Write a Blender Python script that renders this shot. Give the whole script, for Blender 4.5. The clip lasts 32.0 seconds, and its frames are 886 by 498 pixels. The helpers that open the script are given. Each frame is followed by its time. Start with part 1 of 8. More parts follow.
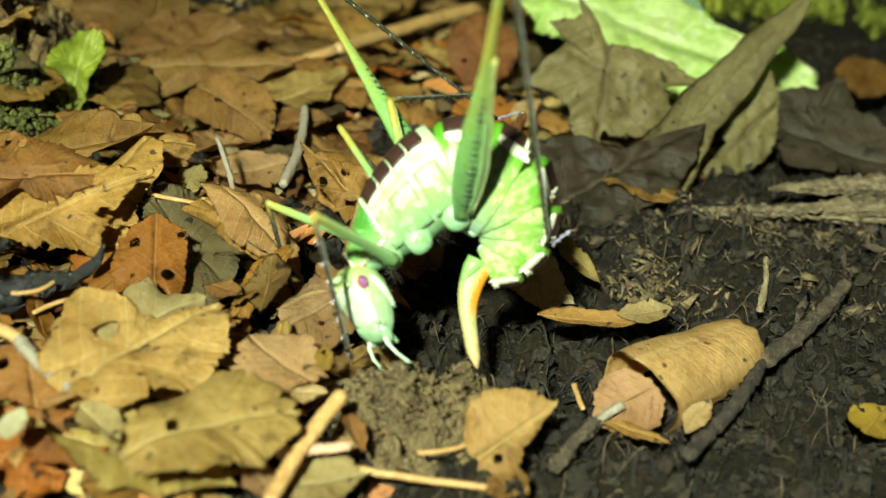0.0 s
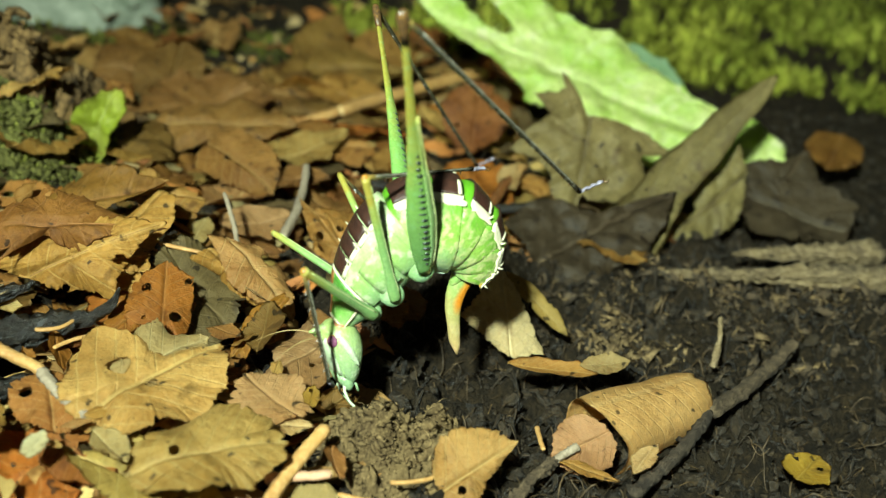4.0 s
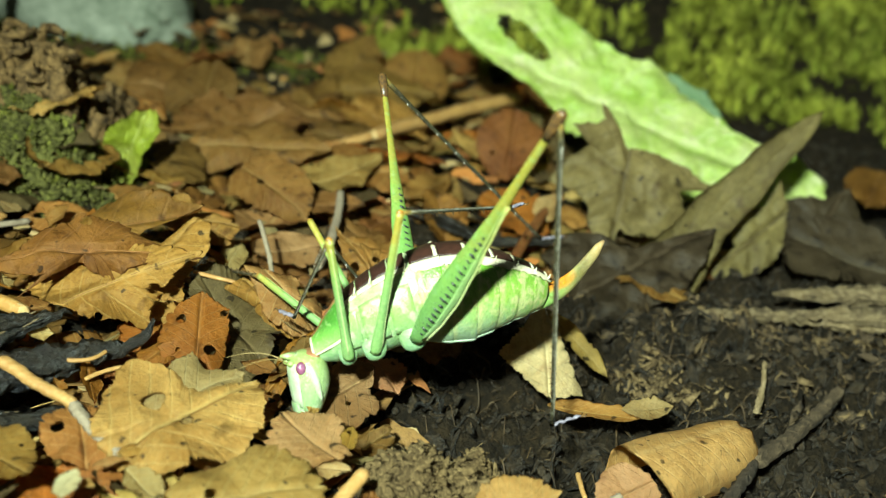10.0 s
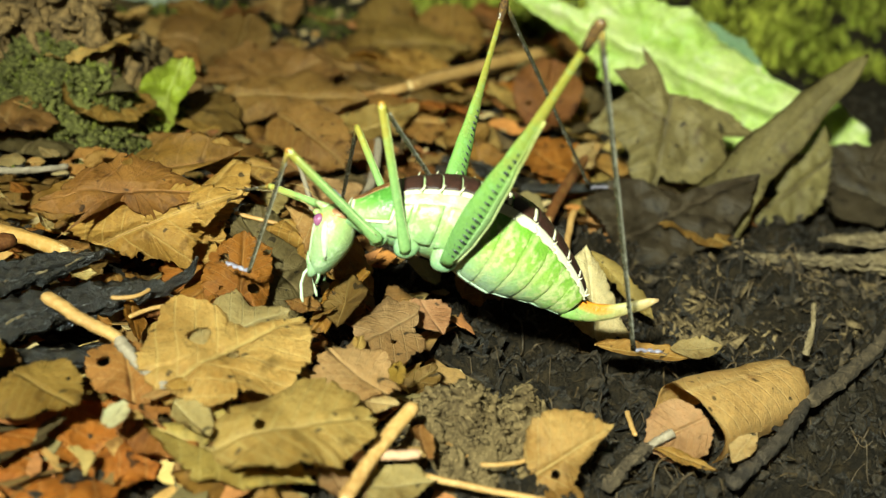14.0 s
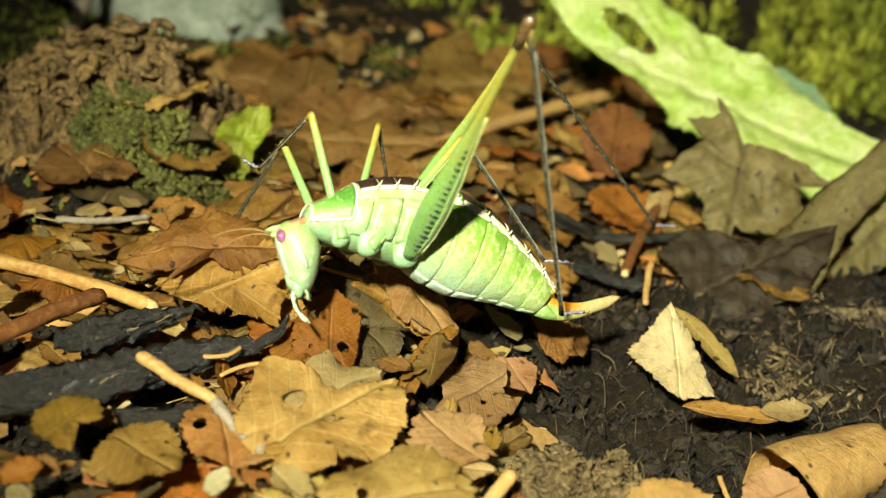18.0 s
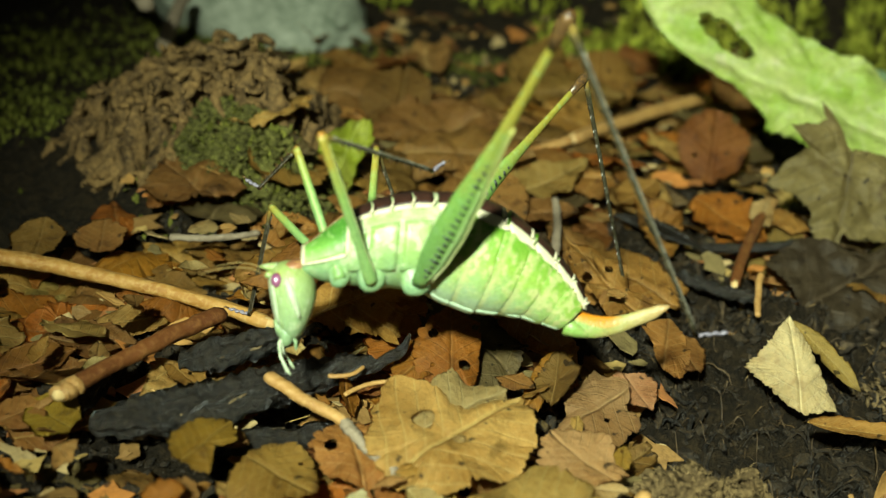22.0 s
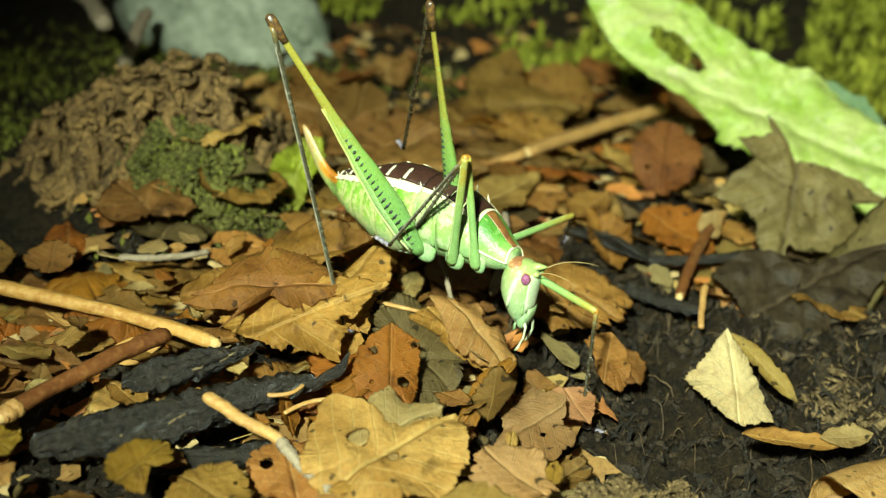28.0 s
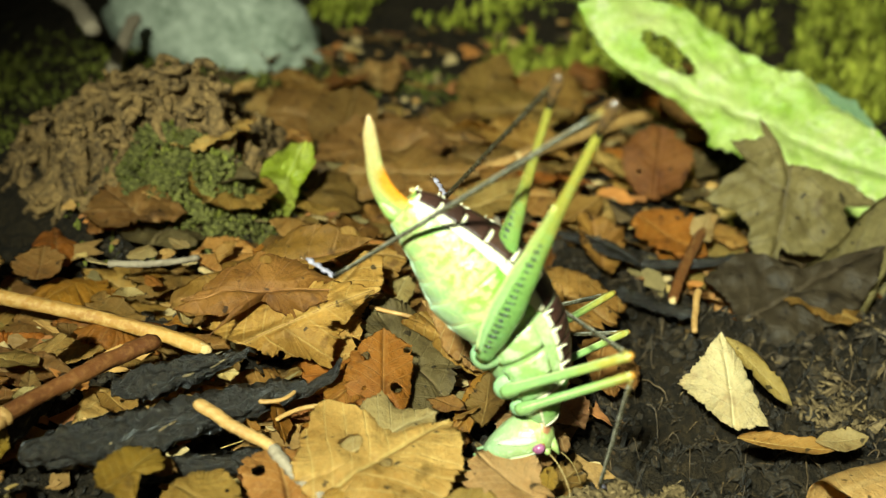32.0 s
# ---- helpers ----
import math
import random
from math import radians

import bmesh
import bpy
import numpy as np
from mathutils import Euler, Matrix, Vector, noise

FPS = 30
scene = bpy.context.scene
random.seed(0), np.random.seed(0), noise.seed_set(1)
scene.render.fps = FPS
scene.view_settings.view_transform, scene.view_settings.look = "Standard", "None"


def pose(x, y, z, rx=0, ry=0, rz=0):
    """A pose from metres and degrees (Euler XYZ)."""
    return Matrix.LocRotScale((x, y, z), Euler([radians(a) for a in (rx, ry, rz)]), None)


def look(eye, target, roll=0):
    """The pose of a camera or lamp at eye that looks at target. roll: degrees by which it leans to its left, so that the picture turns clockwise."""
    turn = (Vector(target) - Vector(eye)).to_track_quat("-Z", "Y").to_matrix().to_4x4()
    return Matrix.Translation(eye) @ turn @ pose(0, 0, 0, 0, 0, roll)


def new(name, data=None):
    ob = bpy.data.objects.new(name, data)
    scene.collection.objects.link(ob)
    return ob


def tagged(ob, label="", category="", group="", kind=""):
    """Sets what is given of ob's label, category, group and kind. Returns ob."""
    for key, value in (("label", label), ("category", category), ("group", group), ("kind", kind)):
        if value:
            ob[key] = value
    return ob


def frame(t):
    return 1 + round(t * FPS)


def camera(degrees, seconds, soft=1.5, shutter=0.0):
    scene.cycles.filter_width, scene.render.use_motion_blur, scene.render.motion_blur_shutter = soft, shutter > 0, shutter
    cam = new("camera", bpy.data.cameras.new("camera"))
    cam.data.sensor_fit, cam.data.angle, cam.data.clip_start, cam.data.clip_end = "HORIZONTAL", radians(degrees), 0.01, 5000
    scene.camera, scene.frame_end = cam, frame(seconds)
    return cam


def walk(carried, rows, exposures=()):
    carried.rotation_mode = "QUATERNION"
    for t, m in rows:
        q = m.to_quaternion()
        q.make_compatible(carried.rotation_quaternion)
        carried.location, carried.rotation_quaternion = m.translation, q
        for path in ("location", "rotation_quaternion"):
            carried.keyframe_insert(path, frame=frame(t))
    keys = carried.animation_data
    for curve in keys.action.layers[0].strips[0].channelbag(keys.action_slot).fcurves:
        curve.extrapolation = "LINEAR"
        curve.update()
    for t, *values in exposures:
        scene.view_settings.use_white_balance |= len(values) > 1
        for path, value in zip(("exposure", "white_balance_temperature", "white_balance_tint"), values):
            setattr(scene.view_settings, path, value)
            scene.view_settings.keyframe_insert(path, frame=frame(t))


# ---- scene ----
cam = camera(41.7, 32.0, soft=1.25)
cam.data.dof.use_dof, cam.data.dof.focus_distance, cam.data.dof.aperture_fstop = True, 0.115, 30.0
METRES, EYE, TILT, LEAN, TURN = 0.052, 0.057, -27.0, -6.0, 0.0
ROWS = [
    (0, 0, 0, 0, 0, 0, 0),
    (0.5, 0.0098, -0.0027, -0.0015, 0.23, 0.06, 0.09),
    (1, 0.0074, -0.0098, -0.0017, 0.11, 0.04, 0.11),
    (1.5, 0.0031, -0.0232, -0.004, -0.03, 0.15, 0.14),
    (2, -0.0028, -0.0436, -0.0078, -0.22, 0.4, 0.15),
    (2.5, 0.0183, -0.0892, -0.0055, 0.04, 0.62, 0.09),
    (3, 0.0483, -0.1514, -0.0055, 0.3, 1.17, -0.27),
    (3.5, 0.0593, -0.2118, 0.0058, 0.31, 1.81, -1.03),
    (4, 0.0496, -0.2272, 0.0094, 0.29, 2.37, -1.73),
    (4.5, 0.0516, -0.2271, 0.011, 0.68, 2.42, -2.01),
    (6.5, 0.0135, -0.2189, 0.0086, 0.35, 2.49, -2.45),
    (7, 0.01, -0.2118, 0.0075, 0.31, 2.51, -2.5),
    (7.5, 0.0042, -0.2014, 0.0062, 0.18, 2.57, -2.66),
    (8, 0.0057, -0.1914, 0.0086, 0.18, 2.57, -2.78),
    (8.5, 0.0098, -0.1858, 0.017, 0.28, 2.51, -2.92),
    (9, -0.0035, -0.1774, 0.0227, 0.18, 2.78, -3.12),
    (9.5, -0.0125, -0.1745, 0.0386, 0.36, 2.97, -3.26),
    (10, -0.0122, -0.174, 0.0557, 0.77, 2.98, -3.3),
    (10.5, -0.0146, -0.1764, 0.0737, 1.14, 2.61, -3.35),
    (11, -0.0258, -0.1697, 0.0541, 1.27, 2.72, -3.32),
    (11.5, -0.0352, -0.1616, 0.0342, 1.42, 2.55, -3.27),
    (12, -0.0417, -0.1547, 0.0156, 1.58, 2.34, -3.2),
    (12.5, -0.0452, -0.15, -0.0023, 1.67, 2.18, -3.06),
    (13, -0.0482, -0.143, -0.0197, 1.71, 2.12, -2.96),
    (13.5, -0.0485, -0.139, -0.026, 1.82, 1.99, -2.94),
    (15.5, -0.0789, -0.1399, 0.016, 2.21, 1.51, -3.4),
    (16, -0.0949, -0.1375, 0.0229, 2.33, 1.64, -3.51),
    (16.5, -0.112, -0.1329, 0.0195, 2.45, 2.07, -3.55),
    (17, -0.1273, -0.1296, 0.0213, 2.72, 2.43, -3.55),
    (17.5, -0.1478, -0.1304, 0.0296, 2.97, 2.67, -3.52),
    (18, -0.169, -0.1358, 0.0452, 3.25, 2.73, -3.6),
    (18.5, -0.1884, -0.1351, 0.0494, 3.56, 2.7, -3.58),
    (19, -0.2042, -0.1337, 0.0489, 3.97, 2.61, -3.55),
    (19.5, -0.2217, -0.1354, 0.0522, 4.33, 2.47, -3.52),
    (20, -0.2447, -0.1343, 0.0554, 4.59, 2.43, -3.51),
    (20.5, -0.2686, -0.1329, 0.0579, 4.81, 2.47, -3.5),
    (21, -0.2873, -0.1342, 0.0596, 5.14, 2.53, -3.45),
    (21.5, -0.2898, -0.136, 0.0657, 5.69, 2.51, -3.3),
    (22, -0.2892, -0.1382, 0.0736, 6.01, 2.47, -3.14),
    (22.5, -0.2863, -0.1402, 0.0793, 6.12, 2.48, -2.94),
    (23, -0.2846, -0.142, 0.0839, 6.17, 2.47, -2.79),
    (23.5, -0.286, -0.1431, 0.0863, 6.14, 2.48, -2.67),
    (24, -0.2861, -0.1443, 0.089, 6.13, 2.45, -2.57),
    (24.5, -0.2807, -0.1451, 0.09, 6.23, 2.43, -2.46),
    (25, -0.2725, -0.1495, 0.0914, 6.31, 2.38, -2.38),
    (25.5, -0.2635, -0.1534, 0.0913, 6.19, 2.42, -2.36),
    (27.5, -0.1881, -0.1678, 0.1039, 5.94, 2.6, -2.34),
    (28, -0.1909, -0.1667, 0.1033, 5.54, 2.71, -2.45),
    (28.5, -0.1934, -0.165, 0.1025, 5.22, 2.81, -2.5),
    (29, -0.1936, -0.167, 0.1024, 5.01, 2.87, -2.48),
    (29.5, -0.1808, -0.1689, 0.1044, 5.13, 2.87, -2.35),
    (30, -0.1727, -0.1707, 0.106, 5.22, 2.86, -2.22),
    (30.5, -0.1702, -0.1711, 0.1068, 5.27, 2.86, -2.14),
    (31, -0.1717, -0.1678, 0.107, 5.3, 2.88, -2.06),
    (31.5, -0.1723, -0.1621, 0.1055, 5.4, 2.92, -2.01),
    (32, -0.1989, -0.1503, 0.0988, 5.01, 3.08, -2.17),
]
walk(cam, [(t, pose(0, 0, EYE, TILT, LEAN, TURN) @ pose(METRES * x, METRES * y, METRES * z, 90 + pitch, roll, yaw)) for t, x, y, z, yaw, pitch, roll in ROWS],
     exposures=[(0, 0.0, 6000, -3), (3, -0.03, 6000, 2), (4, -0.06, 5900, -2), (7, 0.05, 5900, -4), (8, 0.06, 5900, -4), (9, -0.04, 5900, -4), (13, -0.06, 5900, -4), (15.5, 0.03, 6900, 14), (18, 0.02, 6900, 11), (20, -0.16, 6700, 4), (22, -0.45, 6500, -2), (23, -0.6, 6500, -8), (24, -0.4, 6500, -5), (25, -0.08, 6500, -3), (27.5, -0.02, 6450, -4), (32, 0.0, 6400, 0)])

# ---- light: one hand torch in the night ----
world = bpy.data.worlds.new("night")
world.use_nodes = True
world.node_tree.nodes["Background"].inputs[0].default_value = (0.58, 0.6, 0.44, 1)
world.node_tree.nodes["Background"].inputs[1].default_value = 0.09
scene.world = world
torch = bpy.data.lights.new("torch", "SPOT")
torch.energy, torch.color, torch.spot_size, torch.spot_blend, torch.shadow_soft_size = 10.6, (0.91, 1.0, 0.85), radians(58), 1.0, 0.007
torch_ob = new("torch", torch)
torch_ob.matrix_world = look((-0.046, -0.09, 0.158), (0.034, 0.172, 0.0))
scene.view_settings.exposure = 0.0

# ---- materials ----
MATS = {}


def tree(name):
    m = bpy.data.materials.new(name)
    m.use_nodes = True
    t = m.node_tree
    b = t.nodes["Principled BSDF"]

    def node(kind, **inputs):
        n = t.nodes.new(kind)
        for k, v in inputs.items():
            key = int(k[1:]) if k[0] == "_" else k.replace("_", " ")
            if isinstance(v, bpy.types.NodeSocket):
                t.links.new(v, n.inputs[key])
            else:
                n.inputs[key].default_value = v
        return n

    return m, t, b, node


def math_node(node, op, a, b=0.0, clamp=False):
    n = node("ShaderNodeMath", _0=a, _1=b)
    n.operation, n.use_clamp = op, clamp
    return n.outputs[0]


def mix(node, fac, a, b, blend="MIX"):
    n = node("ShaderNodeMix")
    n.data_type, n.blend_type = "RGBA", blend
    t = n.id_data
    for i, v in ((0, fac), (6, a), (7, b)):
        if isinstance(v, bpy.types.NodeSocket):
            t.links.new(v, n.inputs[i])
        else:
            n.inputs[i].default_value = (*v, 1) if isinstance(v, tuple) and len(v) == 3 else v
    return n.outputs[2]


def ramp(node, fac, lo, hi):
    n = node("ShaderNodeMapRange", Value=fac, From_Min=lo, From_Max=hi)
    n.clamp = True
    return n.outputs[0]


def surface(name, c1, c2, c3=None, big=120.0, fine=900.0, rough=0.7, bump=0.3, spec=0.3, vary=0.0, translucent=0.0, depth=0.0004):
    """Two or three colours mottled at two scales, with a fine relief."""
    m, t, b, node = tree(name)
    co = node("ShaderNodeTexCoord").outputs["Object"]
    n1 = node("ShaderNodeTexNoise", Vector=co, Scale=big, Detail=4.0, Roughness=0.6).outputs[0]
    n2 = node("ShaderNodeTexNoise", Vector=co, Scale=fine, Detail=5.0, Roughness=0.7).outputs[0]
    col = mix(node, ramp(node, n1, 0.35, 0.65), c1, c2)
    col = mix(node, ramp(node, n2, 0.45, 0.72), col, c3 or c1)
    if vary:
        rnd = node("ShaderNodeObjectInfo").outputs["Random"]
        isl = node("ShaderNodeNewGeometry").outputs["Random Per Island"]
        r = math_node(node, "ADD", math_node(node, "MULTIPLY", rnd, 0.5), math_node(node, "MULTIPLY", isl, 0.5))
        h = node("ShaderNodeHueSaturation", Color=col, Value=node("ShaderNodeMapRange", Value=r, To_Min=1 - vary, To_Max=1 + vary).outputs[0])
        col = h.outputs[0]
    t.links.new(col, b.inputs["Base Color"])
    b.inputs["Roughness"].default_value, b.inputs["Specular IOR Level"].default_value = rough, spec
    bp = node("ShaderNodeBump", Strength=bump, Distance=depth, Height=n2)
    t.links.new(bp.outputs[0], b.inputs["Normal"])
    if translucent:
        tr = node("ShaderNodeBsdfTranslucent", Color=col)
        ms = node("ShaderNodeMixShader", Fac=translucent, _1=b.outputs[0], _2=tr.outputs[0])
        t.links.new(ms.outputs[0], t.nodes["Material Output"].inputs[0])
    MATS[name] = m
    return m


def leaf_surface(name, c1, c2, vein, spots, rough=0.6, spec=0.25, translucent=0.18):
    """A dry leaf: mottled blade, pale side veins off a midrib, a fine net, brown spots."""
    c1, c2, vein, spots = [(c[0] * 0.955, c[1] * 1.06, c[2] * 1.02) for c in (c1, c2, vein, spots)] if name not in ("fresh", "sprout", "sage", "dark", "slate") else (c1, c2, vein, spots)
    m, t, b, node = tree(name)
    tc = node("ShaderNodeTexCoord")
    co = tc.outputs["Object"]
    uv = node("ShaderNodeSeparateXYZ", Vector=tc.outputs["UV"])
    s, v = uv.outputs[0], uv.outputs[1]
    av = math_node(node, "ABSOLUTE", v)
    rnd = node("ShaderNodeObjectInfo").outputs["Random"]
    wob = node("ShaderNodeTexNoise", Vector=co, Scale=180.0, Detail=2.0).outputs[0]
    ph = math_node(node, "ADD", math_node(node, "MULTIPLY", s, 9.0), math_node(node, "MULTIPLY", av, -1.9))
    ph = math_node(node, "ADD", ph, math_node(node, "MULTIPLY", wob, 0.5))
    saw = math_node(node, "ABSOLUTE", math_node(node, "SUBTRACT", math_node(node, "FRACT", ph), 0.5))
    side = ramp(node, saw, 0.075, 0.015)
    mid = ramp(node, av, 0.06, 0.02)
    veins = math_node(node, "MAXIMUM", side, mid)
    net = node("ShaderNodeTexVoronoi", Vector=co, Scale=900.0)
    net.feature = "DISTANCE_TO_EDGE"
    netl = ramp(node, net.outputs[0], 0.12, 0.02)
    n1 = node("ShaderNodeTexNoise", Vector=co, Scale=125.0, Detail=5.0, Roughness=0.6).outputs[0]
    n2 = node("ShaderNodeTexNoise", Vector=co, Scale=1100.0, Detail=4.0, Roughness=0.7).outputs[0]
    col = mix(node, ramp(node, n1, 0.35, 0.65), c1, c2)
    col = mix(node, math_node(node, "MULTIPLY", veins, 0.34), col, vein)
    col = mix(node, math_node(node, "MULTIPLY", netl, 0.10), col, vein)
    sp = node("ShaderNodeTexNoise", Vector=co, Scale=330.0, Detail=3.0, Roughness=0.5).outputs[0]
    col = mix(node, math_node(node, "MULTIPLY", ramp(node, sp, 0.6, 0.7), 0.75), col, spots)
    # black mould specks and dark worn lines
    specks = node("ShaderNodeTexNoise", Vector=co, Scale=750.0, Detail=2.0, Roughness=0.4).outputs[0]
    col = mix(node, math_node(node, "MULTIPLY", ramp(node, specks, 0.68, 0.72), 0.8), col, (0.02, 0.013, 0.008) if name not in ("fresh", "sprout", "sage") else vein)
    crack = node("ShaderNodeTexNoise", Vector=co, Scale=210.0, Detail=6.0, Roughness=0.65).outputs[0]
    crack = ramp(node, math_node(node, "ABSOLUTE", math_node(node, "SUBTRACT", crack, 0.5)), 0.014, 0.003)
    col = mix(node, math_node(node, "MULTIPLY", crack, 0.3), col, spots)
    grain = node("ShaderNodeMapRange", Value=n2, From_Min=0.3, From_Max=0.7, To_Min=0.84, To_Max=1.12).outputs[0]
    col = node("ShaderNodeHueSaturation", Color=col, Value=grain).outputs[0]
    h = node("ShaderNodeHueSaturation", Color=col, Saturation=1.07, Value=node("ShaderNodeMapRange", Value=rnd, To_Min=0.72, To_Max=1.18).outputs[0],
             Hue=node("ShaderNodeMapRange", Value=math_node(node, "FRACT", math_node(node, "MULTIPLY", rnd, 7.3)), To_Min=0.485, To_Max=0.508).outputs[0])
    col = h.outputs[0]
    t.links.new(col, b.inputs["Base Color"])
    t.links.new(node("ShaderNodeMapRange", Value=n2, To_Min=rough - 0.15, To_Max=rough + 0.2).outputs[0], b.inputs["Roughness"])
    b.inputs["Specular IOR Level"].default_value = spec
    hgt = math_node(node, "ADD", math_node(node, "MULTIPLY", veins, 0.3), math_node(node, "ADD", math_node(node, "MULTIPLY", netl, 0.03), math_node(node, "MULTIPLY", n2, 0.7)))
    bp = node("ShaderNodeBump", Strength=0.6, Distance=0.0003, Height=hgt)
    # sharp wrinkles of the dried blade
    wr = node("ShaderNodeTexNoise", Vector=co, Scale=330.0, Detail=5.0, Roughness=0.6).outputs[0]
    wr = math_node(node, "ABSOLUTE", math_node(node, "SUBTRACT", wr, 0.5))
    bp = node("ShaderNodeBump", Strength=0.55 if name not in ("fresh", "sage") else 0.4, Distance=0.0010, Height=wr, Normal=bp.outputs[0])
    t.links.new(bp.outputs[0], b.inputs["Normal"])
    tr = node("ShaderNodeBsdfTranslucent", Color=col)
    ms = node("ShaderNodeMixShader", Fac=translucent, _1=b.outputs[0], _2=tr.outputs[0])
    t.links.new(ms.outputs[0], t.nodes["Material Output"].inputs[0])
    MATS[name] = m
    return m


leaf_surface("tan", (0.46, 0.235, 0.075), (0.27, 0.122, 0.035), (0.55, 0.34, 0.14), (0.14, 0.058, 0.018))
leaf_surface("pale", (0.53, 0.30, 0.115), (0.34, 0.168, 0.055), (0.58, 0.40, 0.18), (0.18, 0.09, 0.028))
leaf_surface("cream", (0.58, 0.39, 0.18), (0.40, 0.24, 0.09), (0.66, 0.49, 0.27), (0.22, 0.12, 0.045))
leaf_surface("white", (0.70, 0.58, 0.36), (0.60, 0.46, 0.25), (0.75, 0.64, 0.42), (0.3, 0.2, 0.1))
leaf_surface("curlwhite", (0.66, 0.51, 0.28), (0.55, 0.40, 0.20), (0.70, 0.56, 0.34), (0.30, 0.18, 0.08))
leaf_surface("yellow", (0.38, 0.225, 0.045), (0.30, 0.165, 0.032), (0.44, 0.30, 0.10), (0.12, 0.06, 0.02))
leaf_surface("olive", (0.42, 0.255, 0.09), (0.33, 0.19, 0.06), (0.50, 0.35, 0.15), (0.12, 0.07, 0.025))
leaf_surface("brown", (0.27, 0.14, 0.045), (0.20, 0.095, 0.03), (0.36, 0.22, 0.09), (0.09, 0.045, 0.018))
leaf_surface("rust", (0.36, 0.165, 0.05), (0.21, 0.083, 0.024), (0.42, 0.2, 0.09), (0.09, 0.036, 0.018))
leaf_surface("orange", (0.42, 0.17, 0.04), (0.32, 0.12, 0.03), (0.5, 0.27, 0.1), (0.11, 0.045, 0.015))
leaf_surface("peach", (0.52, 0.29, 0.145), (0.37, 0.185, 0.078), (0.52, 0.32, 0.17), (0.24, 0.115, 0.05))
leaf_surface("dull", (0.19, 0.12, 0.055), (0.13, 0.08, 0.035), (0.24, 0.16, 0.08), (0.06, 0.035, 0.02))
leaf_surface("dark", (0.30, 0.235, 0.10), (0.19, 0.145, 0.06), (0.12, 0.085, 0.04), (0.125, 0.086, 0.042), 0.5)
leaf_surface("slate", (0.10, 0.074, 0.040), (0.07, 0.052, 0.029), (0.13, 0.095, 0.055), (0.022, 0.016, 0.011), 0.5)
leaf_surface("rolltan", (0.60, 0.36, 0.15), (0.51, 0.29, 0.11), (0.66, 0.44, 0.22), (0.32, 0.16, 0.06))
leaf_surface("fresh", (0.45, 0.62, 0.115), (0.66, 0.71, 0.30), (0.70, 0.75, 0.40), (0.78, 0.76, 0.48), 0.42, 0.5, 0.3)
leaf_surface("sage", (0.22, 0.33, 0.17), (0.26, 0.37, 0.2), (0.33, 0.43, 0.27), (0.3, 0.36, 0.2), 0.5, 0.4, 0.2)
leaf_surface("sprout", (0.46, 0.58, 0.07), (0.60, 0.66, 0.15), (0.62, 0.66, 0.22), (0.26, 0.32, 0.06), 0.4, 0.5, 0.35)
surface("straw", (0.37, 0.20, 0.058), (0.25, 0.125, 0.035), (0.44, 0.27, 0.10), 200, 1500, 0.55, 0.4)
surface("pinkwood", (0.42, 0.23, 0.13), (0.34, 0.17, 0.09), (0.5, 0.32, 0.2), 200, 1500, 0.6, 0.3)
surface("goldwood", (0.38, 0.195, 0.045), (0.25, 0.11, 0.022), (0.46, 0.28, 0.09), 110, 1400, 0.5, 0.6, 0.3)
surface("redwood", (0.13, 0.044, 0.010), (0.075, 0.023, 0.006), (0.19, 0.08, 0.022), 150, 1200, 0.55, 0.5, 0.25)
surface("greywood", (0.22, 0.17, 0.11), (0.15, 0.11, 0.07), (0.28, 0.22, 0.15), 150, 1200, 0.75, 0.5)
surface("rotwood", (0.18, 0.125, 0.055), (0.075, 0.05, 0.024), (0.30, 0.22, 0.115), 260, 1100, 0.85, 1.0, depth=0.0008)
surface("flakes", (0.105, 0.069, 0.03), (0.042, 0.027, 0.012), (0.19, 0.13, 0.06), 300, 1400, 0.85, 0.8, 0.15, vary=0.6)
surface("soilwood", (0.060, 0.039, 0.019), (0.028, 0.018, 0.009), (0.13, 0.088, 0.045), 200, 1000, 0.85, 1.0, depth=0.0008)
surface("darkwood", (0.034, 0.023, 0.013), (0.018, 0.012, 0.007), (0.075, 0.052, 0.03), 200, 1000, 0.75, 1.0, depth=0.0008)
surface("charwood", (0.0085, 0.0062, 0.0036), (0.0045, 0.0034, 0.0022), (0.034, 0.025, 0.0135), 300, 1900, 0.34, 0.9, 0.5, depth=0.0006)
surface("soil", (0.0075, 0.005, 0.0022), (0.0155, 0.0102, 0.0043), (0.036, 0.023, 0.0095), 170, 1100, 0.75, 1.0, 0.15, depth=0.0016)
surface("fibre_brown", (0.035, 0.021, 0.0085), (0.018, 0.011, 0.0045), (0.075, 0.047, 0.019), 300, 1500, 0.6, 0.4, 0.3, vary=0.8)
surface("crumb", (0.008, 0.0053, 0.0024), (0.019, 0.0123, 0.0052), (0.046, 0.029, 0.0125), 300, 2600, 0.5, 1.0, 0.4, vary=0.8, depth=0.0006)
surface("clay", (0.135, 0.088, 0.035), (0.07, 0.044, 0.018), (0.23, 0.155, 0.068), 400, 2200, 0.85, 0.9, 0.15, vary=0.4)
surface("mould", (0.15, 0.085, 0.026), (0.03, 0.017, 0.006), (0.24, 0.145, 0.05), 420, 1500, 0.8, 0.9, 0.25, vary=0.3)
surface("fibre", (0.045, 0.027, 0.011), (0.02, 0.012, 0.005), (0.12, 0.075, 0.03), 300, 1500, 0.6, 0.4, 0.2, vary=0.8)
surface("fibre_pale", (0.22, 0.14, 0.055), (0.13, 0.085, 0.035), (0.32, 0.22, 0.10), 300, 1500, 0.7, 0.4, 0.3, vary=0.6)
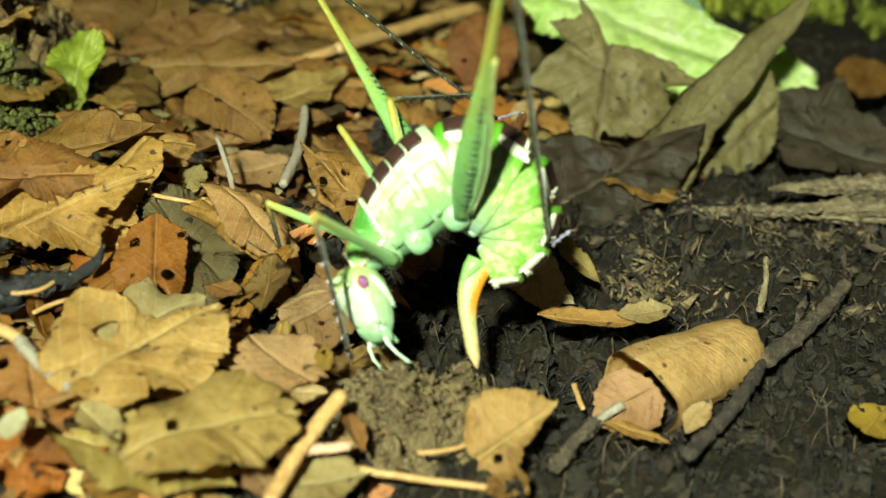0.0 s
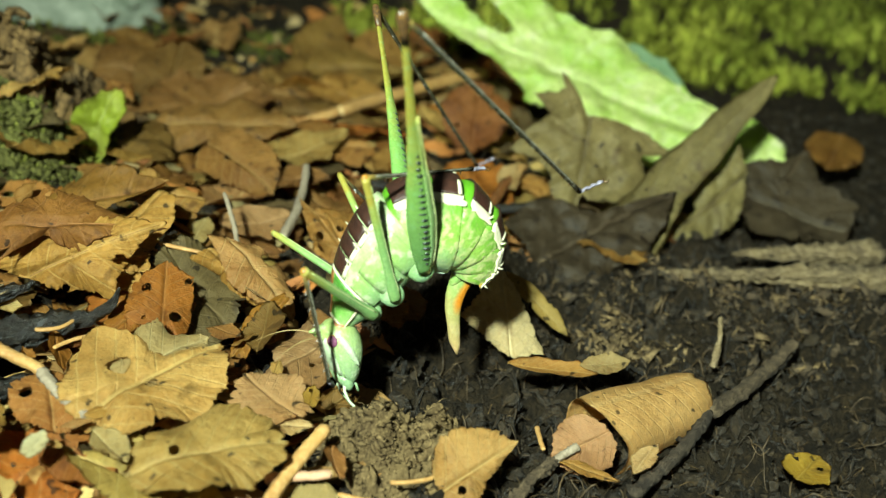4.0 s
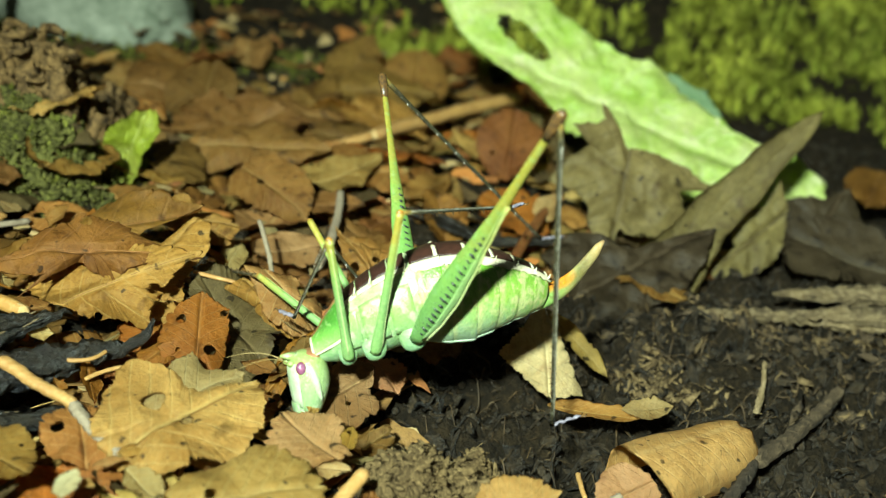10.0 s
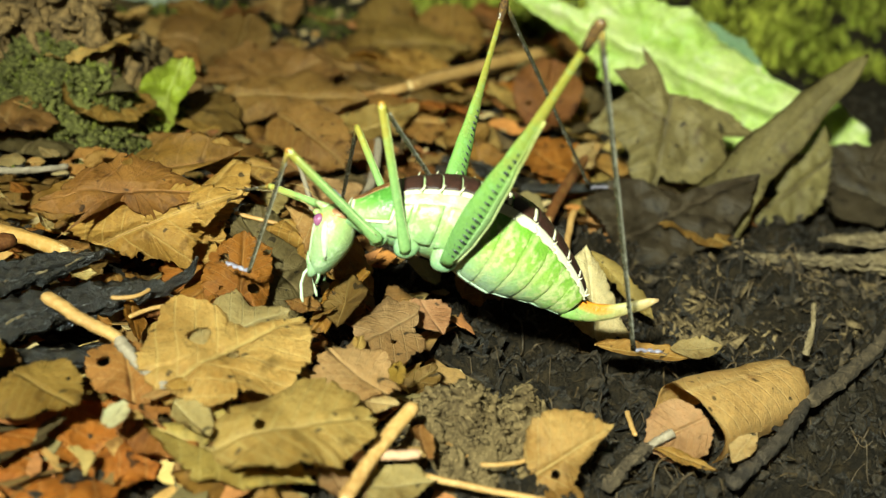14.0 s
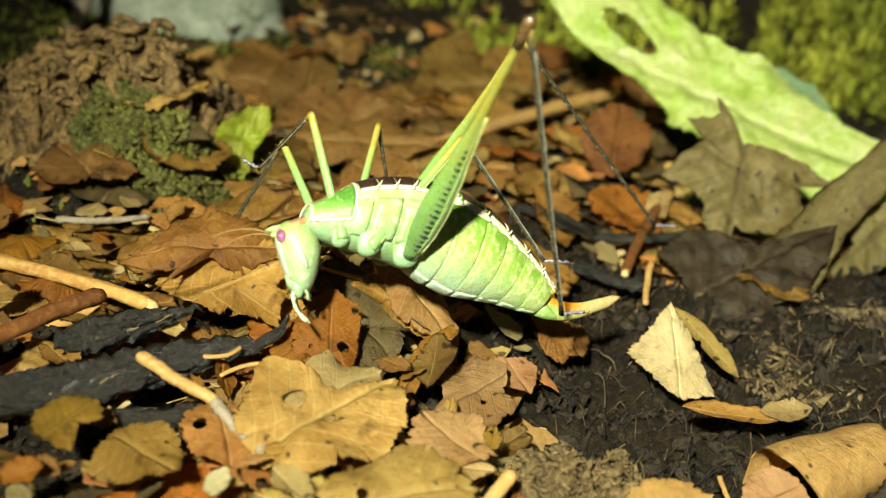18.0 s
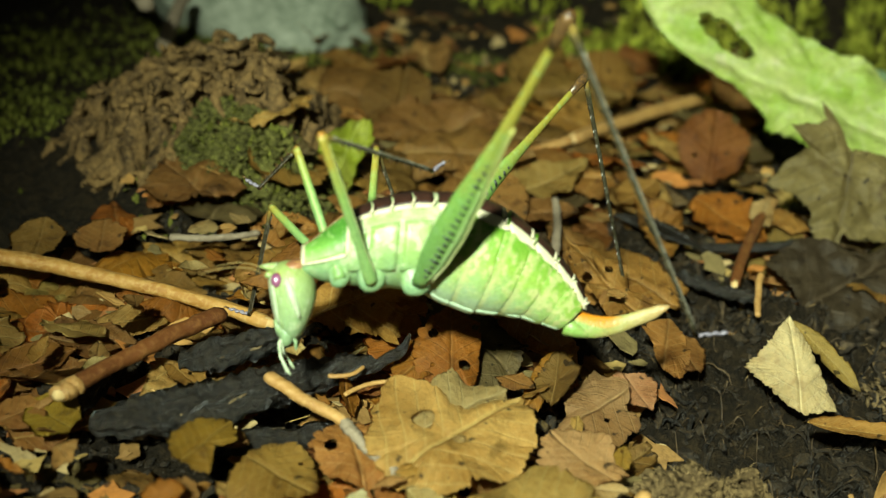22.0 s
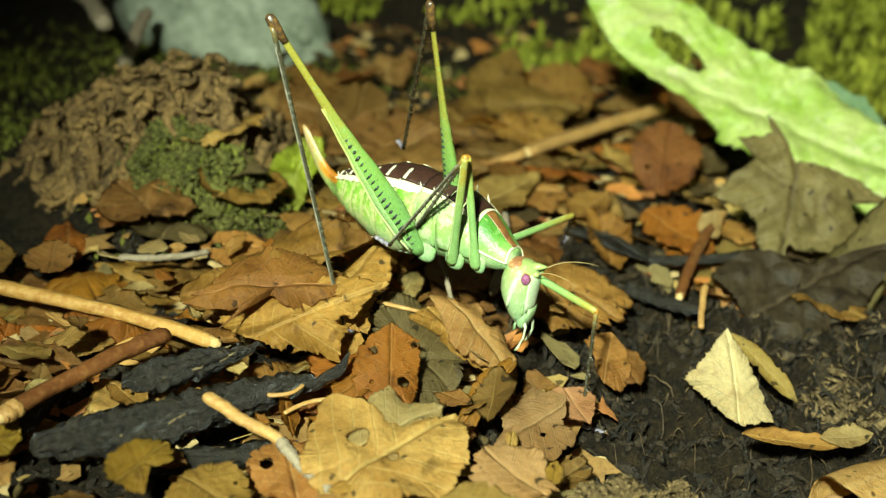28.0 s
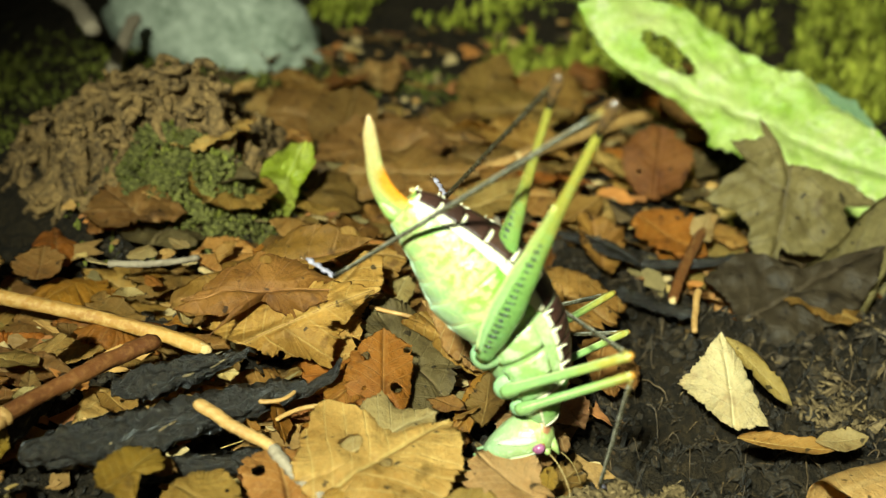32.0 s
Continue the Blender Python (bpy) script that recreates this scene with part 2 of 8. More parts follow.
surface("moss", (0.36, 0.37, 0.04), (0.19, 0.22, 0.025), (0.50, 0.47, 0.08), 60, 700, 0.8, 0.4, 0.08, vary=0.6, translucent=0.25)
surface("darkmoss", (0.12, 0.122, 0.02), (0.06, 0.066, 0.013), (0.24, 0.23, 0.04), 90, 700, 0.8, 0.4, 0.08, vary=0.6, translucent=0.2)
surface("mossclay", (0.088, 0.082, 0.022), (0.042, 0.038, 0.013), (0.17, 0.16, 0.036), 250, 1500, 0.85, 0.9, 0.08, vary=0.5)
surface("splinter", (0.55, 0.38, 0.16), (0.45, 0.28, 0.10), (0.62, 0.46, 0.22), 300, 2500, 0.7, 0.6)
surface("rock", (0.27, 0.285, 0.21), (0.13, 0.15, 0.10), (0.36, 0.37, 0.28), 90, 500, 0.8, 0.8, 0.3)


# ---- mesh helpers ----
def link(name, bm, mat, parent=None, label="", smooth=True):
    me = bpy.data.meshes.new(name)
    bm.to_mesh(me)
    bm.free()
    me.materials.append(MATS[mat])
    if smooth:
        me.polygons.foreach_set("use_smooth", [True] * len(me.polygons))
    ob = new(name, me)
    if parent is not None:
        ob.parent = parent
    if label:
        ob["label"] = label
    return ob


def part(name, bm, mat, parent, label="", smooth=True):
    return link(name, bm, mat, parent, label, smooth)


def raw(name, verts, faces, mat, smooth=False):
    me = bpy.data.meshes.new(name)
    me.from_pydata(verts, [], faces)
    me.materials.append(MATS[mat])
    if smooth:
        me.polygons.foreach_set("use_smooth", [True] * len(me.polygons))
    return new(name, me)


def n3(x, y, z=0.0, s=1.0):
    return noise.noise((x * s, y * s, z * s))


def half_width(shape, s, side, rng, ragged, seed):
    """Half the leaf's width, in units of half its greatest width, at the share s of its length."""
    if shape == "ovate":
        w = math.sin(math.pi * min(1.0, max(0.0, s)) ** 0.82) ** 0.72
    elif shape == "tri":
        w = min(1.0, 0.25 + 1.1 * s) * (1 - max(0.0, (s - 0.8) / 0.2) ** 2 * 0.55)
    elif shape == "strap":
        w = min(1.0, (s / 0.30) ** 0.7 if s > 0 else 0) * (1 - max(0.0, (s - 0.62) / 0.38) ** 2.2)
    elif shape == "lobed":
        w = math.sin(math.pi * min(1.0, s) ** 0.8) ** 0.6 * (0.72 + 0.28 * math.cos(s * 6.283 * 2.5 + side))
    else:
        w = min(1.0, (s / 0.14) ** 0.7 if s > 0 else 0, ((1 - s) / 0.14) ** 0.7 if s < 1 else 0)
        w *= 0.78 + 0.3 * n3(s * 3.1, side * 5, seed * 3.7)
    if shape == "blade":
        w = min(1.0, (s / 0.10) ** 0.5 if s > 0 else 0) * (1.0 - s) ** 0.62 * (1.15 + 0.12 * math.sin(s * 9 + side))
    # bites out of the rim
    for k in range(3):
        at = 0.5 + 0.45 * n3(seed * 1.7, k * 3.1, side * 2.3) * 2
        depth = 0.55 * abs(n3(seed * 2.9, k * 1.3 + 5, side))
        w *= 1 - depth * max(0.0, 1 - abs(s - at) / (0.03 + 0.05 * abs(n3(seed, k, side * 4)))) ** 0.5 * (shape != "blade")
    w *= 1 + 1.6 * ragged * (n3(s * 6, side * 9 + seed, 1.5) + 0.6 * n3(s * 19, side * 9 + seed, 7.5)) + 0.05 * n3(s * 60, side * 9 + seed, 3.5)
    if shape in ("ovate", "lobed") and 0.04 < s < 0.97:
        w += 0.05 * n3(s * 31, side * 5 + seed, 2.5) - 0.12 * max(0.0, n3(s * 11, side * 7 + seed, 4.5) - 0.2)
    return max(w, 0.012)


def crumpled(x, y, seed, size, amount):
    """Height of a crumpled dry blade at x, y: soft swells and sharp creases."""
    z = 0.9 * n3(x * 160 + seed, y * 160, 0) + 0.5 * n3(x * 420, y * 420 + seed, 5)
    z += 1.1 * abs(n3(x * 120 - seed, y * 120, 3)) + 0.45 * abs(n3(x * 330, y * 330 + seed, 8)) - 0.4
    return amount * size * z


def quilt(s, av):
    """Swelling of the blade between its side veins."""
    f = (s * 9.0 - av * 1.9) % 1.0
    return math.sin(math.pi * f) ** 0.6


def finish_leaf(bm, uvl, st, thick):
    for f in bm.faces:
        for lp in f.loops:
            lp[uvl].uv = st[lp.vert]
    for v in [v for v in bm.verts if not v.link_faces]:
        bm.verts.remove(v)
    bmesh.ops.solidify(bm, geom=bm.faces[:], thickness=thick)
    return bm


def leaf_bm(L, W, shape, curl, bend, crumple, ragged, holes, seed, ns=44, nv=18, thick=0.00013, hole_at=()):
    """A whole leaf along x, and the lines of its midrib and side veins."""
    rng = random.Random(seed)
    bm = bmesh.new()
    uvl = bm.loops.layers.uv.new("UVMap")
    sway = rng.uniform(-0.08, 0.08)
    roll = rng.uniform(-0.10, 0.16)
    spots = [(rng.uniform(0.2, 0.8), rng.uniform(-0.7, 0.7), rng.uniform(0.03, 0.075)) for _ in range(holes)] + list(hole_at)

    def at(s, v):
        w = half_width(shape, s, -1 if v < 0 else 1, rng, ragged, seed)
        x = (s - 0.5) * L
        y = v * w * W / 2 + sway * W * math.sin(math.pi * s)
        r = abs(v) * w
        z = curl * W / 2 * r * r * (1 + 0.4 * n3(s * 3, seed, 3)) + bend * L * (s - 0.5) ** 2
        z += crumpled(x, y, seed, W, crumple) - 0.02 * W * math.exp(-(v / 0.07) ** 2) + 0.009 * W * quilt(s + 0.03 * n3(s * 5, v * 3, seed), abs(v))
        z += roll * W * abs(v) ** 7 * (0.5 + n3(s * 4, seed, v))
        return Vector((x, y, z))

    grid, st = [], {}
    for i in range(ns + 1):
        row = []
        for j in range(nv + 1):
            s, v = i / ns, -1 + 2 * j / nv
            p = bm.verts.new(at(s, v))
            st[p] = (s, v)
            row.append(p)
        grid.append(row)
    for i in range(ns):
        for j in range(nv):
            cs, cv = (i + 0.5) / ns, -1 + 2 * (j + 0.5) / nv
            if any(((cs - a) / c) ** 2 + ((cv - b) / (c * L / W * 2)) ** 2 < 1 + 0.8 * n3(cs * 40, cv * 9, seed) for a, b, c in spots):
                continue
            bm.faces.new((grid[i][j], grid[i + 1][j], grid[i + 1][j + 1], grid[i][j + 1]))
    veins = [[at(s / 24, 0) for s in range(24)]]
    for k in range(1, 7):
        for sy in (1, -1):
            veins.append([at(min(0.97, 0.06 + k * 0.12 + u * 0.016), sy * u * 0.085) for u in range(11)])
    return finish_leaf(bm, uvl, st, thick), veins


def star_bm(lobes, seed, bowl, thick=0.00014, crumple=0.07, holes=0, hole_at=(), fine=False, curl=0.0):
    """A torn leaf with a corner at each of (degrees, length); a negative bowl bends its rim down."""
    rng = random.Random(seed)
    bm = bmesh.new()
    uvl = bm.loops.layers.uv.new("UVMap")
    big = max(l for _, l in lobes)
    nr, na = (34, 280) if fine else (14, 144) if big > 0.006 else (9, 84)
    order = sorted(lobes)
    ridge = radians(max(order, key=lambda q: q[1])[0])
    rx, ry = math.cos(ridge), math.sin(ridge)
    spots = [(rng.uniform(-0.5, 0.5) * big, rng.uniform(-0.5, 0.5) * big, rng.uniform(0.03, 0.12 if not curl else 0.07) * big) for _ in range(holes)] + list(hole_at)

    def rim(an):
        k = max([i for i, (a, _) in enumerate(order) if a <= an], default=-1)
        (a0, l0), (a1, l1) = order[k], order[(k + 1) % len(order)]
        span = (a1 - a0) % 360 or 360
        u = ((an - a0) % 360) / span
        r = 1 / ((1 - u) / l0 + u / l1)
        # straight edges between the corners, a little hollow, toothed and nibbled
        r *= 1 - (0.16 if not fine else 0.05) * math.sin(math.pi * u) * min(1.0, span / 70)
        r *= 1 + 0.08 * n3(an * 0.09, seed) + 0.05 * n3(an * 0.33, seed, 3) + 0.035 * n3(an * 0.9, seed, 5) - 0.10 * max(0.0, n3(an * 0.21, seed, 9) - 0.25)
        if curl:
            r *= 1 - 0.30 * max(0.0, n3(an * 0.13, seed, 13) - 0.22) - 0.05 * max(0.0, n3(an * 0.6, seed, 15))
        return r if fine else r * (1 - 0.6 * max(0.0, abs(n3(an * 0.09, seed, 11)) - 0.30))

    def at(an, s):
        r = rim(an % 360) * s
        x, y = r * math.cos(radians(an)), r * math.sin(radians(an))
        across = (-x * ry + y * rx) / big
        z = crumpled(x, y, seed, big, crumple) + bowl * big * (0.16 * s ** 2.2 * (1 + 0.8 * n3(an * 0.019, seed, 7)) + 0.25 * across * across)
        z += 0.10 * big * s ** 7 * n3(an * 0.03, seed, 4) - 0.05 * big * math.exp(-(across / 0.05) ** 2) * (s < 0.97)
        if curl:
            # one side of the rim rolls over, the blade buckles along a few long folds
            z += curl * big * s ** 3 * n3(math.cos(radians(an)) * 0.9 + seed, math.sin(radians(an)) * 0.9, seed) * 1.8
            z += 0.10 * big * abs(n3(x * 70 + seed, y * 70, 2)) + 0.035 * big * abs(n3(x * 190, y * 190 + seed, 6))
        z += 0.006 * big * quilt((x * rx + y * ry) / big * 0.5 + 0.5, abs(across * 1.6))
        if thick > 0.001:
            u, w = x * rx + y * ry, -x * ry + y * rx
            z += 0.0030 * abs(n3(u * 90, w * 450, seed)) + 0.0018 * abs(n3(u * 250, w * 1100, seed + 3)) + 0.0009 * n3(u * 900, w * 900, seed)
        return Vector((x, y, z))

    st, vs = {}, []
    for i in range(nr + 1):
        row = []
        for j in range(na if i else 1):
            v = bm.verts.new(at(360 * j / na, i / nr))
            st[v] = ((v.co.x * rx + v.co.y * ry) / big * 0.5 + 0.5, (-v.co.x * ry + v.co.y * rx) / big * 1.6)
            row.append(v)
        vs.append(row)

    def holed(v):
        return any((v.co.x - a) ** 2 + (v.co.y - b) ** 2 < c * c * (1 + n3(v.co.x * 900, v.co.y * 900)) for a, b, c in spots)

    for j in range(na):
        if not holed(vs[0][0]):
            bm.faces.new((vs[0][0], vs[1][j], vs[1][(j + 1) % na]))
        for i in range(1, nr):
            if spots and holed(vs[i][j]):
                continue
            bm.faces.new((vs[i][j], vs[i + 1][j], vs[i + 1][(j + 1) % na], vs[i][(j + 1) % na]))
    deg = math.degrees(ridge)
    veins = [[at(deg + 180, 0.9 - 0.15 * k) for k in range(6)] + [at(deg, 0.15 * k) for k in range(7)]]
    for k in (1, 2, 3):
        for sy in (1, -1):
            veins.append([at(deg + sy * (14 + 24 * k), 0.13 * u) for u in range(8)])
    return finish_leaf(bm, uvl, st, thick), veins


def ribs(ob, veins, mat, size, lift=-0.00002, side_veins=True):
    """The raised midrib of a leaf and, on large ones, its side veins."""
    r = min(0.0065 * size, 0.00013)
    up = Vector((0, 0, lift))
    part("midrib", tube([p + up for p in veins[0]], [r * (1 - 0.6 * i / len(veins[0])) for i in range(len(veins[0]))], 6, 0.15, 1), mat, ob)
    if side_veins:
        for v in veins[1:]:
            part("side_vein", tube([p + up * 0.5 for p in v], [r * 0.3 * (1 - 0.75 * i / len(v)) for i in range(len(v))], 5, 0.15, 1), mat, ob)


def torn_corners(L, W, seed, tri=False):
    """Corners of a torn piece about L long and W wide."""
    rng = random.Random(seed * 7 + 1)
    n = 4 if tri else rng.choice((5, 6, 7, 7, 8))
    out = []
    for i in range(n):
        an = (360 * i / n + rng.uniform(-0.3, 0.3) * 360 / n) % 360
        c, s = abs(math.cos(radians(an))) / (L / 2), abs(math.sin(radians(an))) / (W / 2)
        out.append((an, rng.uniform(0.85, 1.18) / (c ** 2.4 + s ** 2.4) ** (1 / 2.4)))
    return out


def tube(points, radii, sides=10, rough=0.0, seed=0, flat=1.0, caps=True, ridge=0.0):
    """A tube along points with a radius for each; rough makes it uneven."""
    bm = bmesh.new()
    rings = []
    pts = [Vector(p) for p in points]
    up = Vector((0.13, 0.21, 1)).normalized()
    for i, p in enumerate(pts):
        d = (pts[min(i + 1, len(pts) - 1)] - pts[max(i - 1, 0)]).normalized()
        a = d.cross(up)
        a = a.normalized() if a.length > 1e-4 else Vector((1, 0, 0))
        b = a.cross(d)
        ring = []
        for k in range(sides):
            an = 2 * math.pi * k / sides
            r = radii[i] * (1 + rough * (n3(i * 0.55, k * 0.8, seed) + 0.6 * n3(i * 1.7, k * 1.9, seed + 4)) + ridge * n3(k * 1.37, seed, 0.5 + i * 0.04))
            ring.append(bm.verts.new(p + a * math.cos(an) * r + b * math.sin(an) * r * flat))
        rings.append(ring)
    for r0, r1 in zip(rings, rings[1:]):
        for k in range(sides):
            bm.faces.new((r0[k], r0[(k + 1) % sides], r1[(k + 1) % sides], r1[k]))
    if caps:
        bm.faces.new(rings[0][::-1])
        bm.faces.new(rings[-1])
    bm.normal_update()
    return bm


# ---- ground ----
def hill(x, y, cx, cy, rx, ry, h):
    return h * math.exp(-(((x - cx) / rx) ** 2 + ((y - cy) / ry) ** 2) ** 1.3)


def ground_z(x, y):
    z = hill(x, y, -0.0600, 0.1475, 0.0195, 0.0165, 0.0118) + hill(x, y, -0.051, 0.132, 0.016, 0.012, 0.0045)
    z += hill(x, y, 0.055, 0.118, 0.030, 0.010, 0.0025) - hill(x, y, 0.016, 0.098, 0.02, 0.012, 0.002)
    far = max(0.0, y - 0.235 + 0.25 * min(0.0, x))
    z += min(0.45 * far, 0.05) * (1 if y < 1 else max(0.0, 1 - (y - 1) / 2))
    bare = min(1.0, max(0.0, (x - 0.15 * max(0.0, y - 0.12)) / 0.008)) if y < 0.16 else 0.0
    z += 0.0016 * n3(x, y, 0, 70) + (0.0018 + 0.0016 * bare) * n3(x, y, 2, 190) + (0.0016 + 0.0014 * bare) * n3(x, y, 5, 480) - 0.0014 * abs(n3(x, y, 7, 330))
    return z - 0.001


def spread(lo, hi, step, far, grow=1.22):
    mid = list(np.arange(lo, hi + step / 2, step))
    out, d = [], step
    a = mid[-1]
    while a < far:
        d *= grow
        a += d
        out.append(a)
    inn, d, a = [], step, lo
    while a > -far:
        d *= grow
        a -= d
        inn.append(a)
    return inn[::-1] + mid + out


gx, gy = spread(-0.11, 0.11, 0.00085, 6), spread(0.05, 0.28, 0.00085, 6)
verts = [(x, y, ground_z(x, y) if abs(x) < 2 and abs(y) < 3 else -0.001) for y in gy for x in gx]
nx = len(gx)
faces = [(j * nx + i, j * nx + i + 1, (j + 1) * nx + i + 1, (j + 1) * nx + i) for j in range(len(gy) - 1) for i in range(nx - 1)]
ground = raw("ground", verts, faces, "soil", True)
tagged(ground, "dark damp forest soil under leaf litter", "ground", kind="structure")


def lumps(name, spots, mat, label, category, seed, squash=0.8, long=1.0):
    """Many small uneven grains in one mesh: (x, y, z, radius)."""
    rng = random.Random(seed)
    base = [Vector(p) for p in ((1, 0, 0), (-1, 0, 0), (0, 1, 0), (0, -1, 0), (0, 0, 1), (0, 0, -1),
                                (0.58, 0.58, 0.58), (-0.58, 0.58, 0.58), (0.58, -0.58, 0.58), (-0.58, -0.58, 0.58))]
    tri = [(6, 0, 2), (6, 2, 4), (6, 4, 0), (7, 2, 1), (7, 4, 2), (7, 1, 4), (8, 3, 0), (8, 0, 4), (8, 4, 3), (9, 1, 3), (9, 4, 1), (9, 3, 4), (0, 5, 2), (2, 5, 1), (1, 5, 3), (3, 5, 0)]
    vs, fs = [], []
    for x, y, z, r in spots:
        m = Euler((rng.uniform(-1, 1), rng.uniform(-1, 1), rng.uniform(0, 6.3))).to_matrix()
        k = len(vs)
        st = (rng.uniform(0.7, 1.5) * long, rng.uniform(0.6, 1.1), squash)
        for b in base:
            q = m @ Vector((b.x * st[0], b.y * st[1], b.z * st[2])) * (r * rng.uniform(0.7, 1.25))
            vs.append((x + q.x, y + q.y, z + q.z))
        fs += [(a + k, b + k, c + k) for a, b, c in tri]
    return tagged(raw(name, vs, fs, mat, True), label, category, kind="stuff")


rng = random.Random(5)
spots = []
for _ in range(34000):
    x, y = rng.uniform(-0.06, 0.095), 0.06 + 0.16 * rng.random() ** 1.6
    r = 0.00012 + 0.0008 * rng.random() ** 5
    spots.append((x, y, ground_z(x, y) + r * 0.3, r))
for _ in range(1500):
    x, y = rng.uniform(-0.004, 0.09), 0.062 + 0.085 * rng.random()
    if n3(x, y, 6, 120) > 0.0:
        r = 0.0005 + 0.0011 * rng.random() ** 2
        spots.append((x, y, ground_z(x, y) - r * 0.1, r))
lumps("soil_crumbs", spots, "crumb", "small dark crumbs of damp soil", "soil", 6, 0.7, 1.15)
spots = []
for _ in range(700):
    x, y = rng.gauss(-0.0605, 0.009), rng.gauss(0.144, 0.008)
    r = 0.0002 + 0.0008 * rng.random() ** 2.5
    spots.append((x, y, ground_z(x, y) + 0.001, r))
MOUND_SPOTS = spots


def mound_z(x, y):
    """Crumbled humus: knotted ridges over dark pits."""
    wx, wy = x + 0.0022 * n3(x, y, 1, 300), y + 0.0022 * n3(x, y, 4, 300)
    z = 0.0062 * abs(n3(wx, wy, 0, 95)) + 0.0072 * abs(n3(wx, wy, 6, 190)) + 0.0058 * abs(n3(wx, wy, 8, 420)) + 0.0014 * abs(n3(wx, wy, 2, 1000)) + 0.0008 * n3(wx, wy, 3, 2200) - 0.0030
    k = min(1.0, max(0.0, (1.25 - math.hypot((x + 0.0600) / 0.0195, (y - 0.1460) / 0.0185)) / 0.35))
    return ground_z(x, y) + (z + 0.0008) * k - 0.0035 * (1 - k)


step = 0.0003
cols, rows = int(0.056 / step), int(0.060 / step)
verts = []
for j in range(rows):
    for i in range(cols):
        x, y = -0.0890 + i * step, 0.1175 + j * step
        z = mound_z(x, y)
        verts.append((x + 0.0016 * n3(x, y, z * 2 + 3, 420), y + 0.0016 * n3(x, y, z * 2 + 7, 420), z))
faces = [(j * cols + i, j * cols + i + 1, (j + 1) * cols + i + 1, (j + 1) * cols + i) for j in range(rows - 1) for i in range(cols - 1)]
lumps("mound_crumbs", [(x, y, mound_z(x, y) + r * 0.4, r) for x, y, z, r in MOUND_SPOTS], "mould", "loose brown crumbs on the humus mound", "soil", 7, 0.6, 1.5)
tagged(raw("soil_mound", verts, faces, "mould", True), "heap of brown crumbly humus and worm casts", "soil mound")
# shreds of rotted leaf that curl out of the mound
vs, fs = [], []
for k in range(70):
    x, y = rng.gauss(-0.0605, 0.0085), rng.gauss(0.144, 0.008)
    z = mound_z(x, y)
    a, lean, l = rng.uniform(0, 6.283), rng.uniform(-0.3, 0.35), rng.uniform(0.0015, 0.006)
    w, turn = rng.uniform(0.00015, 0.0005), rng.uniform(-5, 5)
    c = len(vs)
    px, py, pz = x, y, z
    for q in range(6):
        sx, sy = -math.sin(a), math.cos(a)
        wq = w * (0.6 + 0.5 * math.sin(q * 0.7))
        vs += [(px - sx * wq, py - sy * wq, pz), (px + sx * wq, py + sy * wq, pz + wq * 0.5)]
        px, py, pz = px + math.cos(a) * l / 5, py + math.sin(a) * l / 5, pz + math.sin(lean) * l / 5
        a, lean = a + turn / 5, lean - 0.3
    for q in range(5):
        fs.append((c + 2 * q, c + 2 * q + 1, c + 2 * q + 3, c + 2 * q + 2))
tagged(raw("leaf_shreds", vs, fs, "mould", True), "curled brown shreds of rotted leaf in the mound", "leaf litter", kind="stuff")
# twisted casts and rootlets over the mound
vs, fs = [], []
for k in range(260):
    x, y = rng.gauss(-0.060, 0.0105), rng.gauss(0.1435, 0.008)
    a, l, r0 = rng.uniform(0, 6.283), rng.uniform(0.002, 0.006), rng.uniform(0.0002, 0.0007)
    turn, arch = rng.uniform(-5, 5), rng.uniform(-0.0002, 0.0010)
    c, n = len(vs), 9
    px, py, z0 = x, y, mound_z(x, y)
    for q in range(n):
        u = q / (n - 1)
        r = r0 * (0.45 + 0.7 * math.sin(math.pi * (0.1 + 0.8 * u))) * (1 + 0.8 * n3(k, q * 0.9, 3))
        pz = z0 + 0.75 * (hill(px, py, -0.0600, 0.1475, 0.0195, 0.0165, 0.0118) - hill(x, y, -0.0600, 0.1475, 0.0195, 0.0165, 0.0118)) + arch * math.sin(math.pi * u) + 0.0002
        sx, sy = -math.sin(a), math.cos(a)
        for e in range(6):
            b = e * math.pi / 3
            vs.append((px + sx * r * math.cos(b), py + sy * r * math.cos(b), pz + r * math.sin(b)))
        px, py = px + math.cos(a) * l / n, py + math.sin(a) * l / n
        a += turn / n + 0.25 * n3(k, q, 9)
    for q in range(n - 1):
        for e in range(6):
            d = (e + 1) % 6
            fs.append((c + 6 * q + e, c + 6 * q + d, c + 6 * q + 6 + d, c + 6 * q + 6 + e))
tagged(raw("worm_casts", vs, fs, "mould", True), "twisted brown worm casts and rootlets over the mound", "soil", kind="stuff")
spots = []
for _ in range(3200):
    a, q = rng.uniform(0, 6.283), rng.random() ** 0.6
    x, y = -0.0515 + 0.0115 * q * math.cos(a), 0.1305 + 0.008 * q * math.sin(a)
    r = 0.0002 + 0.0006 * rng.random() ** 2.5
    spots.append((x, y, ground_z(x, y) + 0.0050 * (1 - q ** 2.2) + r * 0.3, r))
lumps("mossy_clod", spots, "mossclay", "grey-green mossy clod of soil", "soil", 15, 0.6, 1.5)


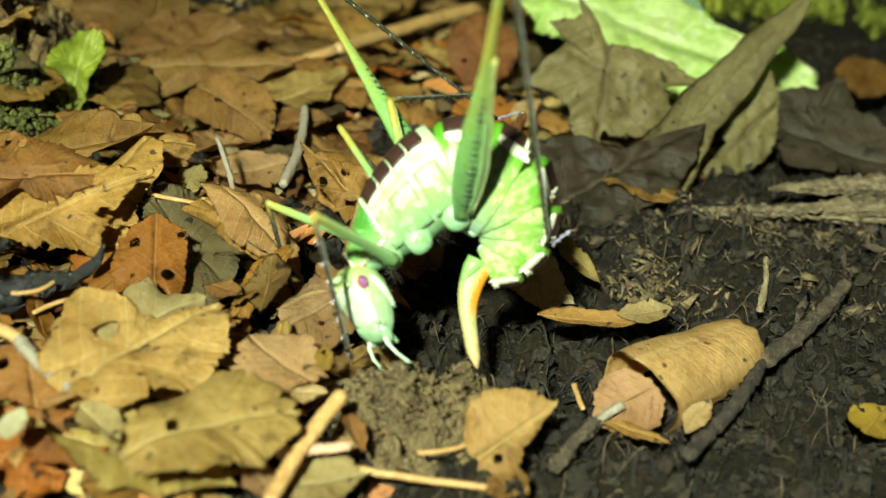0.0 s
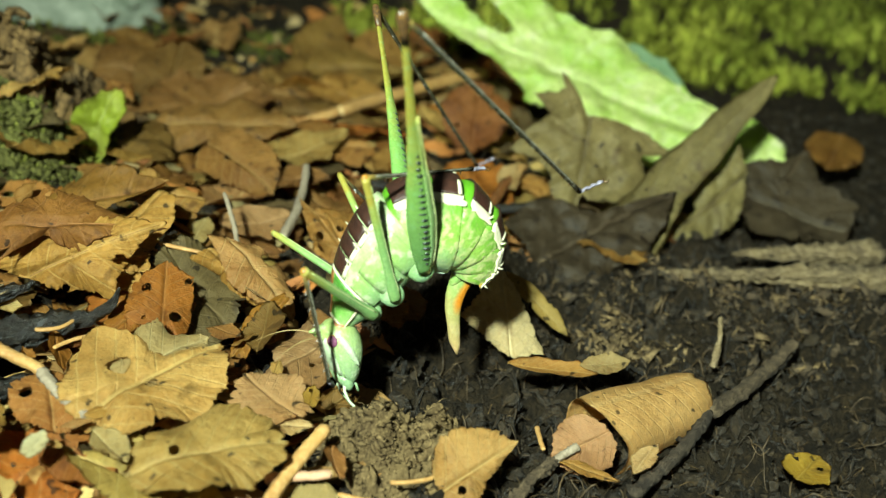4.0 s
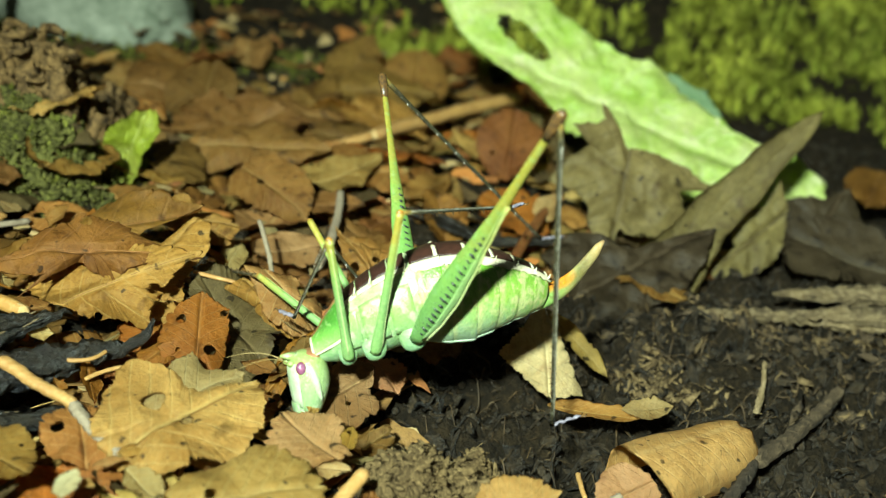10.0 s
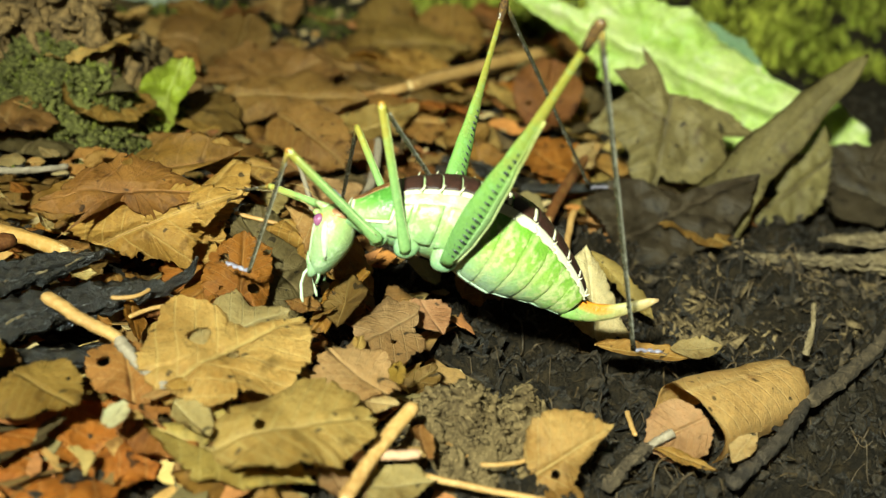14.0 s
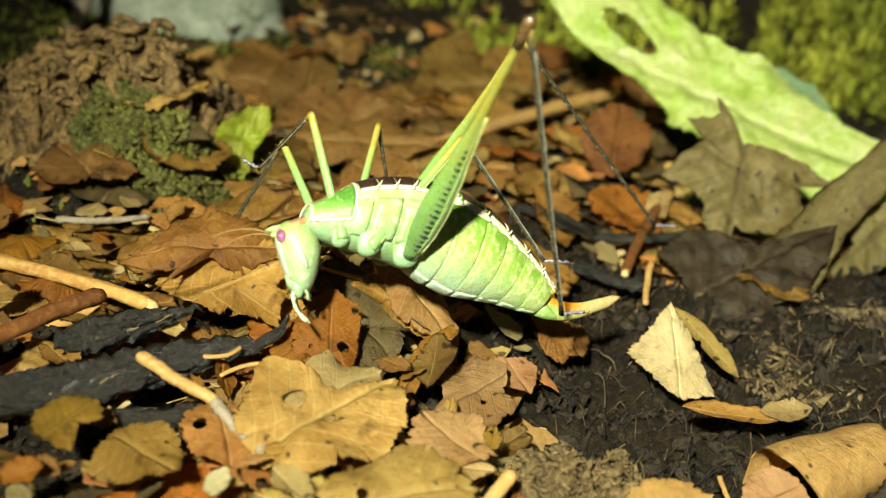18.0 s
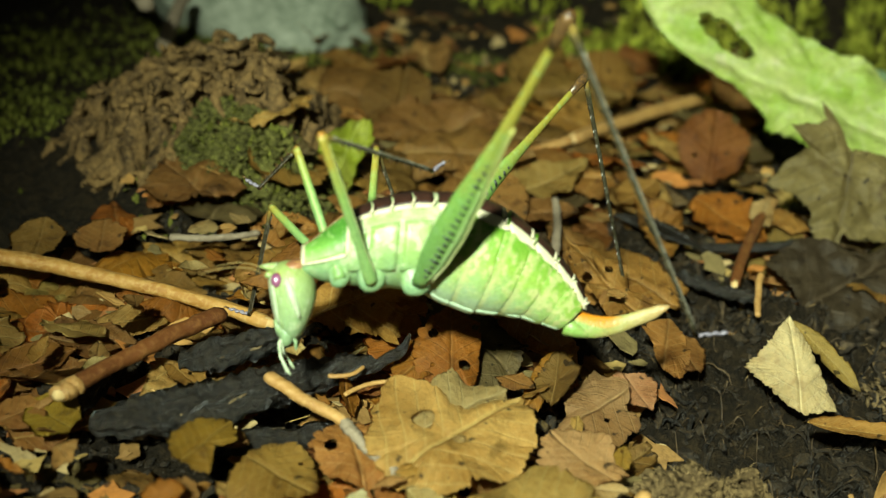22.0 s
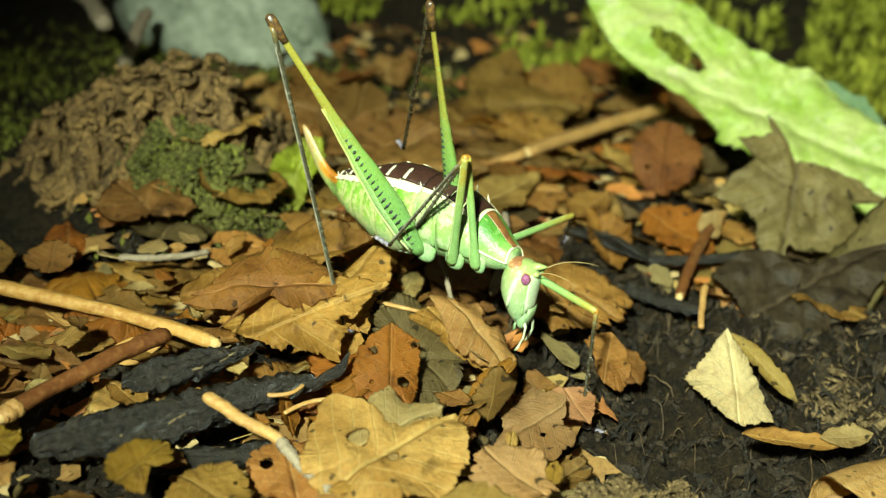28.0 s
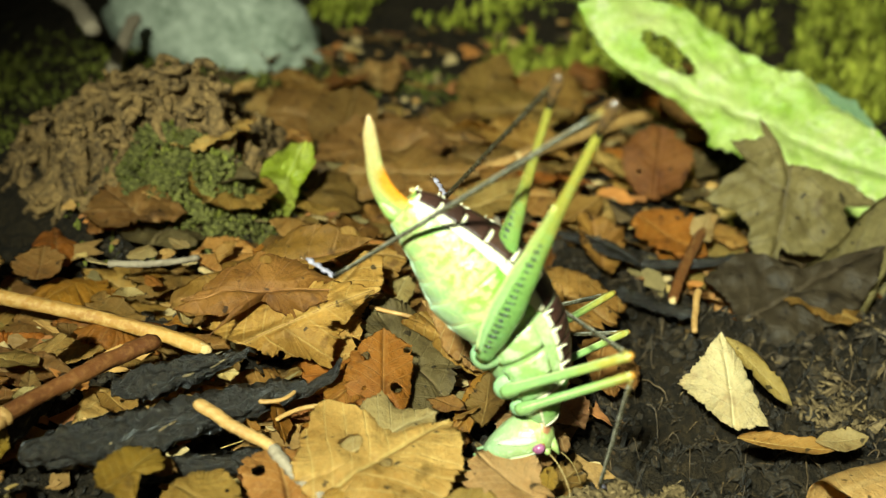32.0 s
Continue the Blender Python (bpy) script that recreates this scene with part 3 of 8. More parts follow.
def clod_z(x, y):
    q = math.hypot((x - 0.0035) / 0.0076, (y - 0.0805) / 0.0070) * (1 + 0.25 * n3(x, y, 2, 260))
    wx, wy = x + 0.0008 * n3(x, y, 1, 700), y + 0.0008 * n3(x, y, 4, 700)
    z = 0.0026 * abs(n3(wx, wy, 0, 330)) + 0.0018 * abs(n3(wx, wy, 6, 750)) + 0.0009 * abs(n3(wx, wy, 8, 1500)) - 0.0012
    return ground_z(x, y) + 0.0046 * max(0.0, 1 - q ** 2.4) + z * min(1.0, max(0.0, 1.4 - q) * 2) - 0.002 * max(0.0, q - 1)


n = 150
verts = []
for j in range(n):
    for i in range(n):
        x, y = -0.006 + 0.019 * i / (n - 1), 0.071 + 0.019 * j / (n - 1)
        verts.append((x, y, clod_z(x, y)))
faces = [(j * n + i, j * n + i + 1, (j + 1) * n + i + 1, (j + 1) * n + i) for j in range(n - 1) for i in range(n - 1)]
clod = tagged(raw("soil_clod", verts, faces, "clay", True), "crumbly grey-brown lump of dry soil", "soil clod")
spots = []
for _ in range(1500):
    x, y = rng.gauss(0.0035, 0.0036), rng.gauss(0.0800, 0.0033)
    r = 0.00012 + 0.0005 * rng.random() ** 3
    spots.append((x, y, clod_z(x, y) + r * 0.4, r))
lumps("clod_crumbs", spots, "clay", "small crumbs on the dry soil lump", "soil", 16, 0.6, 1.5)
spots = []
for _ in range(450):
    x, y = rng.gauss(0.05, 0.016), rng.gauss(0.120, 0.006)
    r = 0.0002 + 0.0007 * rng.random() ** 2.5
    spots.append((x, y, ground_z(x, y) + r * 0.3, r))
lumps("wood_crumbs", spots, "soilwood", "crumbs of rotten wood along a decayed stick", "wood", 9, 0.5, 2.2)


def blades(name, spots, mat, label, category, seed, lean=0.7, wide=0.16, low=0.1):
    """Many narrow pointed leaflets in one mesh: (x, y, z, length)."""
    rng = random.Random(seed)
    vs, fs = [], []
    for x, y, z, l in spots:
        a, t = rng.uniform(0, 6.283), rng.uniform(low, lean)
        d = Vector((math.cos(a) * math.sin(t), math.sin(a) * math.sin(t), math.cos(t)))
        s = Vector((-math.sin(a), math.cos(a), 0)) * l * wide
        k = len(vs)
        p = Vector((x, y, z))
        q = p + d * l * 0.5 + Vector((0, 0, l * 0.08))
        e = p + d * l - Vector((0, 0, l * 0.12 * t))
        for c in (p - s * 0.5, p + s * 0.5, q + s, q - s, e):
            vs.append(tuple(c))
        fs += [(k, k + 1, k + 2, k + 3), (k + 3, k + 2, k + 4)]
    return tagged(raw(name, vs, fs, mat), label, category, kind="stuff")


spots = []
for _ in range(21000):
    x, y = rng.uniform(-0.06, 0.13), rng.uniform(0.225, 0.34)
    if n3(x, y, 3, 60) + 0.4 * n3(x, y, 1, 160) < -0.16 - 3.0 * min(0.0, x - 0.015) * (y < 0.262) or (x < -0.018 and y < 0.25):
        continue
    spots.append((x, y, ground_z(x, y) - 0.001 + 0.004 * rng.random(), rng.uniform(0.0022, 0.0052)))
blades("moss_bank", spots, "moss", "yellow-green feathery moss on the bank behind the leaves", "moss", 10, 1.3)
spots = []
for cx, cy, rr, n in ((-0.051, 0.1305, 0.011, 1100), (-0.043, 0.137, 0.006, 450), (-0.052, 0.205, 0.012, 900), (-0.03, 0.215, 0.012, 700), (-0.094, 0.155, 0.014, 1300), (-0.10, 0.185, 0.02, 1500), (-0.085, 0.205, 0.02, 1200), (-0.066, 0.190, 0.012, 700)):
    for _ in range(n):
        x, y = rng.gauss(cx, rr * 0.6), rng.gauss(cy, rr * 0.5)
        spots.append((x, y, ground_z(x, y) - 0.0003 + 0.0050 * max(0.0, 1 - (((x + 0.0515) / 0.0115) ** 2 + ((y - 0.1305) / 0.008) ** 2) ** 1.1), rng.uniform(0.0008, 0.0021)))
blades("moss_patch", spots, "darkmoss", "low dark green moss on soil clods", "moss", 11, 1.1)
spots = []
for _ in range(4000):
    x, y = rng.uniform(-0.03, 0.085), 0.062 + 0.08 * rng.random()
    spots.append((x, y, ground_z(x, y) + 0.0002 + 0.0005 * rng.random(), 0.0004 + 0.0034 * rng.random() ** 3))
blades("soil_fibres", spots, "fibre", "fine dark plant fibres matted into the soil", "plant fibre", 12, 1.72, 0.022, 1.25)
spots = []
for _ in range(1600):
    x, y = rng.uniform(-0.02, 0.085), 0.062 + 0.08 * rng.random()
    if n3(x, y, 9, 90) + 0.5 * n3(x, y, 4, 260) > -0.05:
        spots.append((x, y, ground_z(x, y) + 0.0004 + 0.0008 * rng.random(), 0.0005 + 0.0022 * rng.random() ** 2))
blades("root_fibres", spots, "fibre_brown", "fine brown rootlets and shreds matted over the soil", "plant fibre", 17, 1.75, 0.035, 1.05)
spots = []
for _ in range(200):
    x, y = rng.gauss(0.0035, 0.0036), rng.gauss(0.0795, 0.003)
    spots.append((x, y, clod_z(x, y) + 0.0001, rng.uniform(0.0005, 0.0022)))
for _ in range(260):
    x, y = rng.gauss(0.048, 0.02), rng.gauss(0.118, 0.008)
    spots.append((x, y, ground_z(x, y) + 0.0006, rng.uniform(0.0006, 0.003)))
blades("straw_fibres", spots, "fibre_pale", "pale straw fibres on clods and rotten wood", "plant fibre", 13, 1.7, 0.025, 1.2)


def rootlets(name, n, mat, label, seed, thick):
    """Fine curled roots and threads of humus lying over the bare soil, in one mesh."""
    rng = random.Random(seed)
    vs, fs = [], []
    for k in range(n):
        x, y = rng.uniform(-0.012, 0.085), 0.062 + 0.08 * rng.random()
        a, l, r0 = rng.uniform(0, 6.283), 0.0015 + 0.006 * rng.random() ** 2, thick * rng.uniform(0.5, 1.4)
        turn, c, m = rng.uniform(-4, 4), len(vs), 9
        for q in range(m):
            u = q / (m - 1)
            r = r0 * (0.35 + 0.8 * math.sin(math.pi * (0.1 + 0.8 * u)))
            z = ground_z(x, y) + 0.0006 + 0.0008 * math.sin(math.pi * u) * (k % 3 == 0)
            sx, sy = -math.sin(a), math.cos(a)
            for e in range(4):
                b = e * math.pi / 2
                vs.append((x + sx * r * math.cos(b), y + sy * r * math.cos(b), z + r * math.sin(b)))
            x, y = x + math.cos(a) * l / m, y + math.sin(a) * l / m
            a += turn / m + 0.5 * n3(k, q, 9)
        for q in range(m - 1):
            for e in range(4):
                d = (e + 1) % 4
                fs.append((c + 4 * q + e, c + 4 * q + d, c + 4 * q + 4 + d, c + 4 * q + 4 + e))
    return tagged(raw(name, vs, fs, mat, True), label, "plant fibre", kind="stuff")


rootlets("rootlets", 750, "fibre_brown", "fine curled brown rootlets over the bare soil", 21, 0.00009)
rootlets("humus_threads", 800, "crumb", "dark twisted threads of humus on the soil", 22, 0.00022)
spots = []
for cx, cy, sx, sy, n in ((0.0275, 0.1115, 0.0028, 0.0024, 300), (0.031, 0.1085, 0.0025, 0.0015, 110), (0.050, 0.1235, 0.011, 0.0012, 300), (0.049, 0.1085, 0.003, 0.0015, 90)):
    for _ in range(n):
        x, y = rng.gauss(cx, sx), rng.gauss(cy, sy)
        r = 0.00015 + 0.0006 * rng.random() ** 3
        spots.append((x, y, ground_z(x, y) + r * 0.3 + 0.0002, r))
lumps("wood_flakes", spots, "flakes", "tan crumbling flakes of rotten wood on the soil", "wood", 23, 0.35, 1.9)


def rock(loc, size, seed, label):
    bm = bmesh.new()
    bmesh.ops.create_icosphere(bm, subdivisions=4, radius=1)
    for v in bm.verts:
        k = 1 + 0.25 * n3(*v.co, 1.3) + 0.08 * n3(*v.co, 4.1) + 0.05 * n3(*v.co, 9 + seed)
        v.co = Vector((v.co.x * size[0], v.co.y * size[1], v.co.z * size[2])) * k
    ob = link("stone", bm, "rock")
    ob.location = loc
    return tagged(ob, label, "stone")


rock((-0.072, 0.224, 0.001), (0.023, 0.013, 0.013), 1, "pale grey rounded stone behind the soil mound")


# small leaf scraps that nobody could count
def scraps(n, seed):
    rng = random.Random(seed)
    groups = {}
    for _ in range(n):
        x, y = rng.uniform(-0.095, 0.06), 0.06 + 0.19 * rng.random() ** 1.3
        if (x > 0.002 + 0.1 * max(0, y - 0.125) and y < 0.128) or x > 0.024:
            continue
        if ((x + 0.0640) / 0.017) ** 2 + ((y - 0.1485) / 0.0165) ** 2 < 1:
            continue
        if x < -0.066 and y > 0.105 or x < -0.05 and y > 0.16:
            continue
        m = rng.choice(["tan", "brown", "rust", "pale", "cream", "orange", "brown", "dull"])
        groups.setdefault(m, []).append((x, y, 0.0012 + 0.0052 * rng.random() ** 1.6))
    for m, items in groups.items():
        vs, fs = [], []
        for x, y, l in items:
            rot = Euler((rng.gauss(0.1, 0.25), rng.gauss(0, 0.25), rng.uniform(0, 6.3))).to_matrix()
            k, nn = len(vs), 9
            z = ground_z(x, y) + 0.0008 + 0.0022 * rng.random()
            cc = rng.uniform(-60, 60)
            for q, off in ((0, 0.0), (1, -0.00012)):
                for i in range(nn):
                    an = 6.283 * i / nn
                    r = l * 0.5 * rng.choice((0.5, 0.8, 1.0, 1.3)) * rng.uniform(0.85, 1.15) if q == 0 else 0
                    if q == 0:
                        px, py = r * math.cos(an), r * 0.62 * math.sin(an)
                        c = rot @ Vector((px, py, cc * px * px))
                    else:
                        c = Vector(vs[k + i]) - Vector((x, y, z)) + Vector((0, 0, off))
                    vs.append((x + c.x, y + c.y, z + c.z))
            fs.append(tuple(range(k, k + nn)))
            fs.append(tuple(range(k + 2 * nn - 1, k + nn - 1, -1)))
            fs += [(k + i, k + nn + i, k + nn + (i + 1) % nn, k + (i + 1) % nn) for i in range(nn)]
        tagged(raw("leaf_scraps", vs, fs, m), "small broken scraps of dead leaves", "leaf litter", kind="stuff")


scraps(2000, 14)


# ---- leaves ----
def leaf(m, L, W, shape, mat, curl, bend, crumple, ragged, holes, seed, label, parent=None, hole_at=(), name="dead_leaf"):
    if shape in ("torn", "tri"):
        bm, veins = star_bm(torn_corners(L, W, seed, shape == "tri"), seed, curl * 2 if seed % 3 else -curl * 2, crumple=crumple * 0.95, holes=holes + (seed % 4 == 0))
    else:
        bm, veins = leaf_bm(L, W, shape, curl, bend, crumple, ragged, holes, seed, hole_at=hole_at)
    if parent is None:
        ob = link(name, bm, mat)
        ob.matrix_world = m
        if L > 0.006:
            ribs(ob, veins, mat, L, side_veins=L > 0.011)
        return tagged(ob, label, "leaf", group="dead leaves of the litter")
    ob = part("lobe", bm, mat, parent)
    ob.matrix_basis = Matrix.Translation(-parent.location) @ m
    ribs(ob, veins, mat, L, side_veins=mat in ("fresh", "dark"))
    return ob


def base(name, x, y, z, label, category):
    ob = new(name)
    ob.location, ob.empty_display_size = (x, y, z), 0.01
    return tagged(ob, label, category)


leaf(pose(-0.0316, 0.1618, 0.004, 11, -4.8, 23.1), 0.0226, 0.0159, "torn", "brown", 0.2, 0.1, .08, .2, 0, 4, "broad brown dead leaf at the back of the litter")
leaf(pose(-0.0131, 0.1638, 0.004, 10, 0.1, -0.7), 0.0205, 0.0104, "torn", "brown", 0.1, 0.1, .08, .3, 0, 6, "flat brown dead leaf strip")
leaf(pose(-0.0151, 0.1529, 0.004, 8.3, -5.6, 33.9), 0.0161, 0.0079, "torn", "pale", 0.1, 0.1, .08, .3, 0, 7, "pale dead leaf shred")
leaf(pose(-0.009, 0.1752, 0.004, 6.9, 4, -30.1), 0.018, 0.0107, "torn", "tan", 0.1, 0.1, .08, .3, 0, 8, "crumpled tan dead leaf piece")
leaf(pose(-0.0168, 0.0689, 0.003, 6, 0.5, -4.5), 0.015, 0.0081, "torn", "olive", 0.1, 0.1, .08, .2, 2, 11, "wide olive-brown dead leaf low in the litter")
leaf(pose(-0.0229, 0.0708, 0.003, 6.2, 5, -38.7), 0.0096, 0.005, "torn", "rust", 0.15, 0.1, .1, .3, 0, 12, "red-brown broken dead leaf")
leaf(pose(-0.0251, 0.0674, 0.006, 3.7, -19.7, 79.2), 0.003, 0.0018, "torn", "white", 0.2, 0.1, .1, .4, 0, 14, "small whitish leaf scrap")
leaf(pose(-0.0178, 0.1046, 0.003, 8.2, 5.7, -34.6), 0.0116, 0.0085, "ovate", "dull", 0.1, 0.1, .06, .1, 0, 16, "dull grey-brown dead leaf in the shade")
leaf(pose(-0.0126, 0.0998, 0.008, 9.7, 30.2, -22.1), 0.0119, 0.0062, "torn", "pale", -0.35, 0.1, .08, .2, 1, 17, "twisted tan dead leaf on its edge")
leaf(pose(-0.0104, 0.0905, 0.006, -14.1, -28.6, 68.5), 0.0072, 0.004, "torn", "brown", -0.35, 0.1, .1, .3, 0, 18, "rolled brown dead leaf shred")
leaf(pose(-0.0042, 0.0792, 0.006, 6.7, -29.3, 76.5), 0.0025, 0.0016, "torn", "yellow", 0.1, 0.1, .1, .3, 0, 20, "tiny yellow leaf flake")
leaf(pose(-0.0062, 0.076, 0.005, 9.9, 1.2, -7), 0.0049, 0.0028, "torn", "cream", 0.1, 0.1, .1, .4, 0, 21, "cream-coloured leaf shred in the litter")
leaf(pose(-0.0031, 0.069, 0.002, 7.5, -2.7, 19.7), 0.0064, 0.0045, "torn", "cream", 0.1, 0.1, .08, .3, 0, 22, "pale dead leaf scrap beside the twigs")
leaf(pose(-0.0074, 0.0681, 0.002, 6.9, 4.1, -30.9), 0.005, 0.003, "torn", "peach", 0.1, 0.1, .08, .3, 0, 23, "pinkish dead leaf scrap")
leaf(pose(0.0103, 0.0708, 0.002, 6.6, 4.5, -33.9), 0.0054, 0.004, "torn", "tan", 0.1, 0.1, .08, .3, 0, 24, "tan dead leaf scrap on the soil")
leaf(pose(-0.0013, 0.0729, 0.004, -17.6, 37.7, -42.8), 0.0039, 0.0023, "torn", "tan", 0.2, 0.1, .08, .3, 0, 25, "narrow dead leaf strip on its edge")
leaf(pose(-0.0199, 0.0699, 0.005, 7.2, 3.4, -25.1), 0.0061, 0.003, "torn", "cream", 0.1, 0.1, .1, .4, 1, 26, "broken pale leaf fragments")
leaf(pose(-0.007, 0.1271, 0.003, 5.2, 13, -68), 0.0195, 0.0065, "torn", "brown", 0.15, 0.1, .08, .2, 0, 27, "brown dead leaf behind the insect")
leaf(pose(-0.016, 0.1224, 0.003, 9.9, 1.4, -8), 0.0098, 0.0079, "torn", "peach", 0.1, 0.1, .08, .3, 0, 28, "pink-brown dead leaf piece")
leaf(pose(-0.0216, 0.1133, 0.005, 4.1, -19.6, 78), 0.0063, 0.0029, "torn", "cream", 0.1, 0.1, .08, .3, 0, 30, "small pale leaf scrap")
leaf(pose(-0.0131, 0.136, 0.004, 9.4, -3.4, 19.9), 0.0093, 0.0059, "torn", "brown", 0.1, 0.1, .08, .3, 0, 31, "narrow brown dead leaf piece")
leaf(pose(0.0161, 0.1433, 0.005, 3.9, -29.8, 82.1), 0.0067, 0.003, "torn", "cream", 0.1, 0.1, .08, .3, 0, 33, "small pale leaf piece against the dark leaf")
leaf(pose(0.0434, 0.0833, 0.002, 2.3, -5.5, 67.2), 0.0058, 0.0046, "torn", "yellow", 0.1, 0.05, .06, .3, 2, 37, "mottled yellow dead leaf bit")
leaf(pose(0.027, 0.0803, 0.003, 7.8, -18.5, 66.7), 0.0042, 0.0023, "torn", "cream", 0.1, 0.05, .1, .4, 0, 38, "cream leaf scrap beside a rolled leaf")
leaf(pose(0.0217, 0.0789, 0.002, 5.6, 2.1, -20.3), 0.0069, 0.0019, "torn", "tan", 0.1, 0.05, .06, .25, 0, 39, "thin tan leaf edge on the soil")
leaf(pose(-0.0136, 0.1469, 0.004, 8.4, -11.2, 52.7), 0.021, 0.0071, "torn", "pale", 0.15, 0.1, .06, .2, 0, 40, "yellowish narrow dead leaf")
leaf(pose(-0.0217, 0.1508, 0.003, 9.3, 3.7, -21.8), 0.0147, 0.0132, "torn", "brown", 0.1, 0.1, .08, .3, 0, 41, "shaded brown dead leaf")
leaf(pose(-0.0442, 0.1746, 0.004, 21.7, 4, -9.8), 0.0219, 0.0124, "torn", "brown", 0.15, 0.1, .06, .2, 0, 42, "orange-brown dead leaf by the soil mound")
leaf(pose(-0.0173, 0.1962, 0.005, 7.1, -25.1, 73.6), 0.0213, 0.0104, "ovate", "brown", 0.15, 0.1, .05, .15, 0, 45, "brown dead leaf leaning at the back")
leaf(pose(-0.0002, 0.1478, 0.004, 8.4, -13.6, 57.8), 0.0102, 0.0054, "torn", "tan", 0.15, 0.1, .06, .3, 0, 47, "tan dead leaf piece in a gap")
leaf(pose(0.0122, 0.1446, 0.003, 13.1, 9.3, -35), 0.0119, 0.0096, "ovate", "orange", 0.15, 0.1, .06, .2, 0, 48, "orange-tan dead leaf below the dark leaf")
leaf(pose(-0.0535, 0.0767, 0.003, -1.6, -9.9, 99.2), 0.0053, 0.005, "torn", "yellow", 0.1, 0.08, .08, .4, 0, 59, "yellow-brown leaf piece by the bark")
leaf(pose(-0.0564, 0.0763, 0.003, 7.2, -7, 43.9), 0.0051, 0.0043, "torn", "tan", 0.1, 0.08, .08, .4, 0, 60, "tan leaf shred in the litter")
leaf(pose(-0.0565, 0.0913, 0.002, 8, 0.3, -1.8), 0.0109, 0.0051, "torn", "brown", 0.1, 0.08, .08, .3, 0, 61, "brown dead leaf under the sticks")
leaf(pose(-0.0593, 0.086, 0.002, 6.2, -5.1, 39.2), 0.0076, 0.0052, "torn", "rust", 0.1, 0.08, .08, .3, 0, 62, "dark reddish leaf piece")
leaf(pose(-0.0529, 0.0973, 0.002, 5.4, -5.9, 47.7), 0.009, 0.0055, "torn", "pale", 0.1, 0.08, .08, .3, 0, 63, "pale brown leaf scrap")
leaf(pose(-0.0445, 0.0861, 0.003, 7.1, 3.6, -26.8), 0.0057, 0.0027, "torn", "tan", 0.1, 0.08, .08, .3, 0, 64, "small tan leaf scrap")
leaf(pose(-0.0683, 0.1076, 0.004, 3.5, -19.7, 79.8), 0.0066, 0.006, "torn", "brown", 0.1, 0.08, .1, .3, 0, 65, "dark brown leaf piece")
leaf(pose(-0.0586, 0.1226, 0.005, 7.9, -18.4, 66.3), 0.0072, 0.0052, "torn", "rust", 0.1, 0.08, .1, .3, 0, 66, "rusty leaf piece on the mound's foot")
leaf(pose(-0.0621, 0.1099, 0.004, 12.2, -7, 29.4), 0.0067, 0.0062, "torn", "brown", 0.1, 0.08, .1, .3, 0, 67, "brown leaf scraps at the mound's foot")
leaf(pose(-0.0191, 0.0984, 0.003, 5.4, 2.7, -26.4), 0.0129, 0.0123, "torn", "dull", 0.1, 0.08, .05, .1, 0, 68, "smooth dark brown dead leaf")
leaf(pose(-0.0258, 0.096, 0.004, 1.6, -9.9, 80.5), 0.009, 0.0068, "torn", "orange", 0.1, 0.08, .08, .4, 3, 69, "orange insect-eaten leaf in the litter")
leaf(pose(-0.0429, 0.1173, 0.005, 17.1, -5.6, 17.5), 0.0086, 0.006, "torn", "tan", 0.1, 0.08, .06, .25, 0, 72, "folded tan dead leaf edge")
leaf(pose(-0.002, 0.0961, 0.003, 0.9, -10, 85.1), 0.006, 0.0051, "torn", "peach", 0.1, 0.05, .06, .25, 0, 76, "pinkish leaf corner in the litter")
leaf(pose(0.0638, 0.2815, 0.01, 10.8, 17, -56.9), 0.0149, 0.0125, "torn", "rust", 0.1, 0.05, .06, .25, 0, 77, "red-brown leaf piece in the moss")
leaf(pose(0.0722, 0.1745, 0.006, 12.2, 10.4, -40), 0.0102, 0.0138, "torn", "rust", 0.1, 0.05, .06, .25, 0, 78, "red-brown dead leaf behind the dark leaf")


def star_leaf(m, lobes, mat, seed, bowl, parent=None, label="", hole_at=()):
    slab = mat == "charwood"
    bm, veins = star_bm(lobes, seed, bowl, 0.0012 if slab else 0.00014, 0.05 if slab else 0.03 if hole_at else 0.085 if mat == "dark" else 0.2 if mat == "sprout" else 0.07, hole_at=hole_at, fine=slab or parent is not None)
    if parent is None:
        ob = link("bark_piece" if slab else "dead_leaf", bm, mat, smooth=not slab)
        ob.matrix_world = m
        if slab:
            return tagged(ob, label, "bark")
        ribs(ob, veins, mat, max(l for _, l in lobes) * 1.6)
        return tagged(ob, label, "leaf", group="dead leaves of the litter")
    ob = part("lobed_blade", bm, mat, parent)
    ob.matrix_basis = Matrix.Translation(-parent.location) @ m
    ribs(ob, veins, "slate" if mat == "dark" else mat, max(l for _, l in lobes) * 1.4)
    return ob


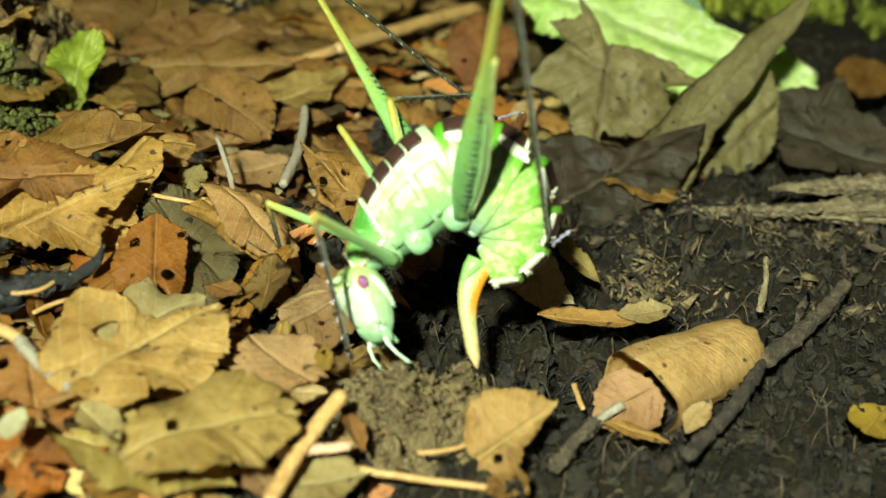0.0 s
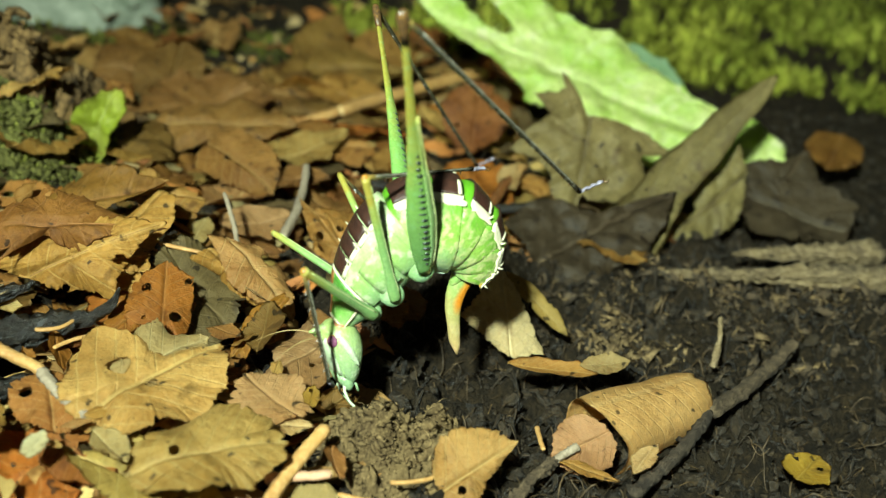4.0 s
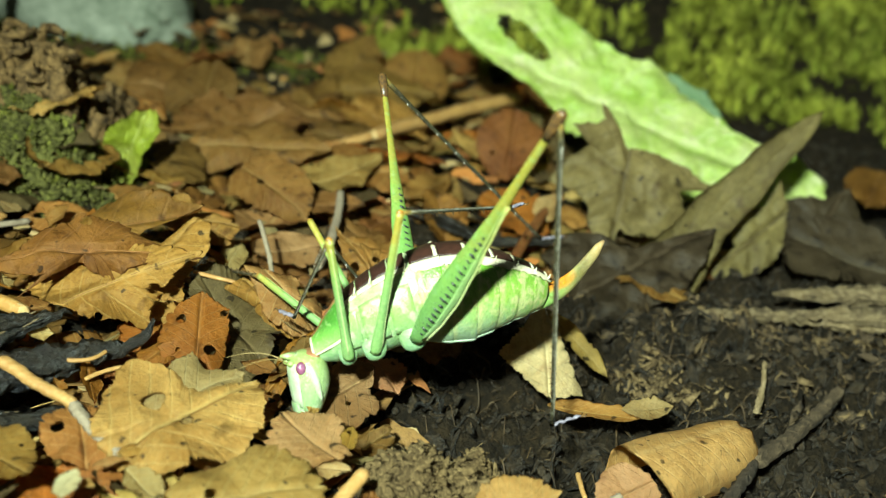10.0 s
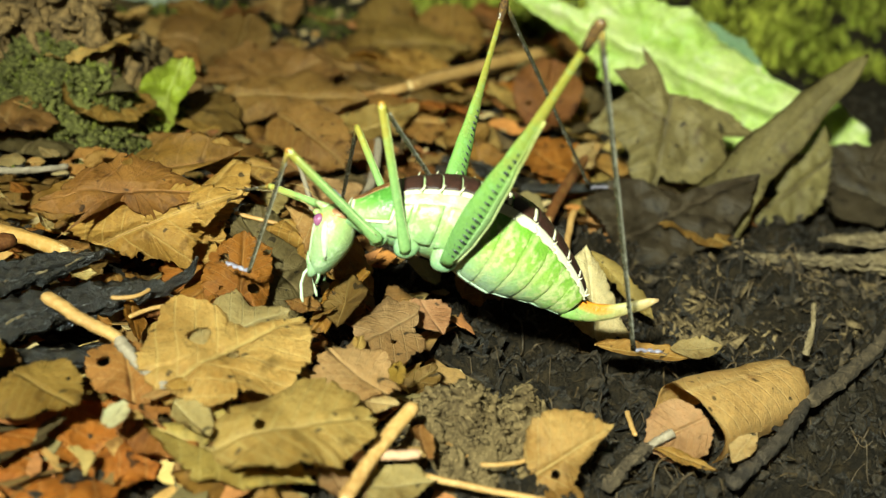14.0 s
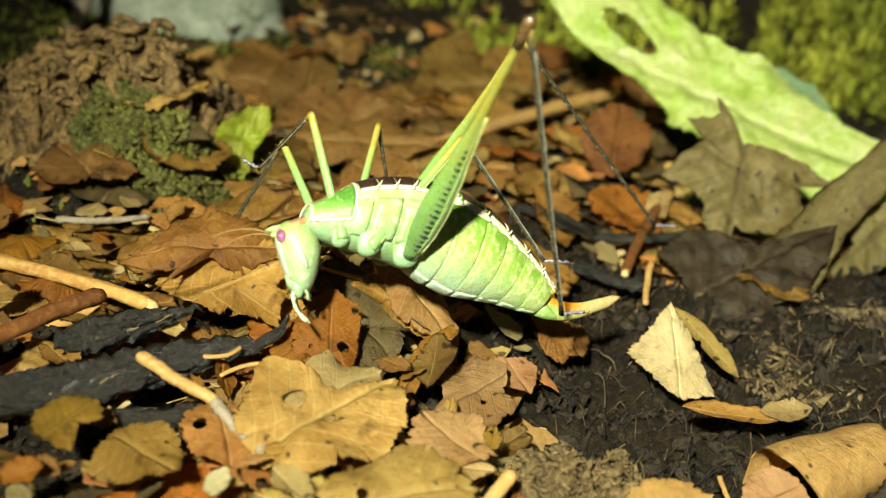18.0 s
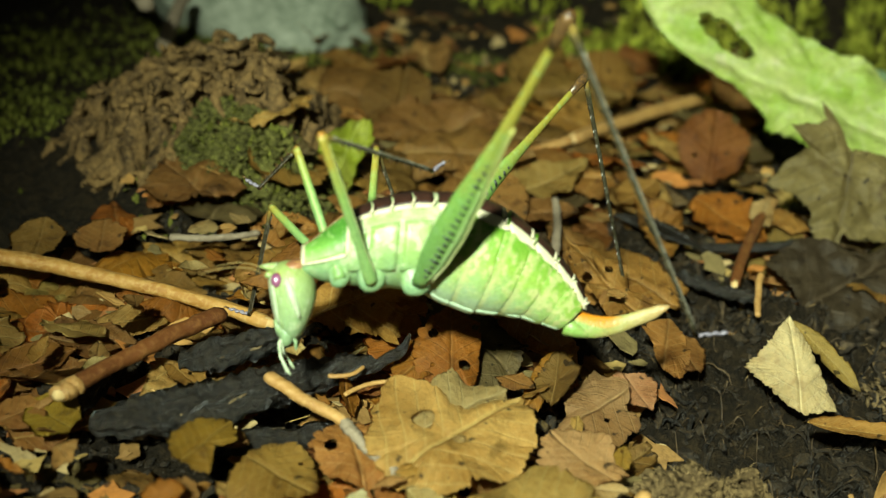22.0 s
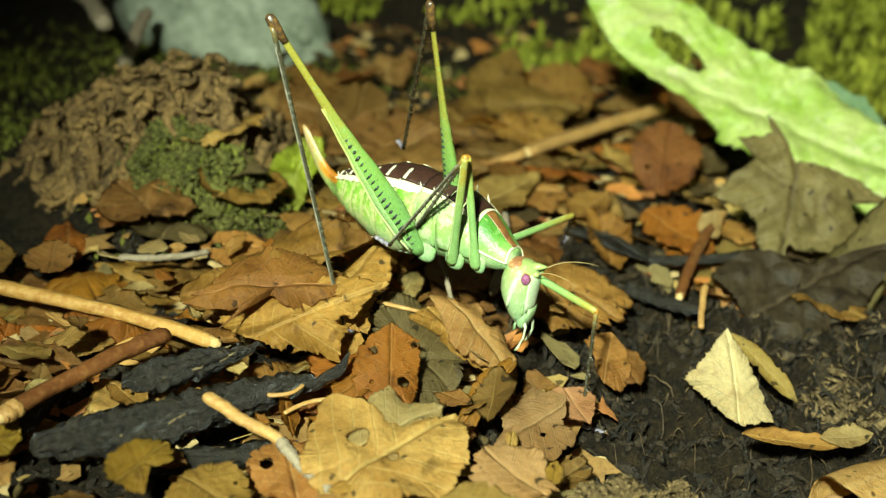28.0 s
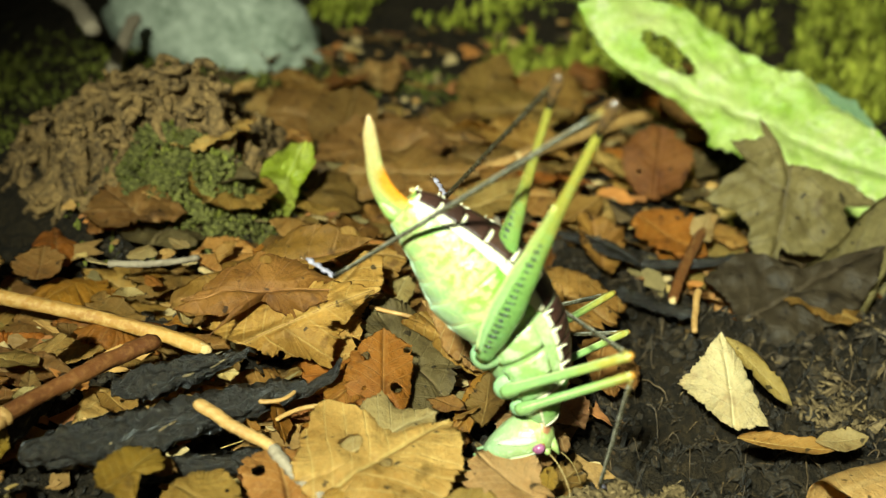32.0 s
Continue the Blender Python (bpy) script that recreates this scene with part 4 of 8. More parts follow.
# more litter underneath, strewn at random
def strew(n, seed):
    rng = random.Random(seed)
    words = {"tan": "orange-tan", "brown": "brown", "rust": "red-brown", "pale": "pale tan", "orange": "rust-orange", "dull": "dull grey-brown"}
    k = 0
    while k < n:
        x, y = rng.uniform(-0.09, 0.05), 0.062 + 0.16 * rng.random()
        if (x > -0.004 + 0.15 * max(0, y - 0.115) and y < 0.130) or ((x + 0.0640) / 0.018) ** 2 + ((y - 0.1485) / 0.0175) ** 2 < 1 or x < -0.066 and y > 0.112 or (x > 0.02 and y > 0.15):
            continue
        k += 1
        mat = rng.choice(list(words))
        size = rng.uniform(0.006, 0.016) * (1 + 3 * max(0, y - 0.1))
        z = ground_z(x, y) + rng.uniform(0.0012, 0.004)
        leaf(pose(x, y, z, rng.gauss(8, 8), rng.gauss(0, 8), rng.uniform(0, 360)), size, size * rng.uniform(0.45, 0.75), rng.choice(["torn", "torn", "torn", "torn", "tri"]), mat,
             rng.uniform(-0.3, 0.6), rng.uniform(-0.1, 0.25), 0.15, 0.4, rng.choice([0, 0, 1]), 900 + k, words[mat] + " dead leaf lying low in the litter")


strew(150, 31)


def broken_bits(n, seed):
    """Small curled fragments caught on top of the larger leaves."""
    rng = random.Random(seed)
    words = {"tan": "golden-tan", "pale": "pale golden", "cream": "cream-coloured", "orange": "rust-orange", "brown": "brown"}
    for k in range(n):
        x, y = -0.058 + 0.056 * rng.random(), 0.064 + 0.055 * rng.random()
        mat = rng.choice(list(words))
        size = rng.uniform(0.0022, 0.0052)
        leaf(pose(x, y, ground_z(x, y) + rng.uniform(0.0045, 0.0075), rng.gauss(12, 18), rng.gauss(0, 18), rng.uniform(0, 360)), size, size * rng.uniform(0.35, 0.7), rng.choice(["torn", "torn", "tri"]), mat,
             rng.uniform(-0.6, 0.8), rng.uniform(-0.2, 0.4), 0.2, 0.4, 0, 1700 + k, words[mat] + " broken leaf fragment on the litter")


broken_bits(70, 53)


def bottom_layer(n, seed):
    """Large flat leaves at the bottom of the litter, pressed on the soil."""
    rng = random.Random(seed)
    k = 0
    while k < n:
        x, y = rng.uniform(-0.075, 0.035), 0.062 + 0.14 * rng.random()
        if (x > -0.010 + 0.15 * max(0, y - 0.115) and y < 0.135) or ((x + 0.0640) / 0.021) ** 2 + ((y - 0.1485) / 0.020) ** 2 < 1 or x < -0.072 and y > 0.13 or (x > 0.015 and y > 0.145):
            continue
        k += 1
        mat = rng.choice(["brown", "tan", "dull", "brown", "orange", "olive"])
        size = rng.uniform(0.013, 0.021)
        leaf(pose(x, y, ground_z(x, y) + rng.uniform(0.0002, 0.0012), rng.gauss(3, 4), rng.gauss(0, 4), rng.uniform(0, 360)), size, size * rng.uniform(0.6, 0.85), "torn", mat,
             rng.uniform(-0.1, 0.15), 0.0, 0.12, 0.3, rng.choice([0, 1, 2]), 1300 + k, "flattened damp dead leaf at the bottom of the litter")


bottom_layer(80, 47)


# ---- leaves in several pieces ----
dark_leaf = base("dark_leaf", 0.0275, 0.126, 0.0, "large dark brown crumpled leaf standing on the soil", "leaf")
white_curl = base("curled_leaf", 0.0185, 0.1026, 0.0, "cream-white dry leaf piece curled on the soil", "leaf")
rolled_leaf = base("rolled_leaf", 0.0266, 0.0858, 0.0, "rolled tan dead leaf, open at one end, on the soil", "leaf")
green_leaf = base("green_leaf", 0.06, 0.175, 0.0, "long fresh pale-green leaf with holes, propped on the litter", "leaf")
sprout = base("sprout", -0.0426, 0.1336, 0.0, "small withered yellow-green sprout leaf beside the moss", "leaf")
star_leaf(pose(0.0148, 0.1026, 0.0040, 50), ((41, 0.0024), (86, 0.0044), (102, 0.0063), (139, 0.0043), (178, 0.0051), (200, 0.0036), (237, 0.0029), (286, 0.0043), (311, 0.0046), (324, 0.0055), (354, 0.0029)), "curlwhite", 123, -0.8, white_curl)
leaf(pose(0.0181, 0.1064, 0.0044, 50) @ pose(0, 0, 0, 0, 0, -41), 0.0100, 0.0021, "strap", "olive", 0.5, 0.1, .03, .08, 0, 124, "", white_curl)
star_leaf(pose(0.0215, 0.0815, 0.0030, 55, 0, 0), ((8, 0.0031), (57, 0.0026), (108, 0.0029), (157, 0.003), (212, 0.0034), (257, 0.003), (328, 0.0033)), "peach", 111, -0.5, rolled_leaf)
leaf(pose(0.0385, 0.1400, 0.0085, 44, -42, 36), 0.0440, 0.0092, "blade", "dark", 0.45, 0.05, .06, .14, 0, 116, "", dark_leaf)
star_leaf(pose(-0.0400, 0.1359, 0.0070, 70, 0, 0), ((41, 0.0052), (61, 0.007), (85, 0.0052), (115, 0.0038), (205, 0.0030), (234, 0.0072), (252, 0.0100), (266, 0.0095), (282, 0.0048), (351, 0.0023)), "sprout", 114, 1.2, sprout)
star_leaf(pose(0.0456, 0.1437, 0.0055, 55), ((72, 0.0095), (76, 0.005), (211, 0.0028), (226, 0.0096), (279, 0.0049), (354, 0.0042)), "dark", 117, -0.3, dark_leaf)
star_leaf(pose(0.0568, 0.1503, 0.0060, 50), ((6, 0.0059), (60, 0.0082), (87, 0.0049), (146, 0.0067), (192, 0.0057), (243, 0.009), (306, 0.0085)), "slate", 118, -0.4, dark_leaf)
leaf(pose(0.0588, 0.1463, 0.004, 30, -0.5, 0.9), 0.0211, 0.0112, "torn", "slate", 0.2, 0.1, .05, .2, 0, 119, "", dark_leaf)
star_leaf(pose(0.0265, 0.1297, 0.0045, 30, 0, 0), ((20, 0.0111), (38, 0.0156), (42, 0.0105), (83, 0.0032), (145, 0.0082), (176, 0.0115), (207, 0.0093), (238, 0.0104), (261, 0.0099), (306, 0.006)), "slate", 120, -0.3, dark_leaf)
star_leaf(pose(0.0256, 0.1679, 0.015, 48, 0, 0), ((154, 0.0337), (142, 0.0293), (126, 0.021), (82, 0.0079), (21, 0.0116), (354, 0.0215), (353, 0.0290), (349, 0.0350), (342, 0.0372), (334, 0.0315), (327, 0.0265), (322, 0.0249), (312, 0.0194), (280, 0.0099), (209, 0.0084), (184, 0.0116), (163, 0.0267)), "fresh", 121, 0.0, green_leaf, "", ((-0.0171, 0.0101, 0.0012), (-0.0156, 0.0092, 0.0016), (-0.0139, 0.0082, 0.0016), (-0.0122, 0.0072, 0.0013), (-0.0108, 0.0063, 0.0009),))
leaf(pose(0.0379, 0.1772, 0.015, 45.9, 16, -14.9), 0.0151, 0.005, "strap", "sage", 0.1, 0.03, .04, .15, 0, 122, "", green_leaf)
star_leaf(pose(-0.0026, 0.1207, 0.004, 14, 0, 0), ((150, 0.0084), (215, 0.0067), (270, 0.0062), (320, 0.008), (0, 0.0077), (45, 0.0057), (100, 0.0062)), "tan", 129, -0.5, None, "broad golden-brown dead leaf with torn edges")
star_leaf(pose(0.003, 0.1063, 0.003, 10, 0, 0), ((90, 0.0036), (250, 0.0036), (300, 0.0042), (20, 0.003), (160, 0.0027)), "tan", 130, -0.4, None, "pointed golden dead leaf tip on the soil")
star_leaf(pose(0.0261, 0.1433, 0.0120, 58), ((0, 0.0135), (32, 0.0062), (93, 0.0038), (112, 0.0099), (116, 0.0106), (118, 0.008), (142, 0.0103), (145, 0.0065), (191, 0.0109), (216, 0.0066), (265, 0.0146), (269, 0.0079), (311, 0.01), (330, 0.0113), (354, 0.0079)), "dark", 131, -0.35, dark_leaf)
star_leaf(pose(-0.02, 0.1036, 0.003, 6, 0, 0), ((30, 0.0048), (100, 0.0042), (170, 0.0057), (230, 0.0054), (300, 0.0054), (350, 0.0048)), "dull", 138, -0.2, None, "smooth dark brown dead leaf in the shade")
star_leaf(pose(-0.0101, 0.1514, 0.004, 14, 0, 0), ((0, 0.0073), (50, 0.0048), (120, 0.0073), (190, 0.0089), (260, 0.004), (320, 0.0064)), "tan", 139, -0.3, None, "tan dead leaf behind the insect")
star_leaf(pose(-0.0268, 0.1671, 0.004, 14, 0, 0), ((0, 0.0132), (40, 0.0053), (130, 0.007), (180, 0.0123), (240, 0.0053), (310, 0.007)), "brown", 140, -0.3, None, "flat brown dead leaf at the back")
star_leaf(pose(0.0006, 0.1495, 0.003, 12, 0, 0), ((0, 0.0048), (60, 0.0056), (130, 0.0048), (190, 0.0056), (260, 0.0048), (320, 0.0048)), "pale", 141, -0.3, None, "pale dead leaf piece behind the legs")
star_leaf(pose(-0.026, 0.1739, 0.004, 12, 0, 0), ((0, 0.0146), (40, 0.0046), (120, 0.0055), (180, 0.0137), (240, 0.0037), (310, 0.0055)), "brown", 142, -0.3, None, "long brown dead leaf at the back")
star_leaf(pose(-0.0117, 0.1886, 0.005, 20, 0, 0), ((10, 0.0108), (70, 0.0059), (150, 0.0098), (200, 0.0069), (290, 0.0059), (340, 0.0088)), "brown", 143, -0.3, None, "brown dead leaf lifted at the back")


def torn_leaf(m, corners, mat, seed, bowl, label, hole_at=()):
    """A large dead leaf with a corner at each of (degrees, length), ragged along its rim."""
    bm, veins = star_bm(corners, seed, bowl, 0.00014, 0.05, holes=seed % 3 if not hole_at else 0, hole_at=hole_at, fine=True, curl=0.20)
    ob = link("dead_leaf", bm, mat)
    ob.matrix_world = m
    ribs(ob, veins, mat, max(l for _, l in corners) * 1.2)
    return tagged(ob, label, "leaf", group="dead leaves of the litter")


torn_leaf(pose(-0.0328, 0.0964, 0.0120, 22), ((6, 0.0077), (13, 0.0112), (19, 0.0038), (34, 0.0069), (74, 0.0052), (133, 0.0047), (182, 0.007), (200, 0.0098), (233, 0.005), (234, 0.0088), (242, 0.0014)), "rust", 301, -0.6, "rust-brown dead leaf arching over a curled one")
torn_leaf(pose(-0.0307, 0.0950, 0.0090, 58), ((19, 0.0066), (30, 0.0099), (71, 0.005), (137, 0.0042), (176, 0.0065), (190, 0.0085), (200, 0.0069), (223, 0.0042), (294, 0.0034), (322, 0.0063), (346, 0.0051)), "tan", 302, -0.9, "large curled orange-tan dead leaf standing in the litter")
torn_leaf(pose(-0.0191, 0.0774, 0.0070, 10), ((2, 0.0074), (50, 0.0091), (74, 0.0044), (114, 0.0068), (133, 0.0091), (167, 0.0071), (200, 0.0072), (244, 0.0065), (283, 0.007), (305, 0.0059), (329, 0.007)), "pale", 303, -0.35, "broad pale veined dead leaf with small holes", ((-0.0022, 0.0015, 0.00103), (0.0009, -0.0004, 0.00057), ))
torn_leaf(pose(-0.0114, 0.0681, 0.0070, 8), ((25, 0.007), (50, 0.0067), (91, 0.0063), (137, 0.005), (182, 0.0059), (205, 0.0065), (233, 0.0063), (270, 0.0049), (319, 0.0046), (356, 0.0059)), "pale", 304, -0.3, "flat golden dead leaf with a torn margin")
torn_leaf(pose(-0.0263, 0.0751, 0.0050, 10), ((113, 0.005), (156, 0.0049), (217, 0.0028), (288, 0.0031), (340, 0.0048), (359, 0.0029)), "tan", 305, -0.3, "torn orange-brown dead leaf low in the litter", ((-0.0024, 0.0009, 0.00057), ))
torn_leaf(pose(-0.0074, 0.0789, 0.0055, 10), ((88, 0.004), (140, 0.0042), (196, 0.0042), (279, 0.0033), (334, 0.0042), (358, 0.0028)), "peach", 306, -0.3, "pinkish tan dead leaf under the insect")
torn_leaf(pose(-0.0204, 0.0912, 0.0070, 30), ((4, 0.0026), (59, 0.0042), (99, 0.0051), (144, 0.004), (229, 0.004), (264, 0.004), (302, 0.0045)), "orange", 307, -0.5, "rust-orange dead leaf eaten full of holes", ((-0.0019, 0.0015, 0.0005), (0.0018, 0.0031, 0.00034), (0.0014, -0.0012, 0.00055), (-0.0016, -0.0017, 0.00024)))
leaf(pose(0.0195, 0.0948, 0.0030, 15) @ pose(0, 0, 0, 0, 0, -0.3), 0.0098, 0.0023, "strap", "tan", 0.3, 0.05, .05, .1, 0, 308, "thin tan leaf strip lying against a rolled leaf")
leaf(pose(0.0248, 0.0956, 0.0040, 25) @ pose(0, 0, 0, 0, 0, 14.4), 0.0056, 0.0024, "strap", "cream", 0.3, 0.05, .08, .16, 0, 309, "cream ragged leaf edge by a rolled leaf")
torn_leaf(pose(-0.0284, 0.1018, 0.0080, 28), ((2, 0.004), (33, 0.0069), (53, 0.0089), (69, 0.0094), (88, 0.0048), (118, 0.0036), (162, 0.0066), (197, 0.0089), (218, 0.009), (233, 0.0057), (275, 0.0061), (305, 0.0066), (317, 0.0061)), "tan", 310, -0.7, "broad orange-brown dead leaf with a curled rim")
torn_leaf(pose(-0.0360, 0.1068, 0.0080, 25), ((16, 0.0056), (33, 0.0133), (50, 0.0094), (112, 0.006), (179, 0.0049), (213, 0.0101), (232, 0.0094), (259, 0.0064), (305, 0.0017)), "rust", 311, -0.5, "dark rust dead leaf behind the long stick")
torn_leaf(pose(-0.0179, 0.0977, 0.0050, 12), ((51, 0.006), (91, 0.0076), (132, 0.0081), (208, 0.0045), (258, 0.0061), (288, 0.0077), (342, 0.0046)), "dull", 312, -0.2, "smooth dull brown dead leaf pressed flat")
torn_leaf(pose(-0.0191, 0.0810, 0.0070, 14), ((45, 0.0061), (79, 0.004), (98, 0.0059), (131, 0.0043), (169, 0.005), (213, 0.0052), (243, 0.0054), (276, 0.0059), (322, 0.0056), (358, 0.0051)), "cream", 313, -0.4, "pale ragged dead leaf with faint veins", ((-0.0197, -0.0024, 0.00069), ))
torn_leaf(pose(-0.0060, 0.0900, 0.0042, 13), ((9, 0.0028), (53, 0.0046), (78, 0.0042), (95, 0.0056), (121, 0.0040), (202, 0.0032), (226, 0.0062), (247, 0.0059), (289, 0.0056), (329, 0.0047)), "peach", 314, -0.4, "pale pinkish dead leaf with torn sides")
torn_leaf(pose(-0.0150, 0.1002, 0.0070, 38), ((59, 0.0028), (106, 0.0038), (166, 0.0056), (191, 0.0016), (300, 0.0036), (320, 0.0061)), "tan", 315, -0.8, "twisted golden dead leaf strip")
torn_leaf(pose(-0.0108, 0.0912, 0.0060, 30), ((55, 0.0043), (66, 0.0046), (150, 0.0015), (239, 0.0047), (259, 0.0038), (306, 0.0005)), "orange", 316, -0.5, "narrow orange dead leaf on its edge")
torn_leaf(pose(-0.0049, 0.1129, 0.0060, 35), ((1, 0.0022), (121, 0.0052), (126, 0.001), (135, 0.0087), (175, 0.0035), (239, 0.0022), (274, 0.0037), (324, 0.0064), (341, 0.0063)), "tan", 317, -0.6, "upright tan dead leaf with a wavy edge")
torn_leaf(pose(0.0014, 0.1053, 0.0035, 15), ((18, 0.0023), (85, 0.0043), (133, 0.0039), (180, 0.0013), (266, 0.0036), (292, 0.0042)), "tan", 318, -0.4, "golden dead leaf scrap on dark soil")
torn_leaf(pose(-0.0228, 0.0908, 0.0060, 18), ((43, 0.0031), (77, 0.0032), (150, 0.0025), (231, 0.0042), (262, 0.0026), (348, 0.0023)), "orange", 320, -0.4, "orange dead leaf against the bark")
torn_leaf(pose(-0.0384, 0.0718, 0.0065, 10), ((24, 0.0027), (67, 0.0035), (127, 0.0029), (180, 0.0029), (243, 0.0033), (294, 0.0032), (334, 0.0011)), "yellow", 321, -0.4, "yellow-brown torn leaf over black bark")
torn_leaf(pose(-0.0323, 0.0712, 0.0050, 8), ((15, 0.0033), (80, 0.0038), (109, 0.0042), (167, 0.0035), (223, 0.0044), (272, 0.0036), (330, 0.0045)), "tan", 322, -0.3, "flat tan dead leaf at the front of the litter")
torn_leaf(pose(-0.0209, 0.1347, 0.0060, 30), ((7, 0.0057), (66, 0.0048), (119, 0.0056), (186, 0.0057), (200, 0.0057), (278, 0.0037), (327, 0.0067)), "tan", 323, -0.4, "pale golden dead leaf at the back")
torn_leaf(pose(-0.0258, 0.1488, 0.0060, 18), ((8, 0.011), (54, 0.0076), (137, 0.0057), (181, 0.0089), (214, 0.0093), (254, 0.0036), (342, 0.0071)), "brown", 324, -0.3, "long brown dead leaf lying at the back")
torn_leaf(pose(-0.0270, 0.1156, 0.0080, 30), ((6, 0.0058), (52, 0.0025), (150, 0.0053), (188, 0.0076), (262, 0.0018), (335, 0.0056)), "tan", 325, -0.5, "orange-tan dead leaf behind the sprout")
torn_leaf(pose(0.0114, 0.1648, 0.0060, 45), ((36, 0.0063), (88, 0.0069), (172, 0.0058), (220, 0.0051), (269, 0.006), (337, 0.0047)), "rust", 326, -0.2, "smooth red-brown dead leaf by the dark leaf")
torn_leaf(pose(-0.0370, 0.1679, 0.0060, 28), ((4, 0.0048), (91, 0.0084), (148, 0.0067), (243, 0.0066), (304, 0.0071)), "brown", 327, -0.4, "broad brown dead leaf near the stone")
torn_leaf(pose(-0.0052, 0.1955, 0.0060, 35), ((34, 0.0065), (89, 0.0065), (150, 0.0065), (210, 0.0063), (272, 0.0066), (328, 0.0063)), "tan", 328, -0.4, "large tan dead leaf at the back")
torn_leaf(pose(0.0105, 0.0734, 0.0040, 42), ((40, 0.0051), (51, 0.0049), (134, 0.0041), (204, 0.0032), (241, 0.0038), (260, 0.0046), (343, 0.0016)), "pale", 329, -0.7, "folded golden-brown dead leaf standing on the soil")


def roll_sheet(p, q, r0, r1, a0, a1, seed, parent, mat):
    """A leaf rolled round the line from p to q, wider at p."""
    p, q = Vector(p), Vector(q)
    d = (q - p).normalized()
    side = d.cross(Vector((0, 0, 1))).normalized()
    up = side.cross(d)
    bm = bmesh.new()
    uvl = bm.loops.layers.uv.new("UVMap")
    ns, na, grid, st = 34, 30, [], {}
    for i in range(ns + 1):
        s = i / ns
        r = (r0 + (r1 - r0) * s ** 1.3) * (1 - 0.12 * max(0, (s - 0.8) / 0.2) ** 2)
        row = []
        for j in range(na + 1):
            v = j / na
            an = radians(a0 + (a1 - a0) * v)
            rr = r * (1 + 0.08 * n3(s * 2.5, v * 3, seed) + 0.02 * n3(s * 9, v * 9, seed)) * (1 + 0.25 * max(0.0, v - 0.6))
            off = (0.05 * math.sin(v * 9) + 0.05 * n3(v * 5, seed)) * (1 - s) * (q - p).length + 0.045 * n3(v * 11, seed + 4) * s ** 4 * (q - p).length
            c = bm.verts.new(p + d * ((q - p).length * s + off) + side * math.cos(an) * rr + up * math.sin(an) * rr - parent.location)
            st[c] = (s, v * 2 - 1)
            row.append(c)
        grid.append(row)
    for i in range(ns):
        for j in range(na):
            bm.faces.new((grid[i][j], grid[i + 1][j], grid[i + 1][j + 1], grid[i][j + 1]))
    for f in bm.faces:
        for lp in f.loops:
            lp[uvl].uv = st[lp.vert]
    bmesh.ops.solidify(bm, geom=bm.faces[:], thickness=0.00013)
    return part("blade", bm, mat, parent)


roll_sheet((0.0227, 0.0850, 0.0012), (0.0344, 0.0945, 0.0016), 0.0041, 0.0031, -28, 205, 3, rolled_leaf, "rolltan")


# ---- sticks, stalks and roots ----
def stick(a, b, r, mat, bend, seed, label):
    a, b = Vector(a), Vector(b)
    d = b - a
    side = d.cross(Vector((0, 0, 1))).normalized()
    n = 30
    pts, rad = [], []
    tough = {"rotwood": 0.55, "soilwood": 0.6, "charwood": 0.55, "darkwood": 0.6, "greywood": 0.35}.get(mat, 0.17)
    for i in range(n + 1):
        s = i / n
        pts.append(a + d * s + side * bend * d.length * 4 * s * (1 - s) + side * r * 0.25 * n3(s * 3, seed) + Vector((0, 0, r * 0.15 * n3(s * 4, seed + 9))))
        rad.append(r * (1.06 - 0.14 * s) * (0.72 if i in (0, n) else 1))
        if mat == "charwood" and r > 0.001:
            rad[-1] = r * (0.06 + 1.1 * math.sin(math.pi * (0.08 + 0.9 * s)) ** 0.8)
    slab = mat == "charwood" and r > 0.001
    ob = link("stick", tube(pts, rad, 20 if slab else 14, tough * (0.6 if slab else 1), seed, 0.5 if slab else 0.6 if mat == "rotwood" else 0.85, True, 0.9 if slab else 0.6 if mat in ("rotwood", "soilwood") else 0.15), mat, smooth=not slab)
    if mat in ("goldwood", "redwood", "pinkwood", "straw") and r > 0.0004:
        e = (pts[-1] - pts[-2]).normalized()
        part("broken_end", tube([pts[-1] - e * r * 0.8, pts[-1] + e * r * 0.1, pts[-1] + e * r * 0.45], [r * 0.7, r * 0.62, r * 0.2], 12, 0.35, seed), "splinter", ob, "pale broken end")
    return tagged(ob, label, "stick")


